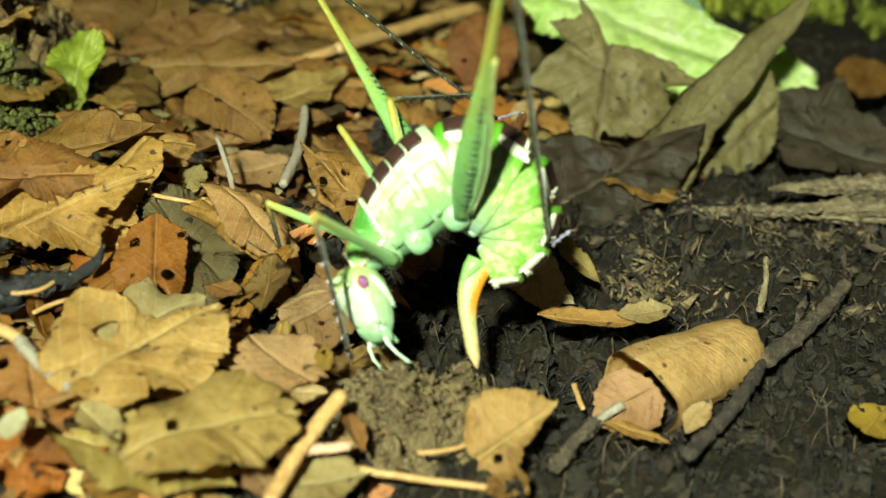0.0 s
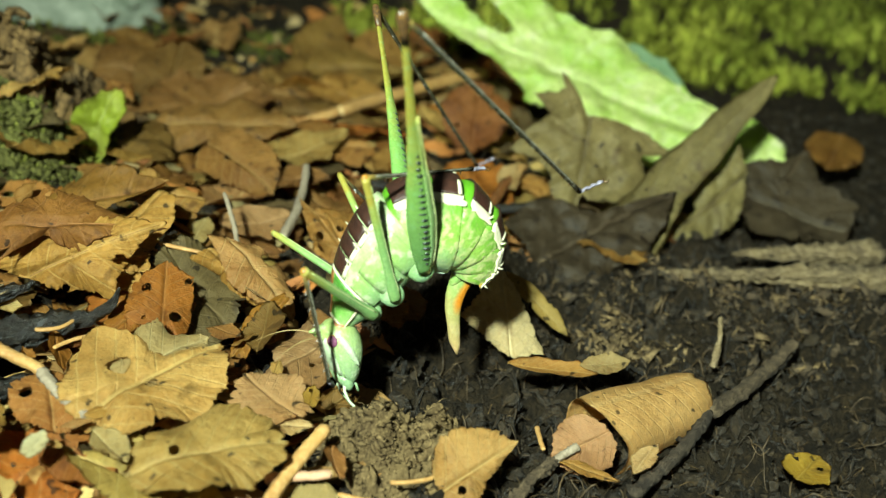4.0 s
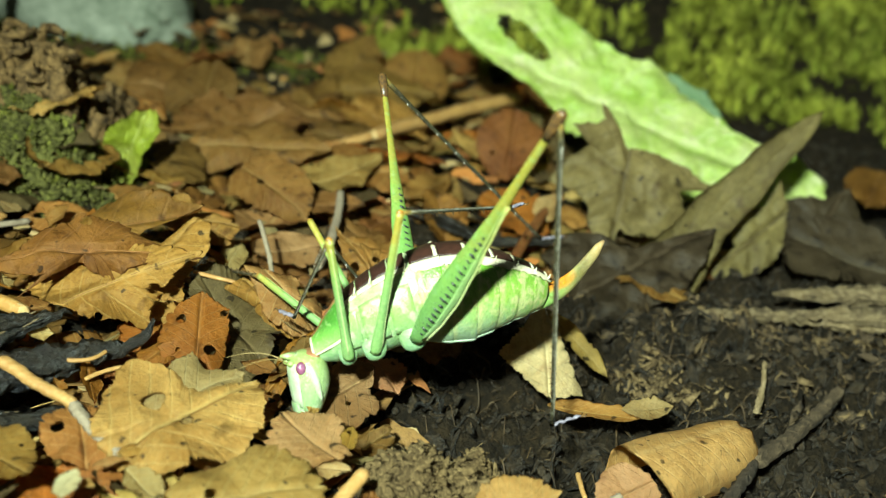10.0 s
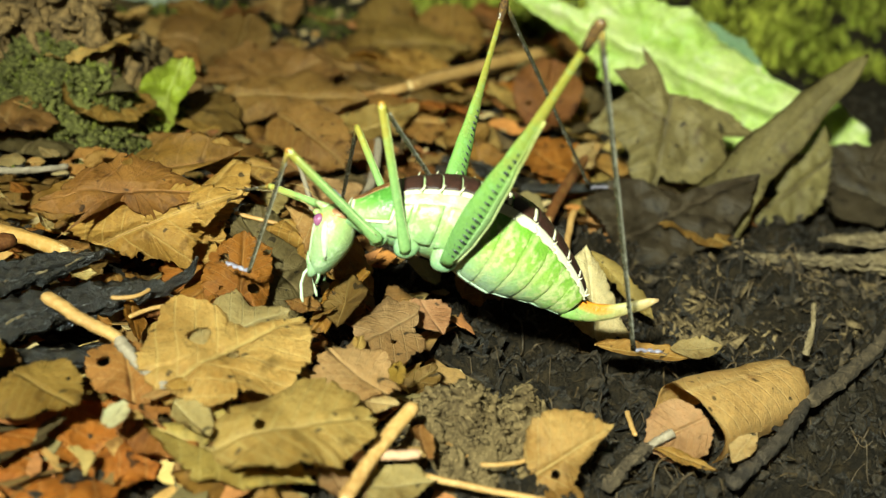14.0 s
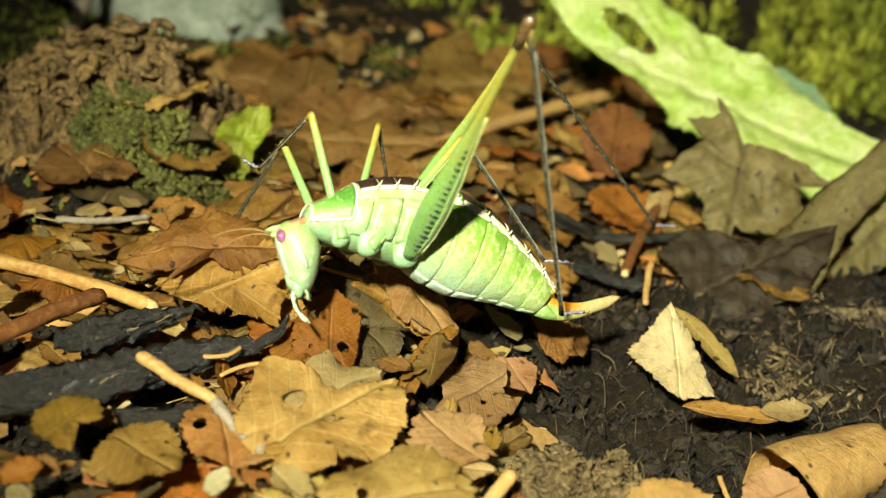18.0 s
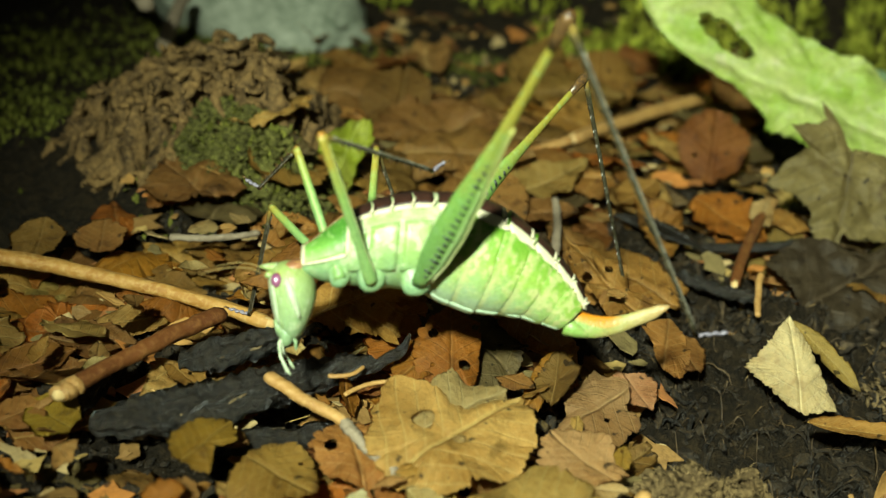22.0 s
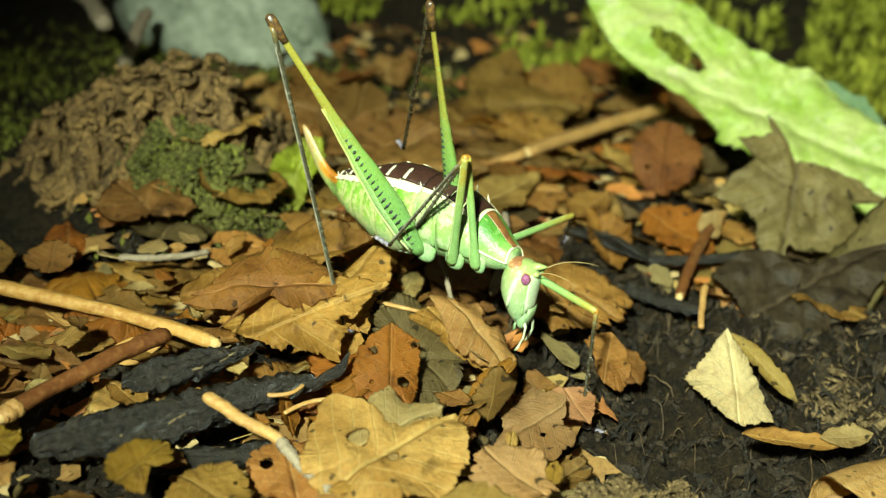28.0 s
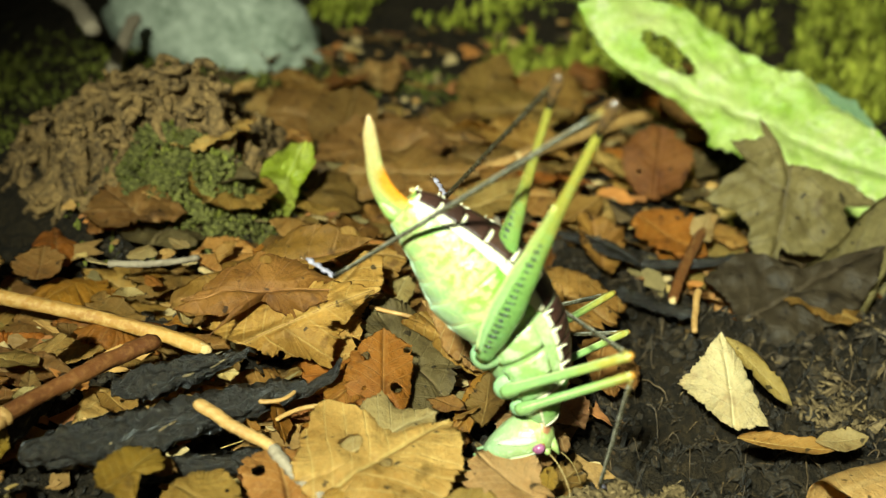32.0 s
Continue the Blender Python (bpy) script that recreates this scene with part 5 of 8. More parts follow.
def bark(rows, mat, seed, label):
    """A curved, tapering, furrowed piece of bark through (x, y, z, half thickness)."""
    pts, rad = [], []
    for k in range(len(rows) - 1):
        a, b = rows[k], rows[k + 1]
        for i in range(10):
            u = i / 10
            w = u * u * (3 - 2 * u)
            pts.append(Vector(a[:3]).lerp(Vector(b[:3]), u))
            rad.append(a[3] + (b[3] - a[3]) * w)
    for _ in range(5):
        pts = pts[:1] + [(p + q + r) / 3 for p, q, r in zip(pts, pts[1:], pts[2:])] + pts[-1:]
    rad[0] *= 0.35
    bm = tube(pts, rad, 36, 0.30, seed, 0.72, True, 0.62)
    for v in bm.verts:
        v.co.z += 0.0006 * n3(v.co.x * 900, v.co.y * 900, seed) + 0.0004 * abs(n3(v.co.x * 2200, v.co.y * 2200, seed))
    ob = tagged(link("bark_piece", bm, mat), label, "bark")
    # pale splinters that stand off its broken edges
    rng = random.Random(seed)
    for _ in range(5):
        i = rng.randrange(6, len(pts) - 8)
        side = (pts[i + 2] - pts[i]).cross(Vector((0, 0, 1))).normalized() * rad[i] * rng.choice((-0.75, 0.75))
        run = [pts[i + q] + side * (1 - 0.05 * q) + Vector((0, 0, rad[i] * 0.30 + 0.00008 * q)) for q in range(5)]
        part("splinter", tube(run, [0.00006, 0.00014, 0.00013, 0.0001, 0.00003], 6, 0.3, seed + i), "rotwood", ob, "torn pale splinter")
    return ob


stick((-0.0024, 0.0747, 0.006), (-0.0067, 0.0647, 0.003), 0.00063, "straw", 0.02, 79, "pale yellow plant stem lying on the litter")
stick((-0.0067, 0.0691, 0.004), (-0.0014, 0.0708, 0.004), 0.0005, "pinkwood", 0.01, 80, "short pinkish twig with a pale broken end")
stick((-0.0006, 0.0707, 0.002), (0.0092, 0.0698, 0.002), 0.00034, "straw", 0.02, 81, "thin straw-coloured twig in the litter")
stick((0.0208, 0.081, 0.003), (0.0187, 0.0797, 0.002), 0.00043, "greywood", 0.01, 82, "short grey twig stub")
stick((0.0187, 0.0797, 0.002), (0.0146, 0.074, 0.001), 0.0006, "soilwood", 0.02, 83, "crumbling grey twig in the soil")
stick((0.0258, 0.077, 0.001), (0.0355, 0.0916, 0.002), 0.00064, "darkwood", 0.03, 84, "dark rotting stick on the soil")
stick((0.0355, 0.0916, 0.002), (0.0485, 0.1076, 0.003), 0.00078, "soilwood", 0.03, 85, "crumbling dark wood on the soil")
bark(((0.0343, 0.1226, 0.0022, 0.0004), (0.0395, 0.1240, 0.0024, 0.0010), (0.0475, 0.1258, 0.0026, 0.0010), (0.0560, 0.1272, 0.0028, 0.0018), (0.0680, 0.1292, 0.0030, 0.0020)), "rotwood", 86, "long rotten pale-brown stick crumbling on the soil")
bark(((0.0460, 0.1312, 0.003, 0.0004), (0.0520, 0.1318, 0.0034, 0.0012), (0.0590, 0.1334, 0.0036, 0.0016), (0.0680, 0.1350, 0.0042, 0.0018)), "rotwood", 87, "rotten crumbly wood in the litter")
stick((0.0384, 0.1030, 0.001), (0.0390, 0.1068, 0.0055), 0.00034, "rotwood", 0.04, 88, "upright brown wood splinter")
stick((0.0176, 0.0865, 0.001), (0.018, 0.0827, 0.001), 0.00025, "straw", 0.02, 89, "tiny dry stalk in the litter")
stick((-0.0737, 0.1015, 0.004), (-0.0389, 0.0962, 0.004), 0.00094, "goldwood", -0.05, 90, "long smooth golden-brown stick")
stick((-0.0432, 0.0934, 0.006), (-0.0521, 0.0759, 0.006), 0.00088, "redwood", 0.03, 91, "reddish brown stick with a pale cut end")
stick((-0.0515, 0.0774, 0.006), (-0.0522, 0.0754, 0.006), 0.00092, "straw", 0.0, 92, "pale split stick end")
stick((-0.0359, 0.0819, 0.007), (-0.028, 0.0781, 0.006), 0.00064, "straw", 0.01, 93, "short yellow twig in the litter")
stick((-0.0282, 0.0783, 0.006), (-0.0227, 0.0737, 0.005), 0.00057, "greywood", 0.05, 94, "grey soft leaf stalk")
stick((-0.0234, 0.0894, 0.004), (-0.0294, 0.0854, 0.004), 0.00024, "straw", 0.15, 95, "thin bent pale stalk")
stick((0.0133, 0.1954, 0.005), (-0.0101, 0.1629, 0.005), 0.0012, "straw", 0.02, 96, "long pale back twig")
stick((-0.0101, 0.1629, 0.005), (-0.0217, 0.1508, 0.003), 0.00083, "straw", 0.03, 97, "end of a pale twig")
stick((0.0043, 0.1265, 0.002), (0.0139, 0.1232, 0.002), 0.00089, "charwood", 0.06, 98, "curved charcoal-grey root in the litter")
stick((-0.0031, 0.1433, 0.002), (0.0074, 0.1336, 0.003), 0.00112, "charwood", -0.08, 99, "dark grey bent root")
stick((0.0074, 0.1336, 0.003), (0.0241, 0.14, 0.004), 0.00073, "charwood", 0.05, 100, "thin dark grey root")
stick((0.0139, 0.1261, 0.004), (0.013, 0.1185, 0.002), 0.0004, "straw", 0.02, 101, "pale upright splinter in the litter")
stick((-0.0544, 0.1104, 0.005), (-0.0453, 0.115, 0.005), 0.00045, "greywood", 0.08, 102, "grey root on the mossy clod")
stick((-0.0195, 0.1102, 0.004), (-0.0119, 0.1034, 0.004), 0.00037, "straw", 0.03, 103, "thin straw stalk in the litter")
stick((-0.0118, 0.1141, 0.005), (-0.0118, 0.136, 0.006), 0.00052, "greywood", 0.03, 104, "thin grey stalk rising from the litter")
stick((-0.015, 0.1036, 0.005), (-0.0192, 0.116, 0.009), 0.00029, "greywood", 0.03, 105, "dry upright stalk in the litter")
stick((-0.0236, 0.1026, 0.008), (-0.0138, 0.103, 0.007), 0.00025, "straw", 0.03, 106, "thin dry leaf stalk")
stick((-0.031, 0.0851, 0.006), (-0.0282, 0.0876, 0.006), 0.00022, "straw", 0.2, 107, "fine bent stalk in the litter")
stick((-0.0782, 0.1694, 0.015), (-0.099, 0.2035, 0.012), 0.00144, "greywood", 0.03, 108, "grey blurred branch before the stone")
stick((-0.0827, 0.203, 0.009), (-0.0811, 0.1859, 0.003), 0.00121, "greywood", 0.03, 109, "pale grey stalk in front of the stone")
stick((0.0037, 0.072, 0.003), (0.0085, 0.0745, 0.003), 0.00022, "straw", 0.1, 110, "dry fibre lying in the leaf litter")
stick((0.0183, 0.1499, 0.005), (0.0107, 0.1239, 0.003), 0.00073, "redwood", 0.02, 144, "thin reddish wood splint beside the dark leaf")
stick((0.0183, 0.1499, 0.005), (0.0171, 0.1461, 0.005), 0.00093, "straw", 0.0, 145, "pale broken end of a splint")
bark(((-0.0504, 0.0774, 0.002, 0.001), (-0.0461, 0.0784, 0.003, 0.0022), (-0.0423, 0.0807, 0.003, 0.00254), (-0.0382, 0.0831, 0.004, 0.00216), (-0.0343, 0.0864, 0.004, 0.0019), (-0.0306, 0.0894, 0.004, 0.00151), (-0.0272, 0.0898, 0.005, 0.00086), (-0.025, 0.0891, 0.007, 0.00048), (-0.0243, 0.0898, 0.009, 0.00016)), "charwood", 146, "long horn-shaped piece of wet black bark")
bark(((-0.0459, 0.0882, 0.003, 0.00119), (-0.0425, 0.0885, 0.004, 0.00195), (-0.039, 0.0897, 0.005, 0.00163), (-0.0356, 0.0916, 0.006, 0.00077), (-0.0333, 0.0943, 0.006, 0.00017)), "charwood", 147, "pointed slab of black charred bark")
bark(((-0.053, 0.0746, 0.002, 0.00039), (-0.0525, 0.0801, 0.002, 0.00112), (-0.0513, 0.0832, 0.003, 0.00094), (-0.0503, 0.0854, 0.004, 0.00053), (-0.0498, 0.0869, 0.005, 0.00021)), "darkwood", 148, "dark curved piece of rotten wood")
bark(((-0.0413, 0.0762, 0.002, 0.00059), (-0.036, 0.0789, 0.002, 0.0013), (-0.0309, 0.081, 0.002, 0.00122), (-0.0273, 0.0838, 0.002, 0.00041)), "charwood", 149, "low strip of black bark under leaves")


# ---- the bush cricket ----
S = 0.00100  # metres to a unit of the body plan
HIPS = {"H": (0, 3.3, 0.9), "M": (3.75, 2.9, 0.8), "F": (6.3, 2.3, 0.8)}
REACH = {"H": (28.6, 32.4), "M": (14.3, 15.4), "F": (12.6, 14.3)}
NECK, WAIST = (9.0, 0, 1.3), (-1.2, 0, 4.2)
RING = [2.4, 2.4, 2.2, 2.0, 1.8, 1.6]  # lengths of the abdomen's rings
LEGS = ("HL", "HR", "ML", "MR", "FL", "FR")


def graded(name, low, mid, high, z0, z1, spots, axis=2, rough=0.34, scale=1500.0, amount=0.5, lo=0.56, hi=0.66, sss=0.1, line=None, bump=0.35, band=None, blush=None):
    """Three body colours that pass into each other along one axis, with small pale spots and a pale hind rim."""
    m, t, b, node = tree(name)
    co = node("ShaderNodeTexCoord").outputs["Object"]
    sep = node("ShaderNodeSeparateXYZ", Vector=co).outputs
    n1 = node("ShaderNodeTexNoise", Vector=co, Scale=600.0, Detail=4.0, Roughness=0.6).outputs[0]
    n2 = node("ShaderNodeTexNoise", Vector=co, Scale=scale, Detail=2.0).outputs[0]
    n3f = node("ShaderNodeTexNoise", Vector=co, Scale=4200.0, Detail=3.0).outputs[0]
    w = math_node(node, "ADD", sep[axis], math_node(node, "MULTIPLY", math_node(node, "SUBTRACT", n1, 0.5), (z1 - z0) * 0.55))
    zm = (z0 + z1) / 2
    col = mix(node, ramp(node, w, z0, zm), low, mid)
    col = mix(node, ramp(node, w, zm, z1), col, high)
    fleck = math_node(node, "MULTIPLY", ramp(node, n2, lo, hi), amount)
    if band:
        fleck = math_node(node, "MULTIPLY", fleck, ramp(node, math_node(node, "ABSOLUTE", math_node(node, "SUBTRACT", sep[2], band[0] * S)), band[1] * S, band[1] * 0.4 * S))
    col = mix(node, fleck, col, spots)
    if blush:
        off = [math_node(node, "MULTIPLY", math_node(node, "SUBTRACT", sep[k], c * S), 1 / (r * S)) for k, c, r in ((0, blush[0], blush[1]), (2, blush[2], blush[3]))]
        far = math_node(node, "ADD", math_node(node, "MULTIPLY", off[0], off[0]), math_node(node, "MULTIPLY", off[1], off[1]))
        far = math_node(node, "ADD", far, math_node(node, "MULTIPLY", math_node(node, "SUBTRACT", n1, 0.5), 0.8))
        col = mix(node, ramp(node, far, 1.0, 0.3), col, blush[4])
    if line is not None:
        near = ramp(node, math_node(node, "ABSOLUTE", math_node(node, "SUBTRACT", sep[0], line * S)), 0.34 * S, 0.1 * S)
        col = mix(node, math_node(node, "MULTIPLY", near, 0.5), col, spots)
    col = node("ShaderNodeHueSaturation", Color=col, Value=node("ShaderNodeMapRange", Value=n3f, From_Min=0.3, From_Max=0.7, To_Min=0.86, To_Max=1.12).outputs[0]).outputs[0]
    t.links.new(col, b.inputs["Base Color"])
    t.links.new(node("ShaderNodeMapRange", Value=n1, To_Min=rough - 0.1, To_Max=rough + 0.2).outputs[0], b.inputs["Roughness"])
    b.inputs["Specular IOR Level"].default_value = 0.5
    b.inputs["Subsurface Weight"].default_value = sss
    b.inputs["Subsurface Radius"].default_value = (0.7, 1.0, 0.3)
    b.inputs["Subsurface Scale"].default_value = 0.001
    hgt = math_node(node, "ADD", n3f, math_node(node, "MULTIPLY", n2, 0.8))
    bp = node("ShaderNodeBump", Strength=bump, Distance=0.0002, Height=hgt)
    t.links.new(bp.outputs[0], b.inputs["Normal"])
    MATS[name] = m


graded("belly", (0.26, 0.35, 0.205), (0.215, 0.325, 0.055), (0.085, 0.225, 0.008), -4.2 * S, 3.2 * S, (0.39, 0.39, 0.165), line=-0.3, scale=1500.0, amount=0.8, lo=0.47, hi=0.60, band=(-0.3, 3.4))
graded("thorax", (0.18, 0.29, 0.145), (0.22, 0.325, 0.085), (0.34, 0.38, 0.21), 0.0 * S, 8.8 * S, (0.43, 0.45, 0.28), scale=900.0, amount=0.65, lo=0.50, hi=0.62, band=(4.8, 4.4))
graded("collar", (0.28, 0.40, 0.14), (0.14, 0.29, 0.05), (0.06, 0.17, 0.02), 2.0 * S, 4.4 * S, (0.34, 0.46, 0.18), amount=0.5)
graded("face", (0.20, 0.29, 0.145), (0.25, 0.335, 0.145), (0.26, 0.32, 0.10), -5.0 * S, 0.0 * S, (0.40, 0.45, 0.28), amount=0.5)
graded("crown", (0.40, 0.26, 0.12), (0.32, 0.16, 0.07), (0.24, 0.09, 0.04), -0.3 * S, 1.0 * S, (0.5, 0.3, 0.1))
graded("thigh", (0.12, 0.23, 0.065), (0.14, 0.25, 0.055), (0.22, 0.19, 0.03), 2 * S, 20 * S, (0.17, 0.29, 0.12), axis=0, amount=0.3, sss=0.03, rough=0.2, bump=0.1)
graded("flange", (0.23, 0.36, 0.14), (0.24, 0.35, 0.10), (0.24, 0.21, 0.04), 4 * S, 20 * S, (0.36, 0.42, 0.18), axis=0, amount=0.3, sss=0.05)
graded("keel", (0.40, 0.44, 0.20), (0.36, 0.40, 0.14), (0.28, 0.23, 0.05), 4 * S, 20 * S, (0.5, 0.5, 0.26), axis=0, amount=0.3, sss=0.05)
graded("shank", (0.24, 0.16, 0.035), (0.10, 0.075, 0.025), (0.036, 0.031, 0.017), 0.4 * S, 2.4 * S, (0.16, 0.15, 0.11), axis=0, rough=0.2, sss=0.0, scale=2600.0, amount=0.5)
graded("limb", (0.17, 0.28, 0.09), (0.19, 0.28, 0.07), (0.27, 0.22, 0.035), 6 * S, 12 * S, (0.28, 0.38, 0.14), axis=0, amount=0.3, sss=0.05)
graded("sabre", (0.36, 0.23, 0.10), (0.28, 0.24, 0.08), (0.18, 0.29, 0.07), -8 * S, 0.2 * S, (0.38, 0.34, 0.16), axis=0, amount=0.3, blush=(-1.7, 2.6, 0.45, 1.1, (0.46, 0.165, 0.010)))
surface("disc", (0.17, 0.068, 0.02), (0.10, 0.036, 0.014), (0.28, 0.13, 0.03), 500, 2500, 0.35, 0.3, 0.5)
surface("plate", (0.026, 0.011, 0.007), (0.045, 0.017, 0.010), (0.018, 0.009, 0.007), 500, 2500, 0.4, 0.3, 0.35)
surface("edging", (0.60, 0.55, 0.38), (0.50, 0.44, 0.28), None, 500, 2500, 0.5, 0.3, 0.4)
surface("stripe", (0.012, 0.016, 0.014), (0.02, 0.024, 0.02), None, 500, 2500, 0.35, 0.2, 0.5)
surface("knee", (0.03, 0.019, 0.012), (0.07, 0.04, 0.018), (0.2, 0.1, 0.02), 500, 2500, 0.25, 0.2, 0.6)
surface("knee_pale", (0.42, 0.20, 0.02), (0.30, 0.13, 0.015), (0.10, 0.05, 0.02), 700, 2500, 0.3, 0.2, 0.5)
# pale colours of the highlight painted along each shin
surface("glint", (0.26, 0.24, 0.19), (0.14, 0.125, 0.09), (0.07, 0.06, 0.04), 900, 2500, 0.25, 0.4, 0.6)
surface("sole", (0.22, 0.19, 0.23), (0.15, 0.125, 0.16), (0.30, 0.27, 0.32), 900, 2500, 0.35, 0.4, 0.5)
surface("eye", (0.21, 0.06, 0.135), (0.13, 0.035, 0.085), (0.32, 0.13, 0.21), 900, 3500, 0.12, 0.15, 0.6)
surface("feeler", (0.34, 0.24, 0.09), (0.24, 0.15, 0.05), None, 900, 2500, 0.45, 0.2, 0.4)
surface("cheek_pale", (0.41, 0.46, 0.30), (0.34, 0.41, 0.23), (0.48, 0.52, 0.37), 900, 2500, 0.4, 0.2, 0.4)
surface("pad", (0.36, 0.45, 0.31), (0.30, 0.40, 0.25), (0.44, 0.51, 0.38), 500, 2000, 0.5, 0.4, 0.4)


def hull(sections, sides=20, seed=0, crease=0.0):
    """A body through cross-sections (x, y, z, half width, half height) along x, rounded off at both ends."""
    bm = bmesh.new()
    rings = []
    for i, (x, y, z, a, b) in enumerate(sections):
        ring = []
        for k in range(sides):
            an = 2 * math.pi * k / sides
            w = 1 + 0.03 * n3(x * 0.9 + seed, math.cos(an) * 2, math.sin(an) * 2) - crease * (i % 2)
            ring.append(bm.verts.new((x * S, (y + a * math.cos(an) * w) * S, (z + b * math.sin(an) * w) * S)))
        rings.append(ring)
    for r0, r1 in zip(rings, rings[1:]):
        for k in range(sides):
            bm.faces.new((r0[k], r0[(k + 1) % sides], r1[(k + 1) % sides], r1[k]))
    bm.faces.new(rings[0][::-1])
    bm.faces.new(rings[-1])
    bmesh.ops.recalc_face_normals(bm, faces=bm.faces[:])
    return bm


def shell(sections, a0, a1, lift, thick, n=14):
    """A plate laid over part of such a body: from angle a0 to a1, lifted off it."""
    bm = bmesh.new()
    grid = []
    for x, y, z, a, b in sections:
        grid.append([bm.verts.new((x * S, (y + (a + lift) * math.cos(radians(a0 + (a1 - a0) * k / n))) * S, (z + (b + lift) * math.sin(radians(a0 + (a1 - a0) * k / n))) * S)) for k in range(n + 1)])
    for r0, r1 in zip(grid, grid[1:]):
        for k in range(n):
            bm.faces.new((r0[k], r0[k + 1], r1[k + 1], r1[k]))
    bmesh.ops.recalc_face_normals(bm, faces=bm.faces[:])
    bmesh.ops.solidify(bm, geom=bm.faces[:], thickness=thick * S)
    return bm


def ball(r, at=(0, 0, 0), scale=(1, 1, 1), sub=3):
    bm = bmesh.new()
    bmesh.ops.create_icosphere(bm, subdivisions=sub, radius=1)
    for v in bm.verts:
        v.co = Vector([(at[i] + v.co[i] * r * scale[i]) * S for i in range(3)])
    return bm


def rod(points, radii, sides=8, flat=1.0):
    return tube([Vector(p) * S for p in points], [r * S for r in radii], sides, 0.06, 2, flat)


cricket = new("bush_cricket")
cricket.empty_display_size = 0.01
tagged(cricket, "green bush cricket with brown back plates and a curved ovipositor", "insect")

TH = [(-1.8, 0, 4.2, 3.4, 4.2), (-0.8, 0, 4.2, 3.5, 4.25), (0.8, 0, 4.2, 3.5, 4.1), (2.2, 0, 4.0, 3.4, 3.9), (3.6, 0, 3.75, 3.2, 3.65), (5.0, 0, 3.4, 2.9, 3.3), (6.4, 0, 3.0, 2.5, 2.8), (7.6, 0, 2.5, 2.1, 2.2), (8.6, 0, 2.1, 1.65, 1.5), (9.5, 0, 1.8, 1.2, 1.1)]


def girth(x):
    """Centre height, half width and half height of the thorax at x."""
    for (x0, _, z0, a0, b0), (x1, _, z1, a1, b1) in zip(TH, TH[1:]):
        if x0 <= x <= x1:
            u = (x - x0) / (x1 - x0)
            return z0 + (z1 - z0) * u, a0 + (a1 - a0) * u, b0 + (b1 - b0) * u
    return TH[-1][2:]


def saddle(xs, a0, a1, lift, thick, grow=0.0, n=14):
    secs = []
    for x in xs:
        z, a, b = girth(x)
        secs.append((x, 0, z, a + grow * (x - xs[0]), b + grow * (x - xs[0])))
    return shell(secs, a0, a1, lift, thick, n)


fine = [(x, 0, *girth(x)) for x in [-1.8 + 0.375 * i for i in range(31)] if x <= 9.5]
part("thorax", hull(fine, 28), "thorax", cricket)
collar_x = [6.0 + 0.345 * i for i in range(11)]
part("pronotum", saddle(collar_x, -6, 186, 0.1, 0.14, 0.03, 22), "collar", cricket, "green saddle-shaped collar with white rims")
part("pronotum_disc", saddle(collar_x, 76, 104, 0.16, 0.1, 0.03, 8), "disc", cricket, "reddish brown top of the collar")
part("pronotum_rim", saddle([9.3, 9.4, 9.5], -6, 186, 0.26, 0.14, 0, 22), "edging", cricket, "white front rim")
part("pronotum_rim", saddle([5.88, 5.98, 6.08], -6, 186, 0.17, 0.14, 0, 22), "edging", cricket, "white rear rim")
for a in (-9, 181):
    part("pronotum_rim", saddle(collar_x, a, a + 6, 0.15, 0.14, 0.03, 3), "edging", cricket, "white lower rim")
for x0, x1 in ((-0.9, 0.7), (0.85, 2.4), (2.55, 4.0), (4.15, 5.7)):
    xs = [x0 + (x1 - x0) * i / 4 for i in range(5)]
    part("back_plate", saddle(xs, 52, 128, 0.12, 0.14), "plate", cricket, "dark brown back plate")
    for a in (44, 129):
        part("back_edge", saddle(xs, a, a + 7, 0.17, 0.2, 0, 3), "edging", cricket, "cream-white edge of a back plate")
    z, a, b = girth(x0 + 0.2)
    for sy in (1, -1):
        an = radians(90 - sy * 43)
        p = Vector((x0 + 0.2, (a + 0.2) * math.cos(an), z + (b + 0.2) * math.sin(an)))
        part("spike", rod([p, p + Vector((-0.2, 0.05 * sy, 0.35)), p + Vector((-0.28, 0.08 * sy, 0.8))], [0.13, 0.09, 0.02], 6), "edging", cricket, "white pointed tooth of the edge")
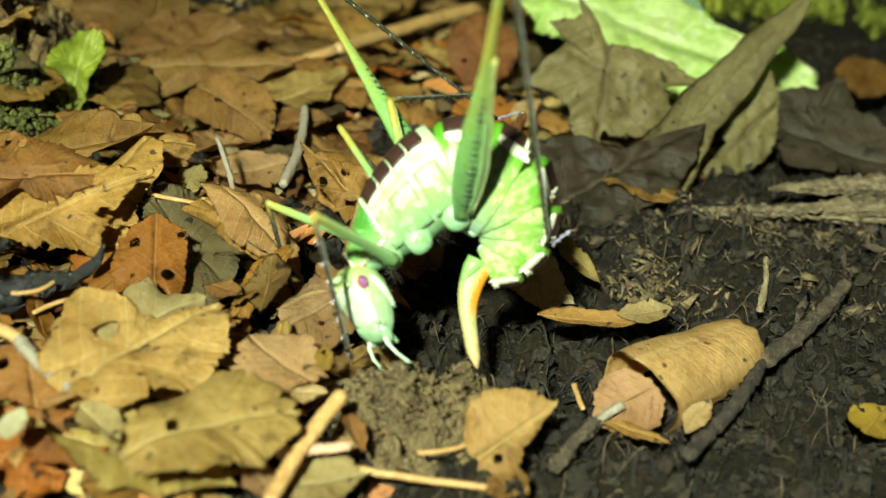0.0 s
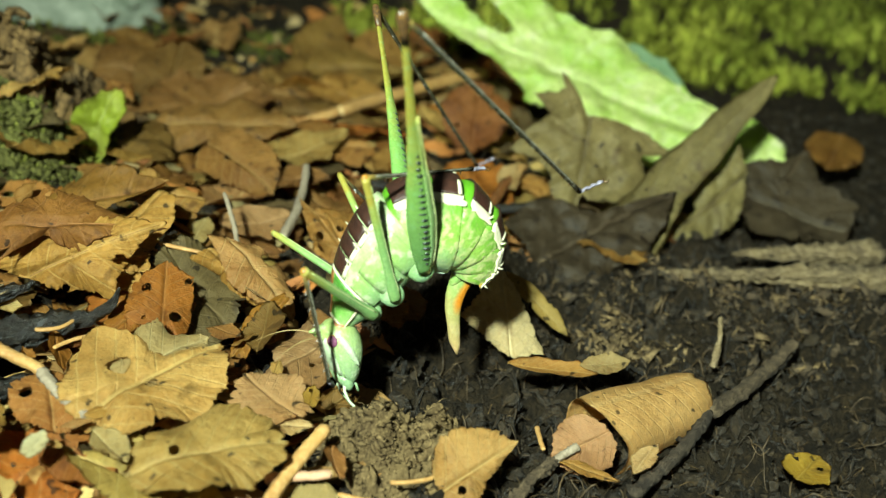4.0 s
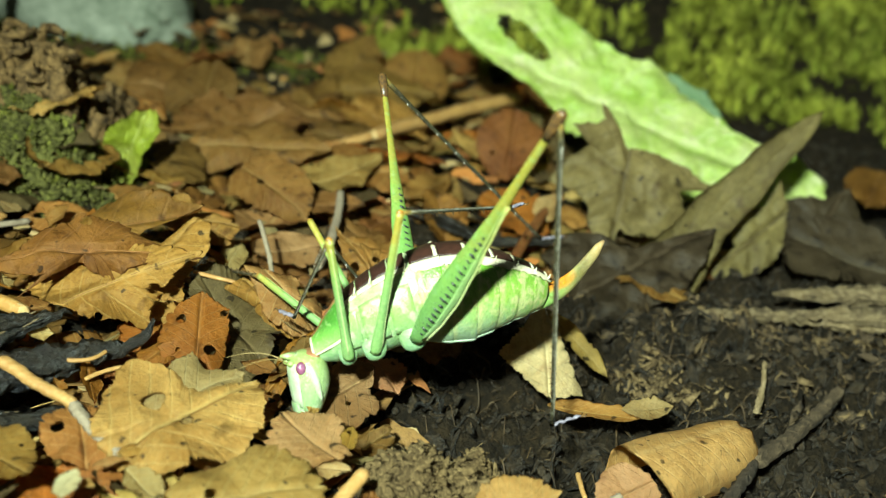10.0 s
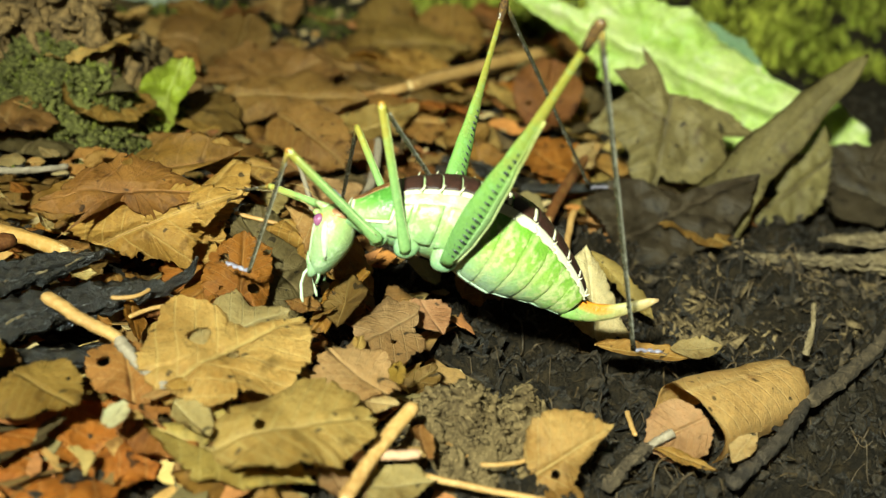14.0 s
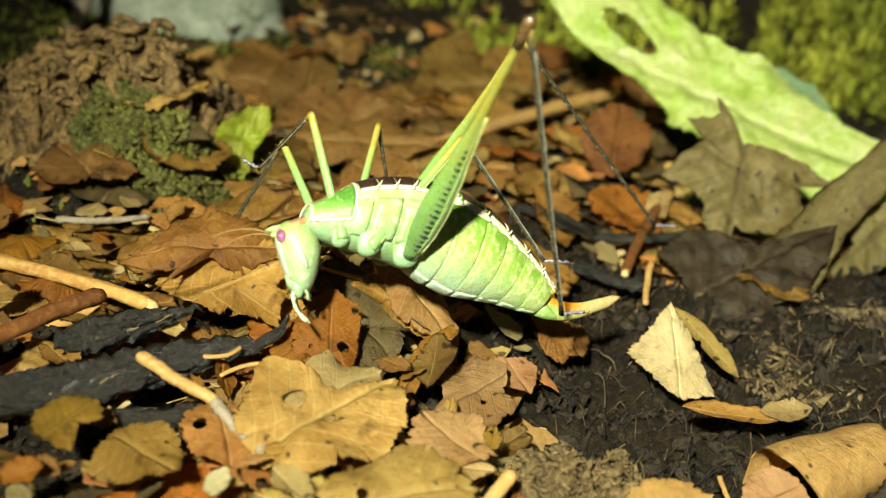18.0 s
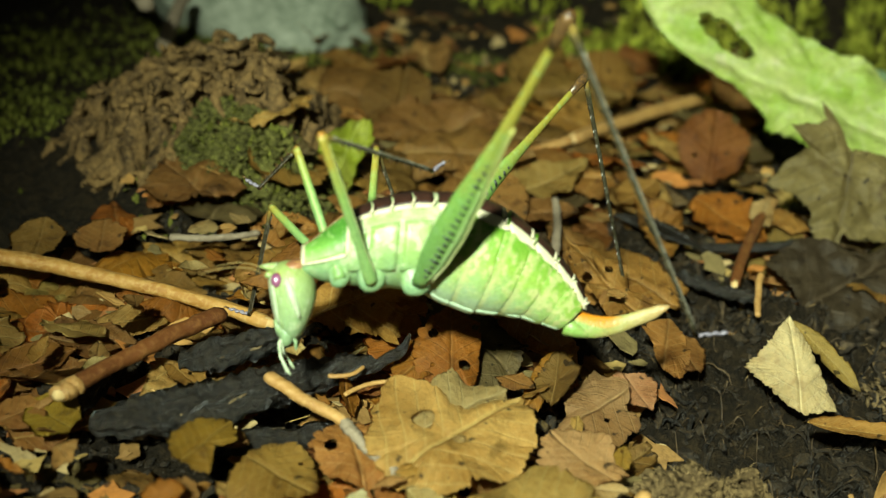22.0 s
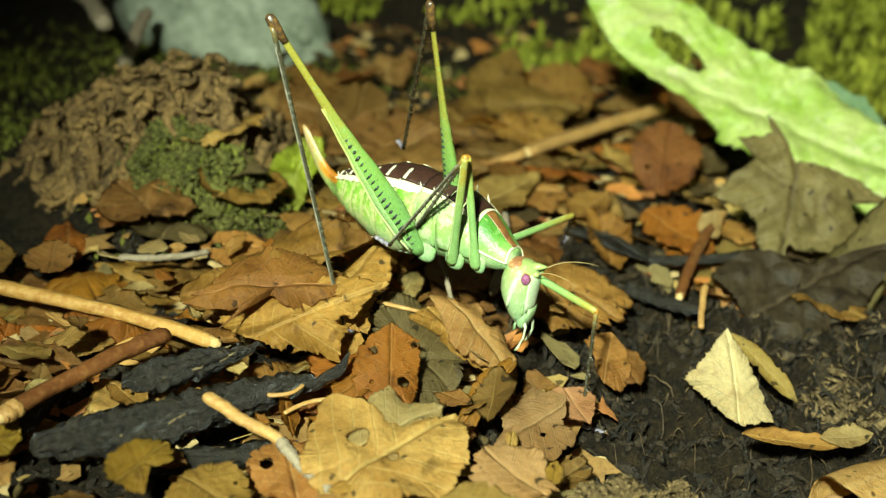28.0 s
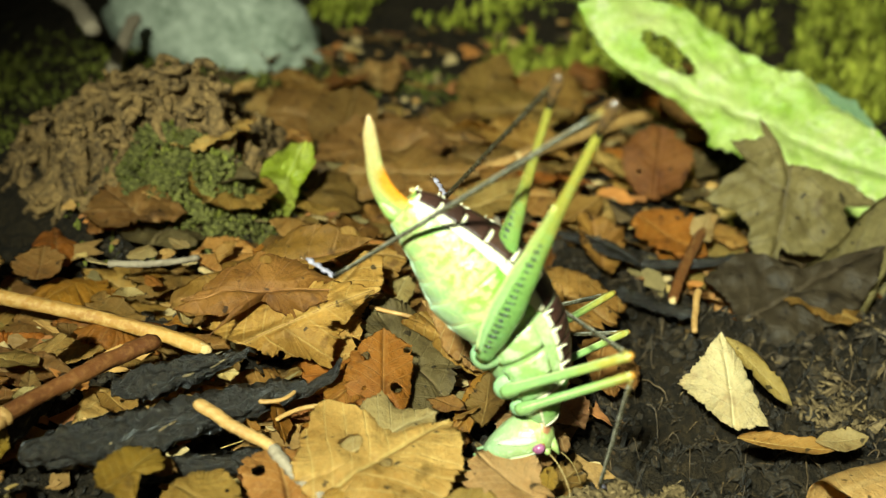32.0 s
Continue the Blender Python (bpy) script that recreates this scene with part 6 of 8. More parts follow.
for sy in (1, -1):
    # side plates with creases between them, and the hip joints hanging below
    for x0, x1 in ((-0.8, 1.5), (1.9, 4.2), (4.5, 5.8)):
        xs = [x0 + (x1 - x0) * i / 5 for i in range(6)]
        part("side_plate", saddle(xs, 28 if sy > 0 else 152, -34 if sy > 0 else 214, 0.10, 0.16, 0, 10), "thorax", cricket)
    for x, z0, r, y in ((0.1, 0.1, 1.35, 2.65), (3.75, 0.15, 1.2, 2.4), (6.3, 0.25, 0.95, 1.85)):
        bm = hull([(-3.0, sy * (y + 0.1), x - 0.1, r * 0.12, r * 0.6), (-2.2, sy * (y + 0.05), x - 0.05, r * 0.32, r * 0.9), (-1.3, sy * y, x, r * 0.5, r), (-0.6, sy * y, x, r * 0.55, r * 0.92), (-0.1, sy * (y - 0.05), x + 0.05, r * 0.46, r * 0.7), (0.2, sy * (y - 0.15), x + 0.1, r * 0.25, r * 0.36)], 16)
        for v in bm.verts:
            v.co = Vector((v.co.z, v.co.y, -v.co.x + z0 * S))
        bmesh.ops.recalc_face_normals(bm, faces=bm.faces[:])
        part("hip_joint", bm, "thorax", cricket)

# head: hangs from the neck
FACE = [(0.95, 1.2, 2.1, 0.5), (0.55, 0.3, 2.85, 1.15), (0.1, -0.15, 3.1, 1.5), (-0.6, -0.4, 3.25, 1.72), (-1.5, -0.5, 3.35, 1.82), (-2.4, -0.35, 3.38, 1.8), (-3.2, 0.0, 3.4, 1.68), (-4.0, 0.45, 3.38, 1.48), (-4.7, 0.95, 3.3, 1.25), (-5.3, 1.5, 3.1, 0.9), (-5.6, 1.9, 2.7, 0.5)]


def upright(secs, sides=24, seed=0):
    """A body through level slices (z, x behind, x before, half width)."""
    bm = hull([(-z, 0, (x0 + x1) / 2, w, (x1 - x0) / 2) for z, x0, x1, w in secs], sides, seed)
    for v in bm.verts:
        v.co = Vector((v.co.z, v.co.y, -v.co.x))
    bmesh.ops.recalc_face_normals(bm, faces=bm.faces[:])
    return bm


def shell_front():
    """The pale plate on the front of the face."""
    bm = bmesh.new()
    rows = []
    for z, x0, x1, w in FACE[2:8]:
        xm, d = (x0 + x1) / 2, (x1 - x0) / 2
        rows.append([bm.verts.new(Vector((xm + (d + 0.06) * math.cos(a), (w + 0.06) * math.sin(a), z)) * S) for a in [radians(-46 + 92 * k / 10) for k in range(11)]])
    for r0, r1 in zip(rows, rows[1:]):
        for k in range(10):
            bm.faces.new((r0[k], r0[k + 1], r1[k + 1], r1[k]))
    bmesh.ops.recalc_face_normals(bm, faces=bm.faces[:])
    bmesh.ops.solidify(bm, geom=bm.faces[:], thickness=0.05 * S)
    return bm


head = part("head", upright(FACE), "face", cricket)
part("crown", ball(1.0, (1.0, 0, 0.32), (1.45, 1.25, 0.62)), "crown", head, "brown patch on the crown")
part("brow_cone", rod([(2.3, 0, 0.5), (3.0, 0, 0.75), (3.7, 0, 0.95)], [0.5, 0.36, 0.1], 10), "face", head, "pointed cone between the antennae")
part("face_plate", shell_front(), "cheek_pale", head, "cream-white front of the face")
part("lip_shield", upright([(-3.6, 3.0, 3.55, 0.9), (-4.3, 2.9, 3.62, 0.95), (-4.9, 2.8, 3.55, 0.8), (-5.5, 2.7, 3.3, 0.5)], 14), "face", head)
for sy in (1, -1):
    part("eye_ring", ball(0.60, (2.30, sy * 1.30, -0.38), (0.95, 0.5, 1.1)), "knee_pale", head, "orange-yellow ring round the eye")
    part("eye", ball(0.55, (2.35, sy * 1.38, -0.35), (0.9, 0.62, 1.1)), "eye", head, "purple-pink shining eye")
    part("cheek_stripe", rod([(1.55 - 0.05 * i, sy * (1.52 + 0.09 * math.sin(i * 0.45)), -0.3 - 0.5 * i) for i in range(8)], [0.18, 0.34, 0.42, 0.42, 0.36, 0.3, 0.22, 0.1], 10), "cheek_pale", head, "pale yellow cheek stripe")
    part("cheek_seam", rod([(2.45 + 0.06 * i, sy * (1.52 - 0.06 * i), -1.0 - 0.55 * i) for i in range(7)], [0.07] * 7, 6), "collar", head)
    part("antenna_base", ball(0.36, (3.0, sy * 0.62, 0.15), (1.1, 0.9, 0.9), 2), "face", head)
    pts = [(3.2 + 0.24 * i + 0.01 * i * i, sy * (0.65 + 0.16 * i), 0.2 + 0.26 * i - 0.012 * i * i) for i in range(14)]
    part("antenna", rod(pts, [0.06 - 0.003 * i for i in range(14)], 6), "feeler", head, "thin straw-brown antenna")
    part("jaw_palp", rod([(2.9, sy * 0.6, -4.9), (3.4, sy * 0.85, -5.6), (3.5, sy * 1.05, -6.6), (3.2, sy * 1.2, -7.8), (3.0, sy * 1.2, -8.2)], [0.2, 0.16, 0.13, 0.16, 0.1], 8), "cheek_pale", head, "pale jointed palp")
    part("lip_palp", rod([(2.2, sy * 0.45, -5.2), (2.1, sy * 0.6, -5.8), (2.2, sy * 0.65, -6.4)], [0.18, 0.14, 0.14], 8), "face", head)
    part("mandible", upright([(-4.0, 2.2, 3.2, 0.3), (-4.8, 2.1, 3.3, 0.4), (-5.5, 2.3, 3.2, 0.36), (-5.9, 2.6, 3.1, 0.15)], 10), "face", head)
    for v in head.children[-1].data.vertices:
        v.co.y += sy * 0.72 * S

for ob in [head, *head.children]:
    for v in ob.data.vertices:
        v.co.y *= 1.25

# abdomen: six rings that move on one another
WIDE = [3.5, 3.9, 3.85, 3.3, 2.7, 2.1, 1.4]
TALL = [4.3, 4.75, 4.65, 3.9, 3.15, 2.5, 1.75]
DROP = [0.0, -0.2, -0.35, -0.35, -0.3, -0.25, -0.2]
rings = []
for i, n in enumerate(RING):
    def cut(x, k):
        u = -x / n
        lerp = [q[i] + (q[i + 1] - q[i]) * min(1.05, max(-0.3, u)) for q in (DROP, WIDE, TALL)]
        return x, 0, lerp[0], lerp[1] * k, lerp[2] * k
    secs = [cut(0.8, 0.9), cut(0.3, 0.975), cut(0.0, 0.985), cut(-0.3 * n, 1.0), cut(-0.6 * n, 1.01), cut(-0.9 * n, 1.012), cut(-1.0 * n, 1.0), cut(-1.0 * n - 0.1, 0.975)]
    ring = part("abdomen_ring", hull(secs, 30, i), "belly", cricket)
    top = secs[1:8]
    part("back_plate", shell(top, 52, 128, 0.16, 0.14), "plate", ring, "dark brown back plate")
    for q in (44, 129):
        bm = shell(top, q - 3 if q < 90 else q, q + 8 if q < 90 else q + 11, 0.22, 0.2, 5)
        for v in bm.verts:
            x, y, z = v.co / S
            low = abs(math.degrees(math.atan2(abs(y) / WIDE[i], (z - DROP[i]) / TALL[i]))) > 46
            v.co.x += (-0.35 * S if low else 0.0)
            v.co.z -= 0.25 * S * abs(math.sin(x / n * math.pi * 2)) if low else 0.0
        part("plate_edge", bm, "edging", ring, "cream-white scalloped edge")
    for a0, a1 in ((54, 76), (104, 126)):
        part("plate_margin", shell([cut(-0.84 * n, 1.011), cut(-0.9 * n, 1.012), cut(-0.98 * n, 1.008)], a0, a1, 0.24, 0.12, 5), "edging", ring, "cream tooth on the hind margin of a plate")
    part("belly_pad", shell(secs[2:7], 244, 296, 0.02, 0.08, 8), "pad", ring, "whitish belly plate")
    for sy in (1, -1):
        an = radians(90 - sy * 43)
        x, _, z, a, b = secs[5]
        p = Vector((x, a * math.cos(an), z + b * math.sin(an)))
        part("spike", rod([p, p + Vector((-0.2, 0.1 * sy, 0.24)), p + Vector((-0.26, 0.13 * sy, 0.58))], [0.17, 0.1, 0.02], 6), "edging", ring, "white pointed tooth of the edge")
    rings.append(ring)
tail = []
for k in range(19):
    s = k / 18
    tail.append((-8.3 * s + 0.5, 0, -0.5 - 0.3 * math.sin(math.pi * min(1, s * 1.4)) + 3.05 * s ** 2.1, 0.55 * (1 - 0.55 * s), (1.3 - 0.72 * s ** 0.7) if s < 0.9 else 0.56 * (1.02 - s) / 0.12 + 0.06))
ovi = part("ovipositor", hull(tail, 16), "sabre", cricket, "yellow-green sabre-shaped ovipositor with an orange base")
part("lower_plate", hull([(0.7, 0, -0.9, 0.9, 0.9), (-0.3, 0, -1.1, 0.8, 0.75), (-1.2, 0, -1.25, 0.5, 0.45), (-1.9, 0, -1.3, 0.15, 0.15)], 14), "sabre", ovi)
for sy in (1, -1):
    part("cercus", rod([(0.8, sy * 0.8, 0.4), (0.1, sy * 1.1, 0.8), (-0.6, sy * 1.0, 1.2)], [0.3, 0.25, 0.06], 8), "sabre", ovi)


def thigh_r(s):
    """Half height of the hind thigh at the share s of its length: swollen, then thin to the knee."""
    pts = [(0, 0.62), (0.05, 0.85), (0.14, 1.18), (0.24, 1.30), (0.36, 1.10), (0.5, 0.76), (0.62, 0.5), (0.78, 0.36), (1, 0.31)]
    for (s0, r0), (s1, r1) in zip(pts, pts[1:]):
        if s <= s1:
            u = (s - s0) / (s1 - s0)
            return r0 + (r1 - r0) * u * u * (3 - 2 * u)
    return pts[-1][1]


spine_bm = bmesh.new()
sv = [spine_bm.verts.new(Vector(p) * S) for p in ((0, -0.09, 0), (0.2, -0.05, 0), (0.1, 0.07, 0), (0.34, 0.02, 0.42))]
for f in ((0, 1, 3), (1, 2, 3), (2, 0, 3), (0, 2, 1)):
    spine_bm.faces.new([sv[k] for k in f])
SPINE = bpy.data.meshes.new("spine")
spine_bm.to_mesh(SPINE)
spine_bm.free()
SPINE.materials.append(MATS["knee"])


def leg_parts(kind, side):
    l1, l2 = REACH[kind]
    n = 32
    names = {"H": "hind", "M": "middle", "F": "front"}[kind]
    if kind == "H":
        flat = 0.6
        secs = [(l1 * i / n, 0, 0, thigh_r(i / n) * flat, thigh_r(i / n)) for i in range(n + 1)]
        femur = part("hind_femur", hull(secs, 18), "thigh", cricket, "glossy green hind thigh with a row of black strokes")
        low = secs[1:-11]
        part("flange", shell(low, 26 if side > 0 else 154, 88 if side > 0 else 92, 0.03, 0.06, 8), "flange", femur, "pale green lower flange")
        part("keel", rod([(x, side * 0.12, b + 0.02) for x, _, _, a, b in low], [0.17 - 0.0025 * i for i in range(len(low))], 8), "keel", femur, "cream-green lower keel")
        rng = random.Random(4)
        for k in range(19):
            s = 0.06 + 0.46 * k / 18
            r = thigh_r(s)
            z = 0.10 * r + rng.uniform(-0.05, 0.05)
            rows = [(z, 0.66 * r * rng.uniform(0.45, 1.15), 0.17 * rng.uniform(0.6, 1.1))]
            if rng.random() < 0.7:
                rows.append((z + 0.36 * r, 0.12 * r, 0.07))
            if rng.random() < 0.6:
                rows.append((z - 0.45 * r, 0.1 * r, 0.06))
            for dz, ln, th in rows:
                x = s * l1
                pts = []
                for q in (-0.5, 0, 0.5):
                    zz = dz + q * ln
                    pts.append((x - 0.35 * q * ln, flat * math.sqrt(max(0.04, r * r - zz * zz)) - 0.03, zz))
                for face in (side, -side):
                    part("stripe", rod([(px, face * py, pz) for px, py, pz in pts], [th * 0.6, th, th * 0.5], 6), "stripe", femur)
        part("knee", hull([(l1 * 0.91, 0, 0, 0.3, 0.36), (l1 * 0.95, 0, 0, 0.36, 0.44), (l1 * 0.985, 0, 0, 0.42, 0.55), (l1 * 1.008, 0, 0, 0.36, 0.46), (l1 * 1.018, 0, 0, 0.15, 0.2)], 12), "knee", femur, "dark brown knee")
    else:
        secs = []
        for i in range(n + 1):
            s = i / n
            r = 0.45 - 0.08 * s + 0.16 * math.exp(-((s - 0.06) / 0.10) ** 2)
            secs.append((l1 * s, 0, 0, r * 0.85, r))
        femur = part(names + "_femur", hull(secs, 14), "limb", cricket)
        part("ridge", rod([(x, side * a * 0.75, b * 0.55) for x, _, _, a, b in secs[2:-2]], [0.07] * (n - 3), 6), "keel", femur)
        part("knee", hull([(l1 * 0.95, 0, 0, 0.28, 0.32), (l1 * 0.98, 0, 0, 0.30, 0.35), (l1 * 1.01, 0, 0, 0.26, 0.31), (l1 * 1.02, 0, 0, 0.1, 0.12)], 12), "knee_pale", femur, "orange-yellow knee")
    rr = {"H": 0.23, "M": 0.19, "F": 0.19}[kind]
    tibia = part(names + "_tibia", rod([(l2 * i / 24, 0, 0) for i in range(25)], [rr * (1.35 if i == 0 else 1.15 if i < 3 else 1.2 if i == 24 else 1.06 - 0.008 * i) for i in range(25)], 10), "shank", cricket)
    # the shin's shine, put into colour as a thin pale rod
    part("pale_line", rod([(l2 * (0.08 + 0.9 * i / 20), side * rr * 0.72, -rr * 0.62) for i in range(21)], [0.07 if i % 3 else 0.1 for i in range(21)], 6), "glint", tibia, "painted highlight along the shin")
    count = 15 if kind == "H" else 6
    for k in range(count):
        for sy in (1, -1):
            sp = new("spine", SPINE)
            sp.parent = tibia
            sp.location = Vector((l2 * (0.12 + 0.85 * (k + 0.25 * sy) / count), sy * rr * 0.6, rr * 0.7)) * S
            sp.scale = (1, sy, 1) if kind != "H" else (0.8, 0.8 * sy, 0.7)
    tl = {"H": 3.2, "M": 2.5, "F": 2.5}[kind]
    tarsus = part(names + "_tarsus", rod([(tl * i / 16, 0, 0.06 * math.sin(i * 1.2)) for i in range(17)], [0.3 if i % 4 in (1, 2) else 0.19 for i in range(17)], 10, 0.6), "sole", cricket, "grey-violet foot pads")
    for sy in (1, -1):
        part("claw", rod([(tl, sy * 0.1, 0), (tl + 0.35, sy * 0.3, 0.1), (tl + 0.55, sy * 0.35, -0.15)], [0.1, 0.08, 0.02], 6), "knee", tarsus)
    return femur, tibia, tarsus


LEG_SETS = {n: leg_parts(n[0], 1 if n[1] == "L" else -1) for n in LEGS}

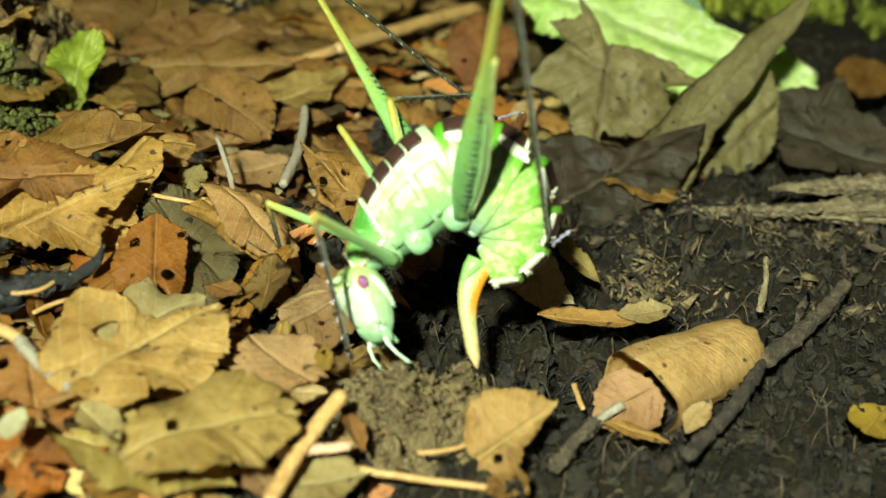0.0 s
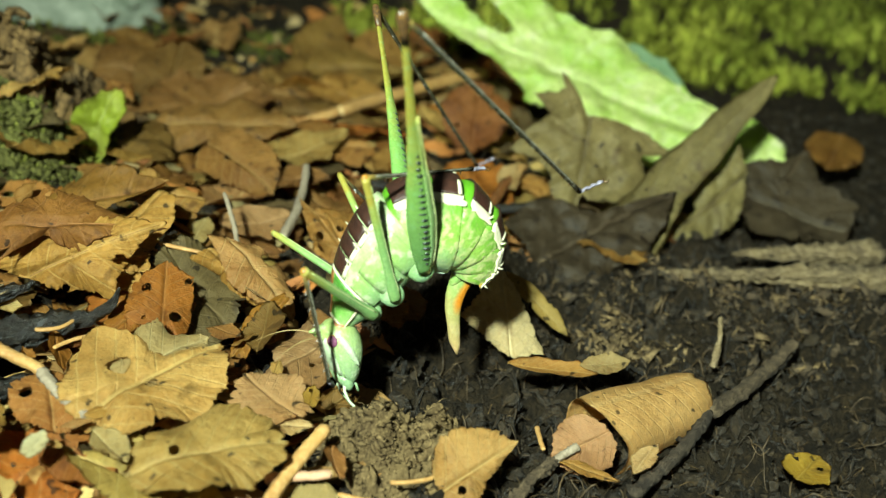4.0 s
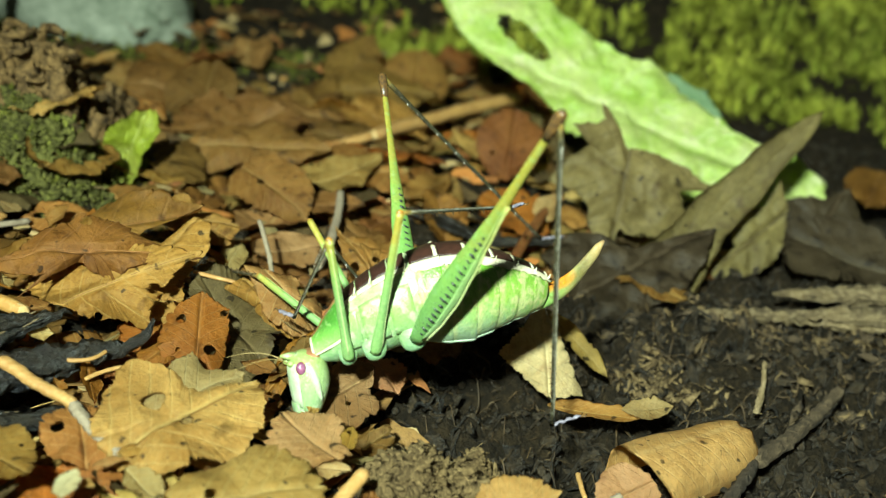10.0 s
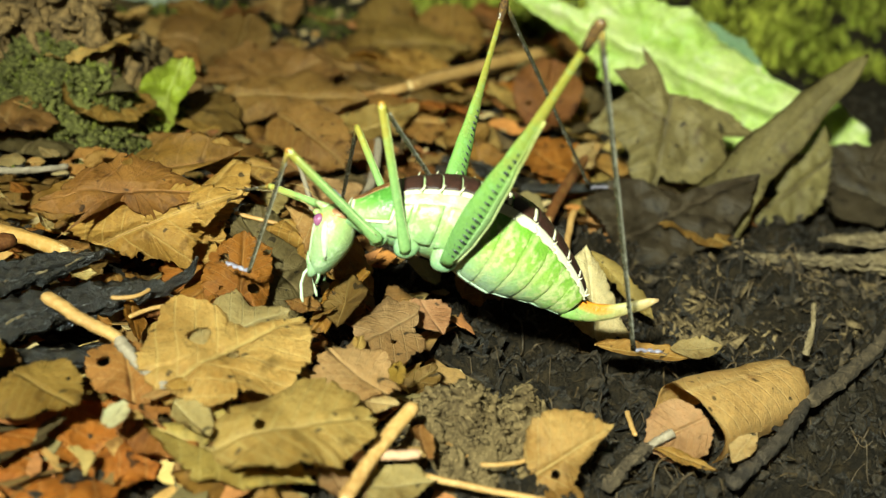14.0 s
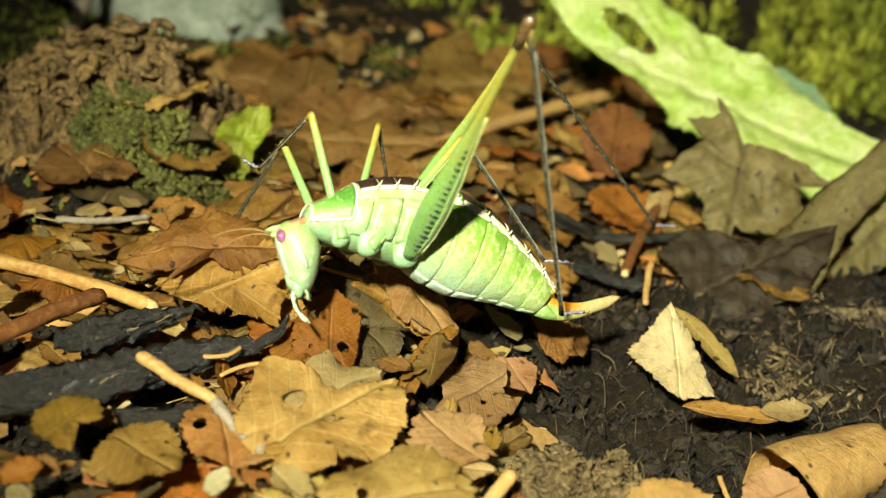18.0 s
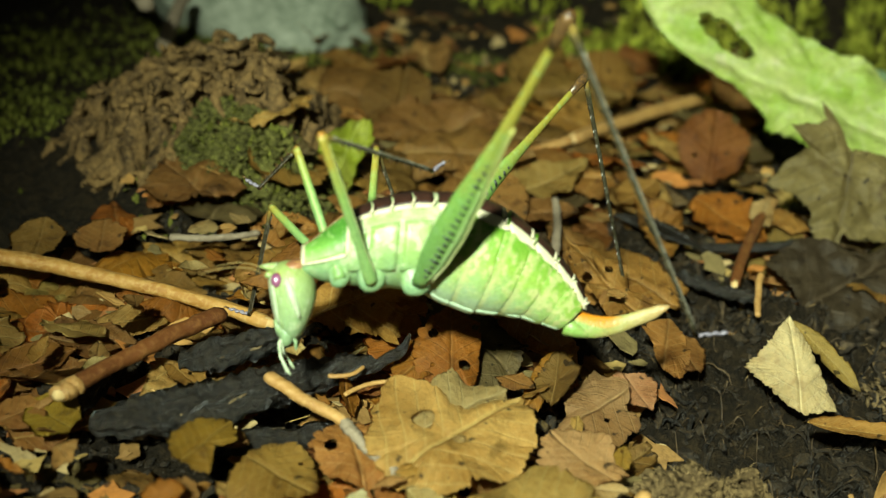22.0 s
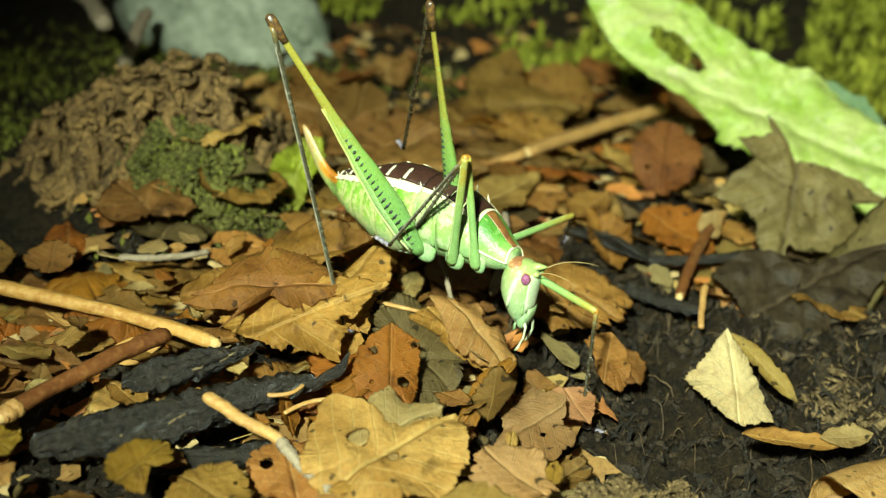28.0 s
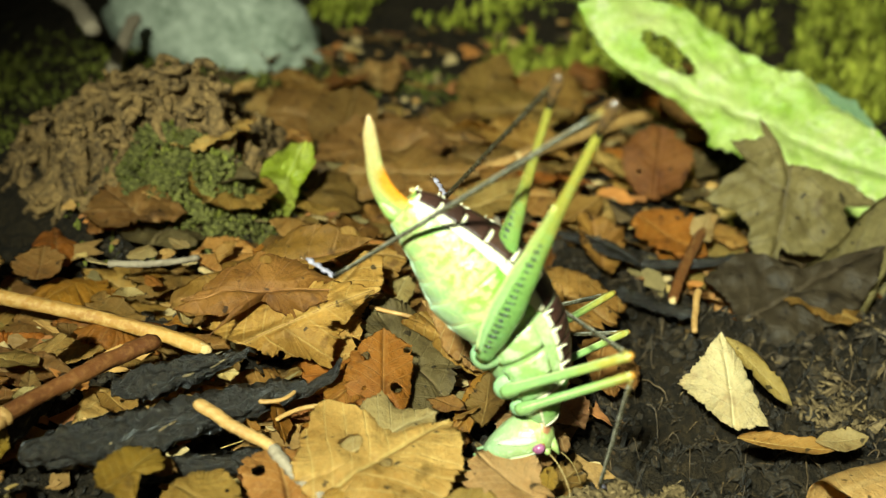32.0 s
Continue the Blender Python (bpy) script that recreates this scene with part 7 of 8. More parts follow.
# seconds; body place (mm) and yaw, pitch, roll; head pitch, yaw; abdomen pitch, yaw; ovipositor; knee and foot of each leg (mm); stretch of the abdomen
BUG = [
    (0, 5.71, 87.35, 15.41, 201.5, -33.2, 22.2, -1.7, 46.6, -187.4, -20.1, 42.4, 5.5, 70.5, 42.1, 13.3, 85.8, 14.7, -11.1, 108.6, 30.8, 10.8, 123, 11.6, -1, 95, 22.7, 6.9, 107.8, 19.4, -5.4, 100.5, 17.6, 4.4, 103.2, 6.1, -5.5, 75.2, 20.6, -2.4, 78.9, 7.2, -11, 93.9, 12.3, -8, 98, -1.1, 1.148, 0),
    (1, 5.9, 91.33, 13.86, 224.7, -25.1, 18.9, -24.2, 18.4, -162.6, -11, 0.4, 9.1, 75.3, 40.8, 14.9, 89.8, 12.4, -4.9, 115.3, 30.5, 12, 133.1, 9.3, -0.2, 82.1, 26.5, 7.4, 95.3, 23.9, -4.5, 102.5, 18.5, 1.9, 107.8, 5.5, -4, 77.8, 19.9, -2.7, 79.3, 5.7, -7.4, 98.9, 13.5, -7.8, 104.8, 0.5, 0.991, 0),
    (2, 6.28, 89.33, 14.14, 211.6, -34.1, 12.8, -20.7, 29.6, -172.1, -7.5, 5, 10.4, 76, 41.9, 14.7, 90.2, 13.2, -2.1, 113.7, 32, 12.7, 132.1, 9.8, -0.4, 81.1, 26.1, 7.7, 94.1, 24.8, -4.4, 100.7, 19.5, 3.6, 105.3, 7.1, -3.8, 77, 19.8, -2.8, 79.5, 5.8, -7.4, 98.1, 13.2, -7.2, 105.3, 0.8, 1.015, 0),
    (3, 5.62, 91.33, 15.42, 202.1, -49, 6.5, 6.6, 23.7, -166.7, -5.9, 3.1, 9.2, 81.1, 43.8, 16.7, 92.2, 14.3, -3.5, 114.5, 34.5, 11, 133, 12.2, -1.6, 84.1, 26.2, 6.7, 96.9, 24.2, -5.3, 104, 18.5, 5, 108.1, 7.8, -4.9, 80, 18.9, -3, 83.1, 5.1, -10.1, 98.4, 12.4, -2.6, 106.5, 3.2, 1.007, 0),
    (4, 4.51, 88.07, 16.33, 195.8, -49.8, 4.1, 21.2, 14.8, -155.7, -4.4, -4.9, 0.1, 73.3, 42.9, 18.2, 92.3, 23.9, -3.7, 113.2, 33.7, 10.6, 131.1, 10.8, -1.6, 80.3, 27.2, 7.8, 92.2, 24.8, -5.1, 102.2, 18.6, 5, 107.2, 8.1, -5.7, 76.7, 19.7, -2.9, 81.4, 6.5, -10.8, 96.1, 13.9, -3, 104.7, 5.7, 0.921, 0),
    (4.5, 4.3, 86.97, 16.22, 197.6, -50.6, 5.8, 24.8, 17.3, -145.5, -3.2, -15.1, 1.5, 73.6, 43.6, 23.1, 88.8, 24.9, -4.1, 111.6, 34, 9.6, 130.1, 11.2, -1.9, 79.1, 27.1, 7.1, 91.5, 25.8, -5.7, 100.3, 19.4, 4.2, 105.7, 9, -5.7, 76, 20.1, -3.4, 80.7, 6.8, -11.4, 93.3, 15.3, -3.8, 102.3, 7.1, 0.874, 0),
    (6.5, 1.95, 91.45, 20.34, 191.3, -52.5, 9.1, 18.9, 31.1, -57.8, 10.9, -36.5, 4.9, 78.5, 47.9, 22.4, 91.6, 24, -5.4, 119.3, 33.7, 12.4, 133.4, 10.6, -3.8, 83.7, 31.4, 7.1, 92.8, 25.4, -7.4, 106.7, 16.6, 3.5, 111.1, 6.6, -10.1, 82.7, 24.1, -10.6, 90.4, 12, -14.1, 97.6, 13.4, -6.1, 106.5, 5.7, 0.731, 0),
    (7, 1.24, 90.13, 16.85, 201.7, -48.1, 13.3, 21.1, 31.8, -42.9, 18.6, -0.8, 2.9, 77.3, 44.9, 21.9, 92, 23.1, -5.4, 116, 33.4, 12.2, 130.9, 10.7, -4.2, 84.4, 28.9, 7, 94.2, 24.6, -7.3, 105, 17.2, 3.5, 109.7, 7.2, -8.8, 83.1, 23.6, -10.4, 91.1, 11.9, -14.4, 97.4, 13.5, -6.4, 106.5, 5.9, 0.915, 0),
    (8, 2.02, 85.85, 14.19, 196.6, -39, 14.9, 12.4, 25.9, -44.4, 26.6, 13.3, -0.6, 73.9, 42.6, 21.3, 88.9, 24, -8, 111.1, 30.2, 13.2, 123.3, 8.9, -3, 79.5, 26.9, 6.9, 91.3, 25.7, -9.8, 99, 15.7, 0.9, 103.7, 5.6, -6.7, 82, 23.3, -9.8, 90.7, 12.3, -14.5, 91.8, 13.7, -13, 100.4, 2.3, 0.869, 0),
    (9, 2.94, 87.42, 13.23, 197.4, -37.2, 15.8, 10.5, 40.9, -46.2, 32.3, 33, -2, 75.3, 41.4, 20, 88.9, 21.8, -10, 112.5, 27.3, 15.1, 119.9, 8.2, -2.6, 81.2, 26, 6.5, 93.5, 24.5, -8.7, 100.7, 14.7, 2, 106.6, 5.4, -5.6, 81.3, 22.4, -9.3, 90, 11.7, -13.9, 93.3, 11.9, -13.1, 102.7, 1.2, 0.849, 0),
    (9.7, 1.71, 89.41, 9.57, 208.2, -12.8, 19.2, 6.2, 29.9, -25.5, 22.2, 4.6, 4.1, 78.2, 38.7, 19, 89.5, 12.2, -8.1, 112.9, 27.5, 14.2, 125.6, 7.8, -2.3, 86.4, 24.6, 7.7, 97.9, 22.2, -10.2, 98.7, 17.5, -1.5, 104.5, 6.2, -6.7, 85.2, 21.7, -10.8, 93.1, 10.5, -15.4, 94, 12.5, -14.3, 103, 1.5, 1.092, 0),
    (10, 0.43, 89.01, 11.08, 190, -22.1, 17.6, 3.2, 18, -26.6, 21.2, 25.3, 8.1, 76.7, 38.6, 13.7, 83.9, 7.6, -7.2, 113.6, 28.7, 14.3, 126.1, 7.8, -2.8, 85, 25.5, 7.3, 96.3, 23.1, -11.9, 100.5, 16.7, -3, 105.5, 5.1, -8.5, 84.4, 22.2, -11.5, 91.8, 10.3, -16, 97.3, 11.3, -22, 109, 5.6, 0.988, 0),
    (11, -0.22, 84.08, 10.84, 183.8, -17.4, 16.6, 2.6, 16.3, -16.9, 22.6, 14.9, 3.3, 72.9, 39.7, 15.6, 80.6, 10.7, -6.3, 109, 28.7, 13.5, 124.6, 8.4, -7.4, 78.3, 24.8, -0.4, 91, 19.6, -11.6, 97.8, 14.9, -1.2, 102.3, 4.5, -8.6, 79.8, 22.6, -10.3, 87.3, 10.5, -15.9, 93.2, 13.5, -18.3, 101.5, 2, 0.888, 0),
    (12, -2.09, 85.48, 9.99, 191.7, -6.4, 17.5, -6.5, 16, -13.4, 11.8, 20.9, 2.8, 73.1, 38.4, 16, 81.5, 10.1, -6.6, 110.4, 28.2, 13.2, 126.9, 8.6, -9.7, 78.7, 24.4, -1.2, 90.4, 19, -12, 98.2, 17.3, -3, 103.6, 6, -13.4, 79.7, 21.8, -17.6, 85.1, 9.3, -18.4, 94.1, 12.3, -21, 101.8, 0.6, 0.942, 0),
    (13, -3, 89.5, 9.66, 189.4, 3.8, 12.5, -15, -13.2, -15.4, -3.3, 23.1, 5.3, 79.5, 37.9, 16.9, 84.7, 8.1, -1.9, 111.1, 31.8, 15.4, 123.6, 7.5, -9.6, 83.7, 24.9, -1.9, 94.1, 16.6, -11.8, 104.3, 15.4, -2.9, 110.6, 4.6, -15, 82.9, 21.7, -18.9, 83.7, 8, -19.1, 98.7, 7.9, -28.6, 109.3, 6.5, 1.038, 0),
    (13.5, -1.84, 89.76, 11.76, 186.7, 9.6, 7.1, -13.5, -27.6, -29.5, -2.9, 30.1, 7, 78, 39, 16.4, 84.7, 8.8, 1.2, 114.6, 30.9, 15.6, 129.8, 6.2, -8.5, 83.5, 27, -1.6, 92.1, 16.3, -12, 104, 18.2, -14.9, 113.8, 6.7, -15.1, 81.2, 22.2, -18.9, 82.6, 8.6, -18.9, 97.3, 10.3, -27.6, 108.1, 6.7, 1.041, 0),
    (15.5, -5.63, 91.81, 12.14, 192.5, 22.3, 16.6, -14.3, -27.2, -31.9, -4.6, 35.7, 6.3, 77.5, 37.7, 16.6, 84.7, 7.8, -1.2, 115.4, 31.6, 15.4, 127.4, 6.5, -8.4, 99.6, 24.3, -0.8, 105.3, 12.1, -12.8, 106.5, 19.7, -7.1, 111.4, 6.3, -13.9, 98.8, 22.5, -19.5, 109, 14.2, -19.4, 99.7, 22.1, -24.9, 106.2, 10.6, 1.157, 0),
    (16, -9.83, 93.54, 10.81, 195.8, 20.2, 18.5, -25.5, -20.9, -28.8, -2.7, 23.5, -0.2, 83, 38.8, 10.4, 91, 9.3, -3.4, 113.9, 32.3, 14.6, 125.8, 8.1, -11, 100.8, 23.4, -0.8, 104.1, 12.3, -13.6, 106.3, 21.3, -8.5, 110.9, 7.5, -17.6, 99.2, 22.6, -22.3, 108.7, 13, -22.4, 101.2, 21.5, -26.5, 108.5, 9.9, 1.17, 0),
    (17, -10.81, 97.16, 12.88, 192.6, 27.2, 14.6, -12.046, 49.036, -28.4, 1.1, 27.5, 2.7, 84.5, 38.3, 4.4, 90.5, 6.5, -2.4, 118.7, 33, 14.9, 128.2, 7.2, -8.5, 103.6, 25.6, 0.2, 103.1, 12.9, -12.4, 110.5, 23.3, -10.9, 113.9, 8.4, -18, 91.3, 28.9, -22.2, 93.1, 15.4, -21.9, 107.5, 22.9, -29, 110, 10.7, 1.151, 33.9),
    (18, -15.51, 92.31, 14.44, 201.2, 17.7, 25.7, -35.8, -26.2, -21.5, -5.6, 20.2, -7, 79, 42, 0.7, 91, 12.9, -6.6, 115.1, 31.8, 13.3, 126.5, 8.9, -10.9, 98.9, 25.6, -1.1, 100.2, 13.8, -19.5, 105.4, 23.3, -16.1, 108.4, 8.5, -25, 96.6, 26.4, -31.2, 105.2, 16.8, -28.4, 102, 21.3, -34.3, 103.2, 8.3, 1.267, 0),
    (19, -19.03, 86.62, 19.28, 198.1, 4.6, 24.7, -25.6, -9.2, -24.2, -2.6, 19.8, -8.8, 73.6, 46.4, -0.3, 84.4, 17.1, -7, 111.1, 32.5, 12.8, 123.8, 10.3, -26, 91.9, 32.1, -16.6, 102.6, 26.1, -26, 100.9, 25.3, -20.6, 103.6, 11.1, -29.1, 92.1, 28.8, -32.6, 101.9, 19, -33.2, 95.8, 14.5, -30.9, 98.8, 0.7, 1.122, 0),
    (20, -20.27, 85.86, 16.82, 193.3, -6.6, 22.8, -18, -0.7, -39.1, -4.2, 29.2, -12, 73.6, 44.7, -0.1, 84.2, 16.4, -17.3, 110.3, 35.3, -0, 113, 8, -26.4, 92.6, 28.1, -15.6, 102.9, 24.6, -29.4, 99.3, 23.1, -22.3, 101.3, 9.6, -31, 91.2, 25.6, -31.2, 101.7, 15.8, -36.7, 94.6, 16.7, -36.5, 98.4, 2.9, 1.134, 0),
    (21, -22.36, 82.84, 17.46, 186.4, -5.4, 18.6, -18.4, 5, -33.4, -5.9, 29, -14.3, 70.6, 45.2, -0.8, 81.7, 17.9, -9.7, 107.4, 31.4, -3.7, 111, -0.3, -28.9, 76, 32.2, -25.2, 89.6, 26.2, -30, 97.7, 23.4, -23.8, 100, 9.4, -33.6, 76.8, 29.4, -38.1, 87.9, 21.4, -38, 93.2, 17.9, -41.6, 101.5, 6.8, 1.067, 0),
    (22, -23.93, 82.26, 17.26, 193.7, 2, 21, -17.2, -7.7, -40.7, -7.3, 32.6, -14.6, 69.8, 44.7, -0.2, 80.8, 17.9, -11.6, 106.9, 30.6, -1.8, 116.1, 1.1, -31.2, 75.6, 32.4, -23.8, 87.6, 26.2, -30, 96.7, 24.1, -24.5, 99.2, 9.9, -35.5, 87.1, 26.6, -41.1, 97.2, 18.2, -38.8, 92.7, 18.4, -41.4, 96.2, 4.7, 1.144, 0),
    (22.5, -23.07, 86.29, 16.83, 194.3, 27.2, 47.1, -28.6, -11.3, -15.1, -6.5, 6.3, -13.4, 69.8, 42.3, -0.5, 84.1, 16.3, -21.5, 109.8, 34.5, -18.3, 131.8, 10.9, -31.4, 94.6, 28.5, -28.3, 95.3, 13.4, -25.6, 98.7, 26.2, -23, 101.9, 11.3, -31.7, 92.8, 29.8, -38.4, 103.3, 22.7, -35.2, 97.3, 22.9, -40.9, 100, 10, 1.107, 0),
    (23, -22.37, 88.91, 16.37, 194.8, 34.4, 50.4, -38.079, 9.965, -23.6, 1.4, 40, -12.4, 69.6, 39.3, 0, 87, 15, -23.8, 113.1, 33.3, -19.2, 135.3, 10.2, -22.4, 99.1, 28.8, -26.4, 111, 20, -26.1, 102.3, 24.7, -26.7, 104.1, 9.5, -28.4, 95.9, 30.5, -36.5, 105.6, 23.9, -38.3, 97.2, 16.6, -42.4, 98.3, 3, 1.146, -7),
    (23.5, -22.61, 90.6, 17.77, 199.6, 40.5, 43.8, -39.516, 22.269, -23.1, 0.7, 26.8, -12.8, 70.5, 40, -0.3, 86.5, 14.7, -25.9, 117.2, 31.9, -36.6, 137, 8.6, -14.9, 83.1, 32.4, -6.7, 88.5, 20.6, -24.3, 104.2, 25.7, -26, 106.3, 10.5, -24.7, 83.1, 34.9, -33.6, 92.9, 29.4, -39, 97.7, 20, -43.9, 104.3, 8.3, 1.141, 16.9),
    (24, -20.74, 87.84, 21.87, 212.8, 49.5, 41.1, -39.965, 32.905, -12.5, -17.1, -1.7, -13.2, 66.4, 42.5, -4.8, 81.8, 15.3, -25, 115.6, 33.1, -44.7, 119.6, 7.6, -11.4, 79.3, 35.2, -8, 85.8, 21.7, -25.7, 102.5, 25.6, -30, 103.4, 10.8, -18.5, 79.1, 38.3, -19.7, 93.2, 36.2, -38.3, 88.6, 24, -42.4, 98.4, 14.4, 1.025, 32.3),
    (24.5, -19.99, 91.51, 21.64, 226.9, 50.1, 39.1, -38.706, 20.865, -10, -18.2, 10.4, -20, 75.7, 46.9, -5.4, 78.6, 18.1, -29.2, 119.6, 28.8, -25.6, 146.1, 10.5, -9.3, 83.3, 34.2, -7.7, 89.5, 20.2, -31.4, 103.4, 23.5, -29.3, 109.7, 9.7, -18.2, 83.1, 38.7, -24.4, 92, 29.4, -37, 86.5, 25.4, -41.2, 97, 16.6, 1.019, 15.5),
    (25, -20.74, 94.34, 20.24, 247.2, 39.7, 33.3, -25.048, 10.803, -19.1, -28.9, -30.6, -20.9, 79, 45.7, -5.1, 82.2, 17.6, -35.8, 111.8, 39.3, -42.3, 109.5, 7.7, -11.1, 85.1, 33.5, -7.6, 90.5, 19.5, -32.7, 104.1, 21.3, -39.1, 102.8, 7.4, -17, 99.8, 33.3, -12.2, 111.6, 26.9, -37.5, 90.7, 24.5, -42.5, 100.4, 15.2, 0.953, 4.7),
    (25.5, -22.67, 102.98, 21.3, 279.6, 5.6, 13.4, 20.8, 12.3, -14, 0, 20, -20.9, 82.9, 42.6, -17.6, 88.9, 10.9, -28.4, 85.6, 44.4, -28.7, 90.9, 12.5, -5.4, 98.6, 20.7, -1.4, 104.4, 7, -34.1, 109.8, 22.9, -37.5, 113.9, 8.5, -14.8, 105.9, 31, -6.7, 114.6, 23, -36.5, 97.3, 20.4, -41.1, 108.2, 12.4, 1, 0),
    (27.5, -20.04, 93.2, 22.38, 329.7, -15.1, 1.8, 10.8, -11.8, -8.6, 0, 20, -17.4, 77.5, 45.2, -19.3, 82.6, 13.3, -24.8, 75.3, 47.3, -25.7, 88.4, 17.7, -4.6, 102.9, 19.6, -2, 111.3, 7, -16.4, 80.6, 33.7, -22.2, 87.7, 21.3, -3.1, 85.3, 18.9, -1.4, 89.8, 5.4, -28.1, 90.4, 20.1, -29.1, 87.4, 6.2, 1, 0),
    (28, -17.76, 105.44, 13.07, 327.5, 5.8, -2.6, -9.5, 14.1, 5.1, 2.9, 20, -20.7, 99.1, 40.5, -24.4, 122.3, 18.1, -35, 98, 37.7, -26.1, 97.9, 6.6, -4, 117, 14.7, -4.2, 129.4, 5.6, -15.8, 95.8, 27.6, -22.7, 101.5, 15.2, -1.5, 96.2, 13.5, -0.9, 97.9, -0.7, -15.7, 98.1, 26.9, -21.2, 103.9, 15, 0.994, 0),
    (28.5, -16.38, 103.71, 13.85, 340.9, 1.4, -4, -14.6, 32.3, 3.3, 7.9, 20, -21.4, 98.1, 41, -25, 120.9, 18.3, -38.1, 107.1, 33.7, -23.6, 108.5, 4.8, -5.5, 116.1, 21.3, -6.9, 123.6, 8, -18.1, 96.9, 28.3, -24, 98.9, 14.2, -1, 94.8, 15.5, -0.5, 98.5, 1.7, -8.7, 97.8, 27.2, -2.8, 105, 16.3, 1.03, 0),
    (29, -12.89, 104.56, 12.58, 354.7, -16.3, -6, -8.1, 2.1, -5.3, 7.6, 15.7, -18.8, 102.9, 40.5, -18.5, 112.4, 9.6, -19.3, 101.6, 41.6, -19.3, 108.1, 9.9, -2.8, 117, 20.5, -8.4, 123.1, 7.4, -14.5, 98.2, 25.5, -24.5, 99.8, 13.9, -1.6, 95.8, 16.3, 0.5, 101.4, 3.3, -3.4, 101.3, 23.9, -2.4, 109.5, 12.2, 1.207, 0),
    (29.5, -11.94, 95.46, 14.9, 363.5, -35.4, -7.2, -2.8, -3.5, -21.1, -0.4, 26.5, -14.5, 92.1, 43, -18.3, 115.1, 20.4, -13.6, 88.2, 44.1, -26.8, 95.1, 15.4, -3.1, 110.2, 19.3, -12, 115.8, 7.9, -2.2, 88.3, 25.9, -2.7, 100.5, 16.4, -0.7, 91.1, 20.2, -3.2, 98.3, 8.1, 0, 88.3, 21.8, 6, 90.1, 8.9, 1.212, 0),
    (30, -12.12, 91.12, 15.32, 370.6, -42, -0.4, -10.1, -8.1, -17.9, -10.1, 17, -13.2, 83.3, 42.3, -16.8, 108.9, 22.7, -9.5, 80.6, 43.6, -25.9, 91.1, 17.7, -3.4, 107.1, 16.8, -15.4, 110.4, 7.7, -4.3, 86.6, 26.9, -5.2, 94.3, 13.7, 1.5, 101.3, 17.3, -6.4, 106.7, 6.6, -0.1, 86.7, 22.1, 6.5, 88.2, 9.5, 1.146, 0),
    (30.5, -12.65, 86.12, 17.17, 368.5, -58.4, 0.9, -6.1, -36.3, -24.8, -10.3, 28.3, -11, 77, 43.4, -16.7, 103.1, 25, -5.5, 73, 43.8, -25, 84.4, 20.5, -1.6, 99.9, 18.4, -14.2, 103.1, 10.1, -2, 78.8, 25.4, -6.1, 90.8, 16.7, 0.7, 96.9, 13.7, -10.9, 102.4, 7.4, 1, 92.5, 14.5, 8.4, 94.6, 2.4, 1.127, 0),
    (31, -12.39, 86.07, 16.6, 366, -53.3, 0.6, -10.9, -28.9, -15.4, -7.2, 20.9, -10.7, 76.9, 42.8, -16.7, 102.9, 24.6, -5.7, 73.3, 43.5, -25.8, 83.8, 20.4, -2.1, 100.5, 18.5, -8.5, 109.1, 7.4, -2.1, 78.1, 25.2, -5.5, 90.8, 17.1, 1.5, 96.6, 13.6, -0.8, 107.3, 4.4, 0.4, 77.3, 18.6, 1.3, 85.7, 7.1, 1.134, 0),
    (32, -12.09, 83.48, 15.65, 363.2, -53.1, 1.5, -14.5, -17.7, -19.9, 1.5, 13.5, -8.5, 75, 42.1, -16.7, 99.5, 22.6, -4.8, 70.1, 42.1, -24.6, 83.7, 20.3, 0.4, 96.7, 16, -11.8, 101.9, 8.1, -0.1, 73.8, 21.8, -5.4, 87.8, 18.2, 2, 93.6, 13.6, -8.5, 101.1, 7.4, 0.6, 76, 18.9, 0.3, 80.3, 5.3, 1.061, 0),
]


def eased(rows, t):
    """All values at t, gliding from row to row without overshoot."""
    n = len(rows)
    i = max(0, min(n - 2, sum(1 for r in rows if r[0] <= t) - 1))
    t0, t1 = rows[i][0], rows[i + 1][0]
    h = t1 - t0
    u = max(0.0, min(1.0, (t - t0) / h))
    out = []
    for c in range(1, len(rows[0])):
        p0, p1 = rows[i][c], rows[i + 1][c]
        d = (p1 - p0) / h

        def slope(k):
            if k <= 0 or k >= n - 1:
                return 0.0
            a = (rows[k][c] - rows[k - 1][c]) / (rows[k][0] - rows[k - 1][0])
            b = (rows[k + 1][c] - rows[k][c]) / (rows[k + 1][0] - rows[k][0])
            return 0.0 if a * b <= 0 else 2 * a * b / (a + b)

        m0, m1 = slope(i) * h, slope(i + 1) * h
        out.append((2 * u ** 3 - 3 * u ** 2 + 1) * p0 + (u ** 3 - 2 * u ** 2 + u) * m0 + (3 * u ** 2 - 2 * u ** 3) * p1 + (u ** 3 - u ** 2) * m1)
    return out


def along(p, q, outward):
    """A pose at p whose x axis runs to q and whose y axis leans to outward."""
    x = (q - p).normalized()
    y = (outward - x * outward.dot(x))
    y = y.normalized() if y.length > 1e-5 else x.orthogonal().normalized()
    z = x.cross(y)
    return Matrix.Translation(p) @ Matrix((x, y, z)).transposed().to_4x4()


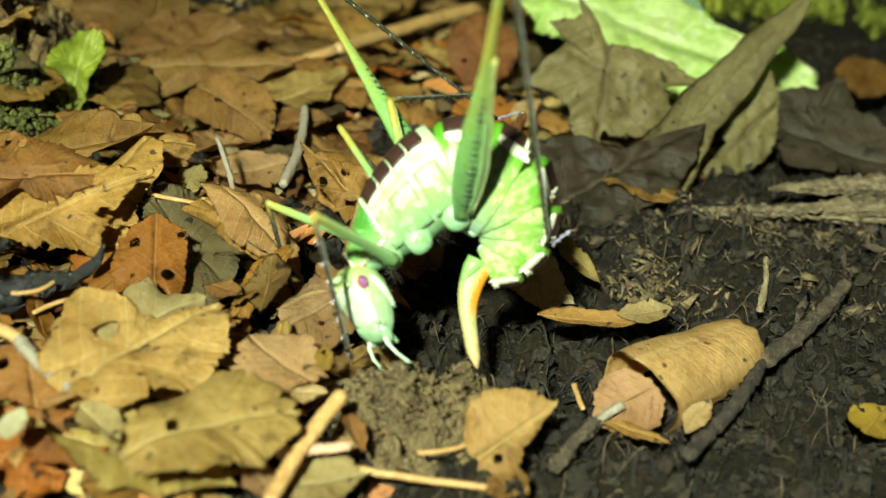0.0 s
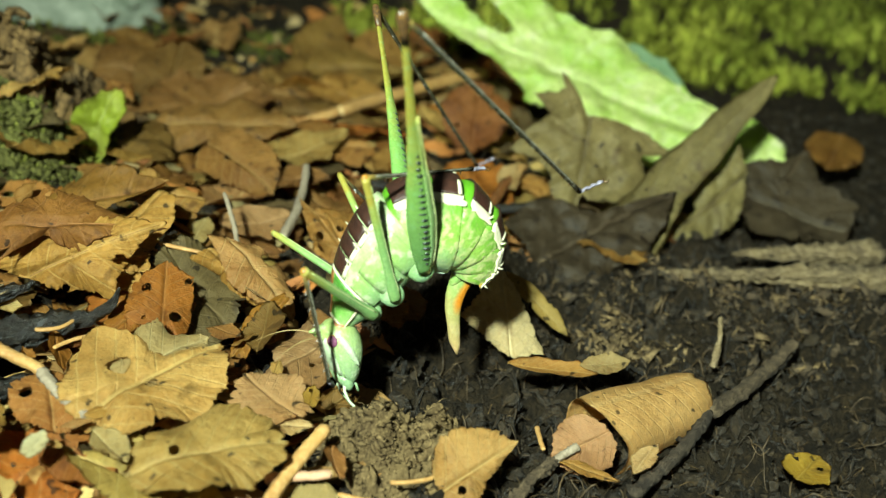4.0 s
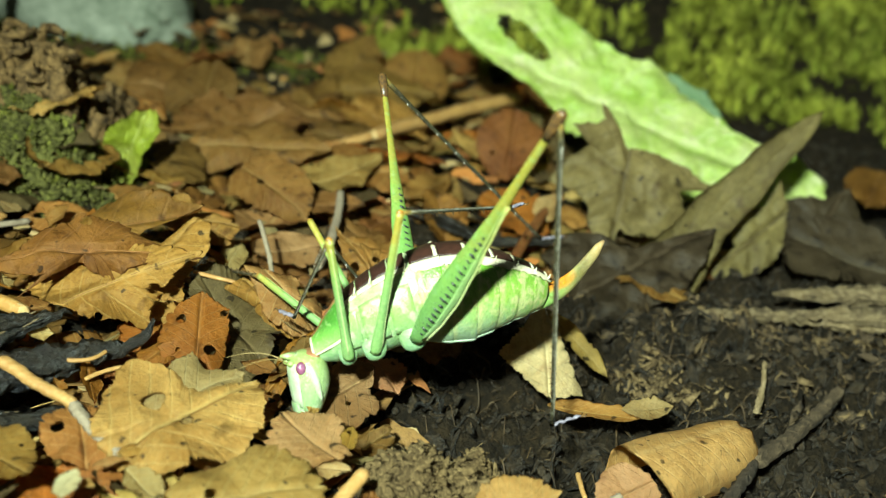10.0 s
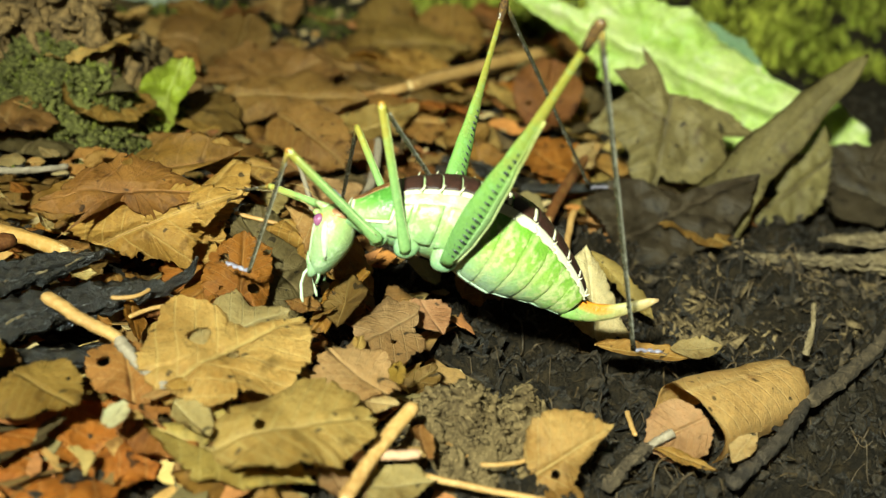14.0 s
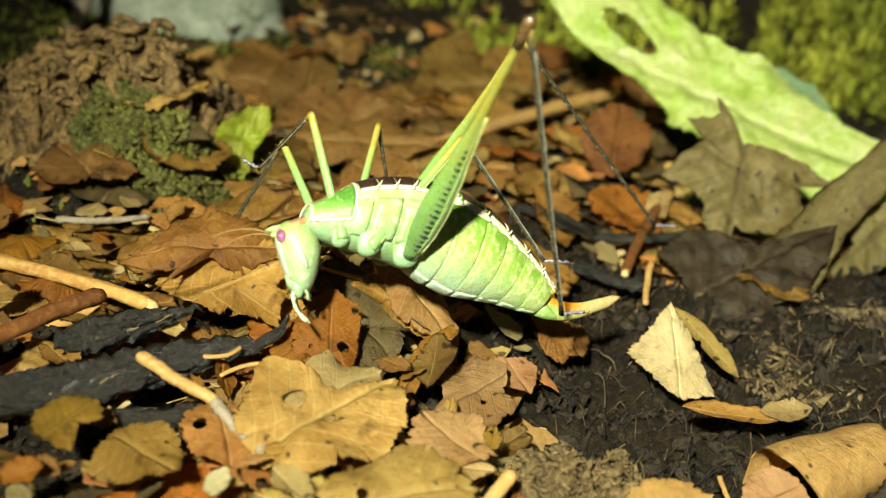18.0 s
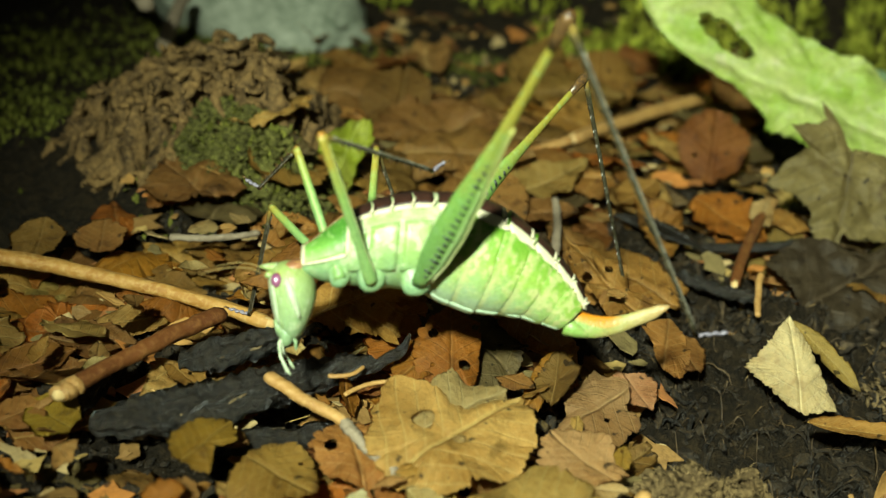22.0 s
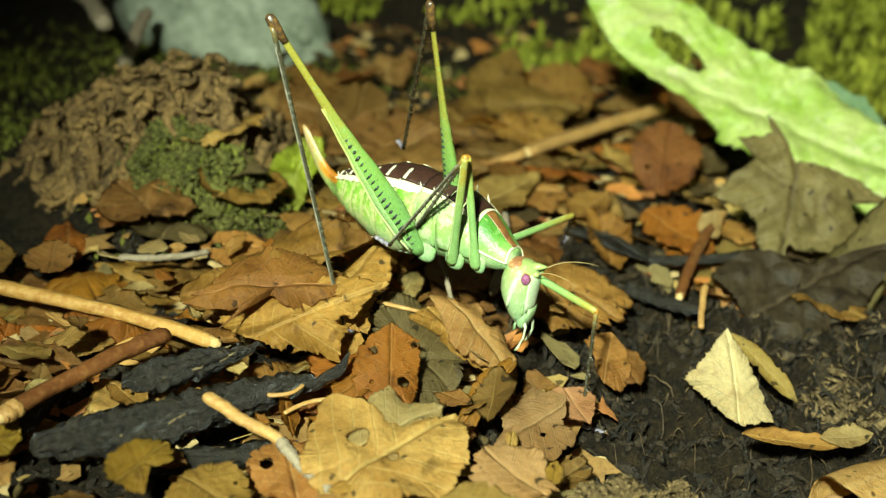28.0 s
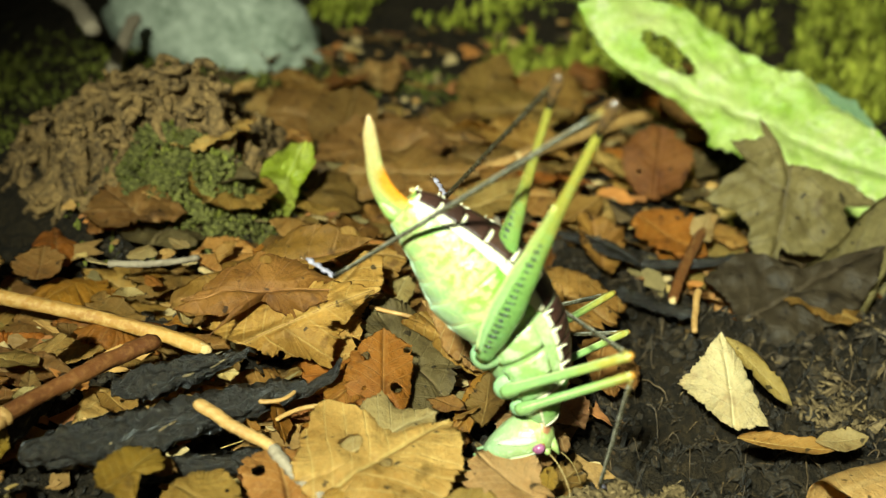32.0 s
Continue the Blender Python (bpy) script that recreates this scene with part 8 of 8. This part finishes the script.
def cricket_poses(t):
    """The body's pose in the world at t, and each part's pose in the body's space."""
    v = eased(BUG, t)
    body = Matrix.Translation(Vector(v[0:3]) / 1000) @ Euler([radians(a) for a in (v[5], -v[4], v[3])]).to_matrix().to_4x4()
    inv = body.inverted()
    out = {head: Matrix.Translation(Vector(NECK) * S) @ Euler([radians(a) for a in (v[48], -v[6], v[7])]).to_matrix().to_4x4()}
    m = Matrix.Translation(Vector(WAIST) * S)
    turn = Euler([radians(a) for a in (0, v[8] / len(RING), v[9] / len(RING))]).to_matrix().to_4x4()
    for ring, n in zip(rings, RING):
        m = m @ turn
        out[ring] = m
        m = m @ Matrix.Translation((-n * S * v[47], 0, 0))  # the rings slide into one another
    out[ovi] = m @ Euler((0, radians(v[10]), 0)).to_matrix().to_4x4()
    for k, name in enumerate(LEGS):
        sy = 1 if name[1] == "L" else -1
        l1, l2 = REACH[name[0]]
        hip = Vector(HIPS[name[0]]) * S
        hip.y *= sy
        knee, foot = (inv @ (Vector(v[11 + 6 * k + 3 * j:14 + 6 * k + 3 * j]) / 1000) for j in (0, 1))
        knee = hip + (knee - hip).normalized() * l1 * S
        foot = knee + (foot - knee).normalized() * l2 * S
        side = Vector((0, 1, 0))
        # the leg bends in one plane; its outer face looks away from the body
        plane = (knee - hip).cross(foot - knee)
        if plane.dot(side) < 0:
            plane = -plane
        plane = plane.normalized() * 0.6 + side * 0.4
        femur, tibia, tarsus = LEG_SETS[name]
        out[femur] = along(hip, knee, plane)
        out[tibia] = along(knee, foot, plane)
        down = body.to_3x3().inverted() @ Vector((0, 0, -1))
        fwd = (foot - knee).normalized()
        toe = foot + (fwd - down * fwd.dot(down) * 0.95 + Vector((0.25, 0, 0)) * (1 if name[0] != "H" else -1)).normalized()
        out[tarsus] = along(foot, toe, side)
    return body, out


def motions():
    times = [i * 0.25 for i in range(129)]
    states = [(t, *cricket_poses(t)) for t in times]
    walk(cricket, [(t, body) for t, body, _ in states])
    for ob in states[0][2]:
        walk(ob, [(t, poses[ob]) for t, _, poses in states])


motions()
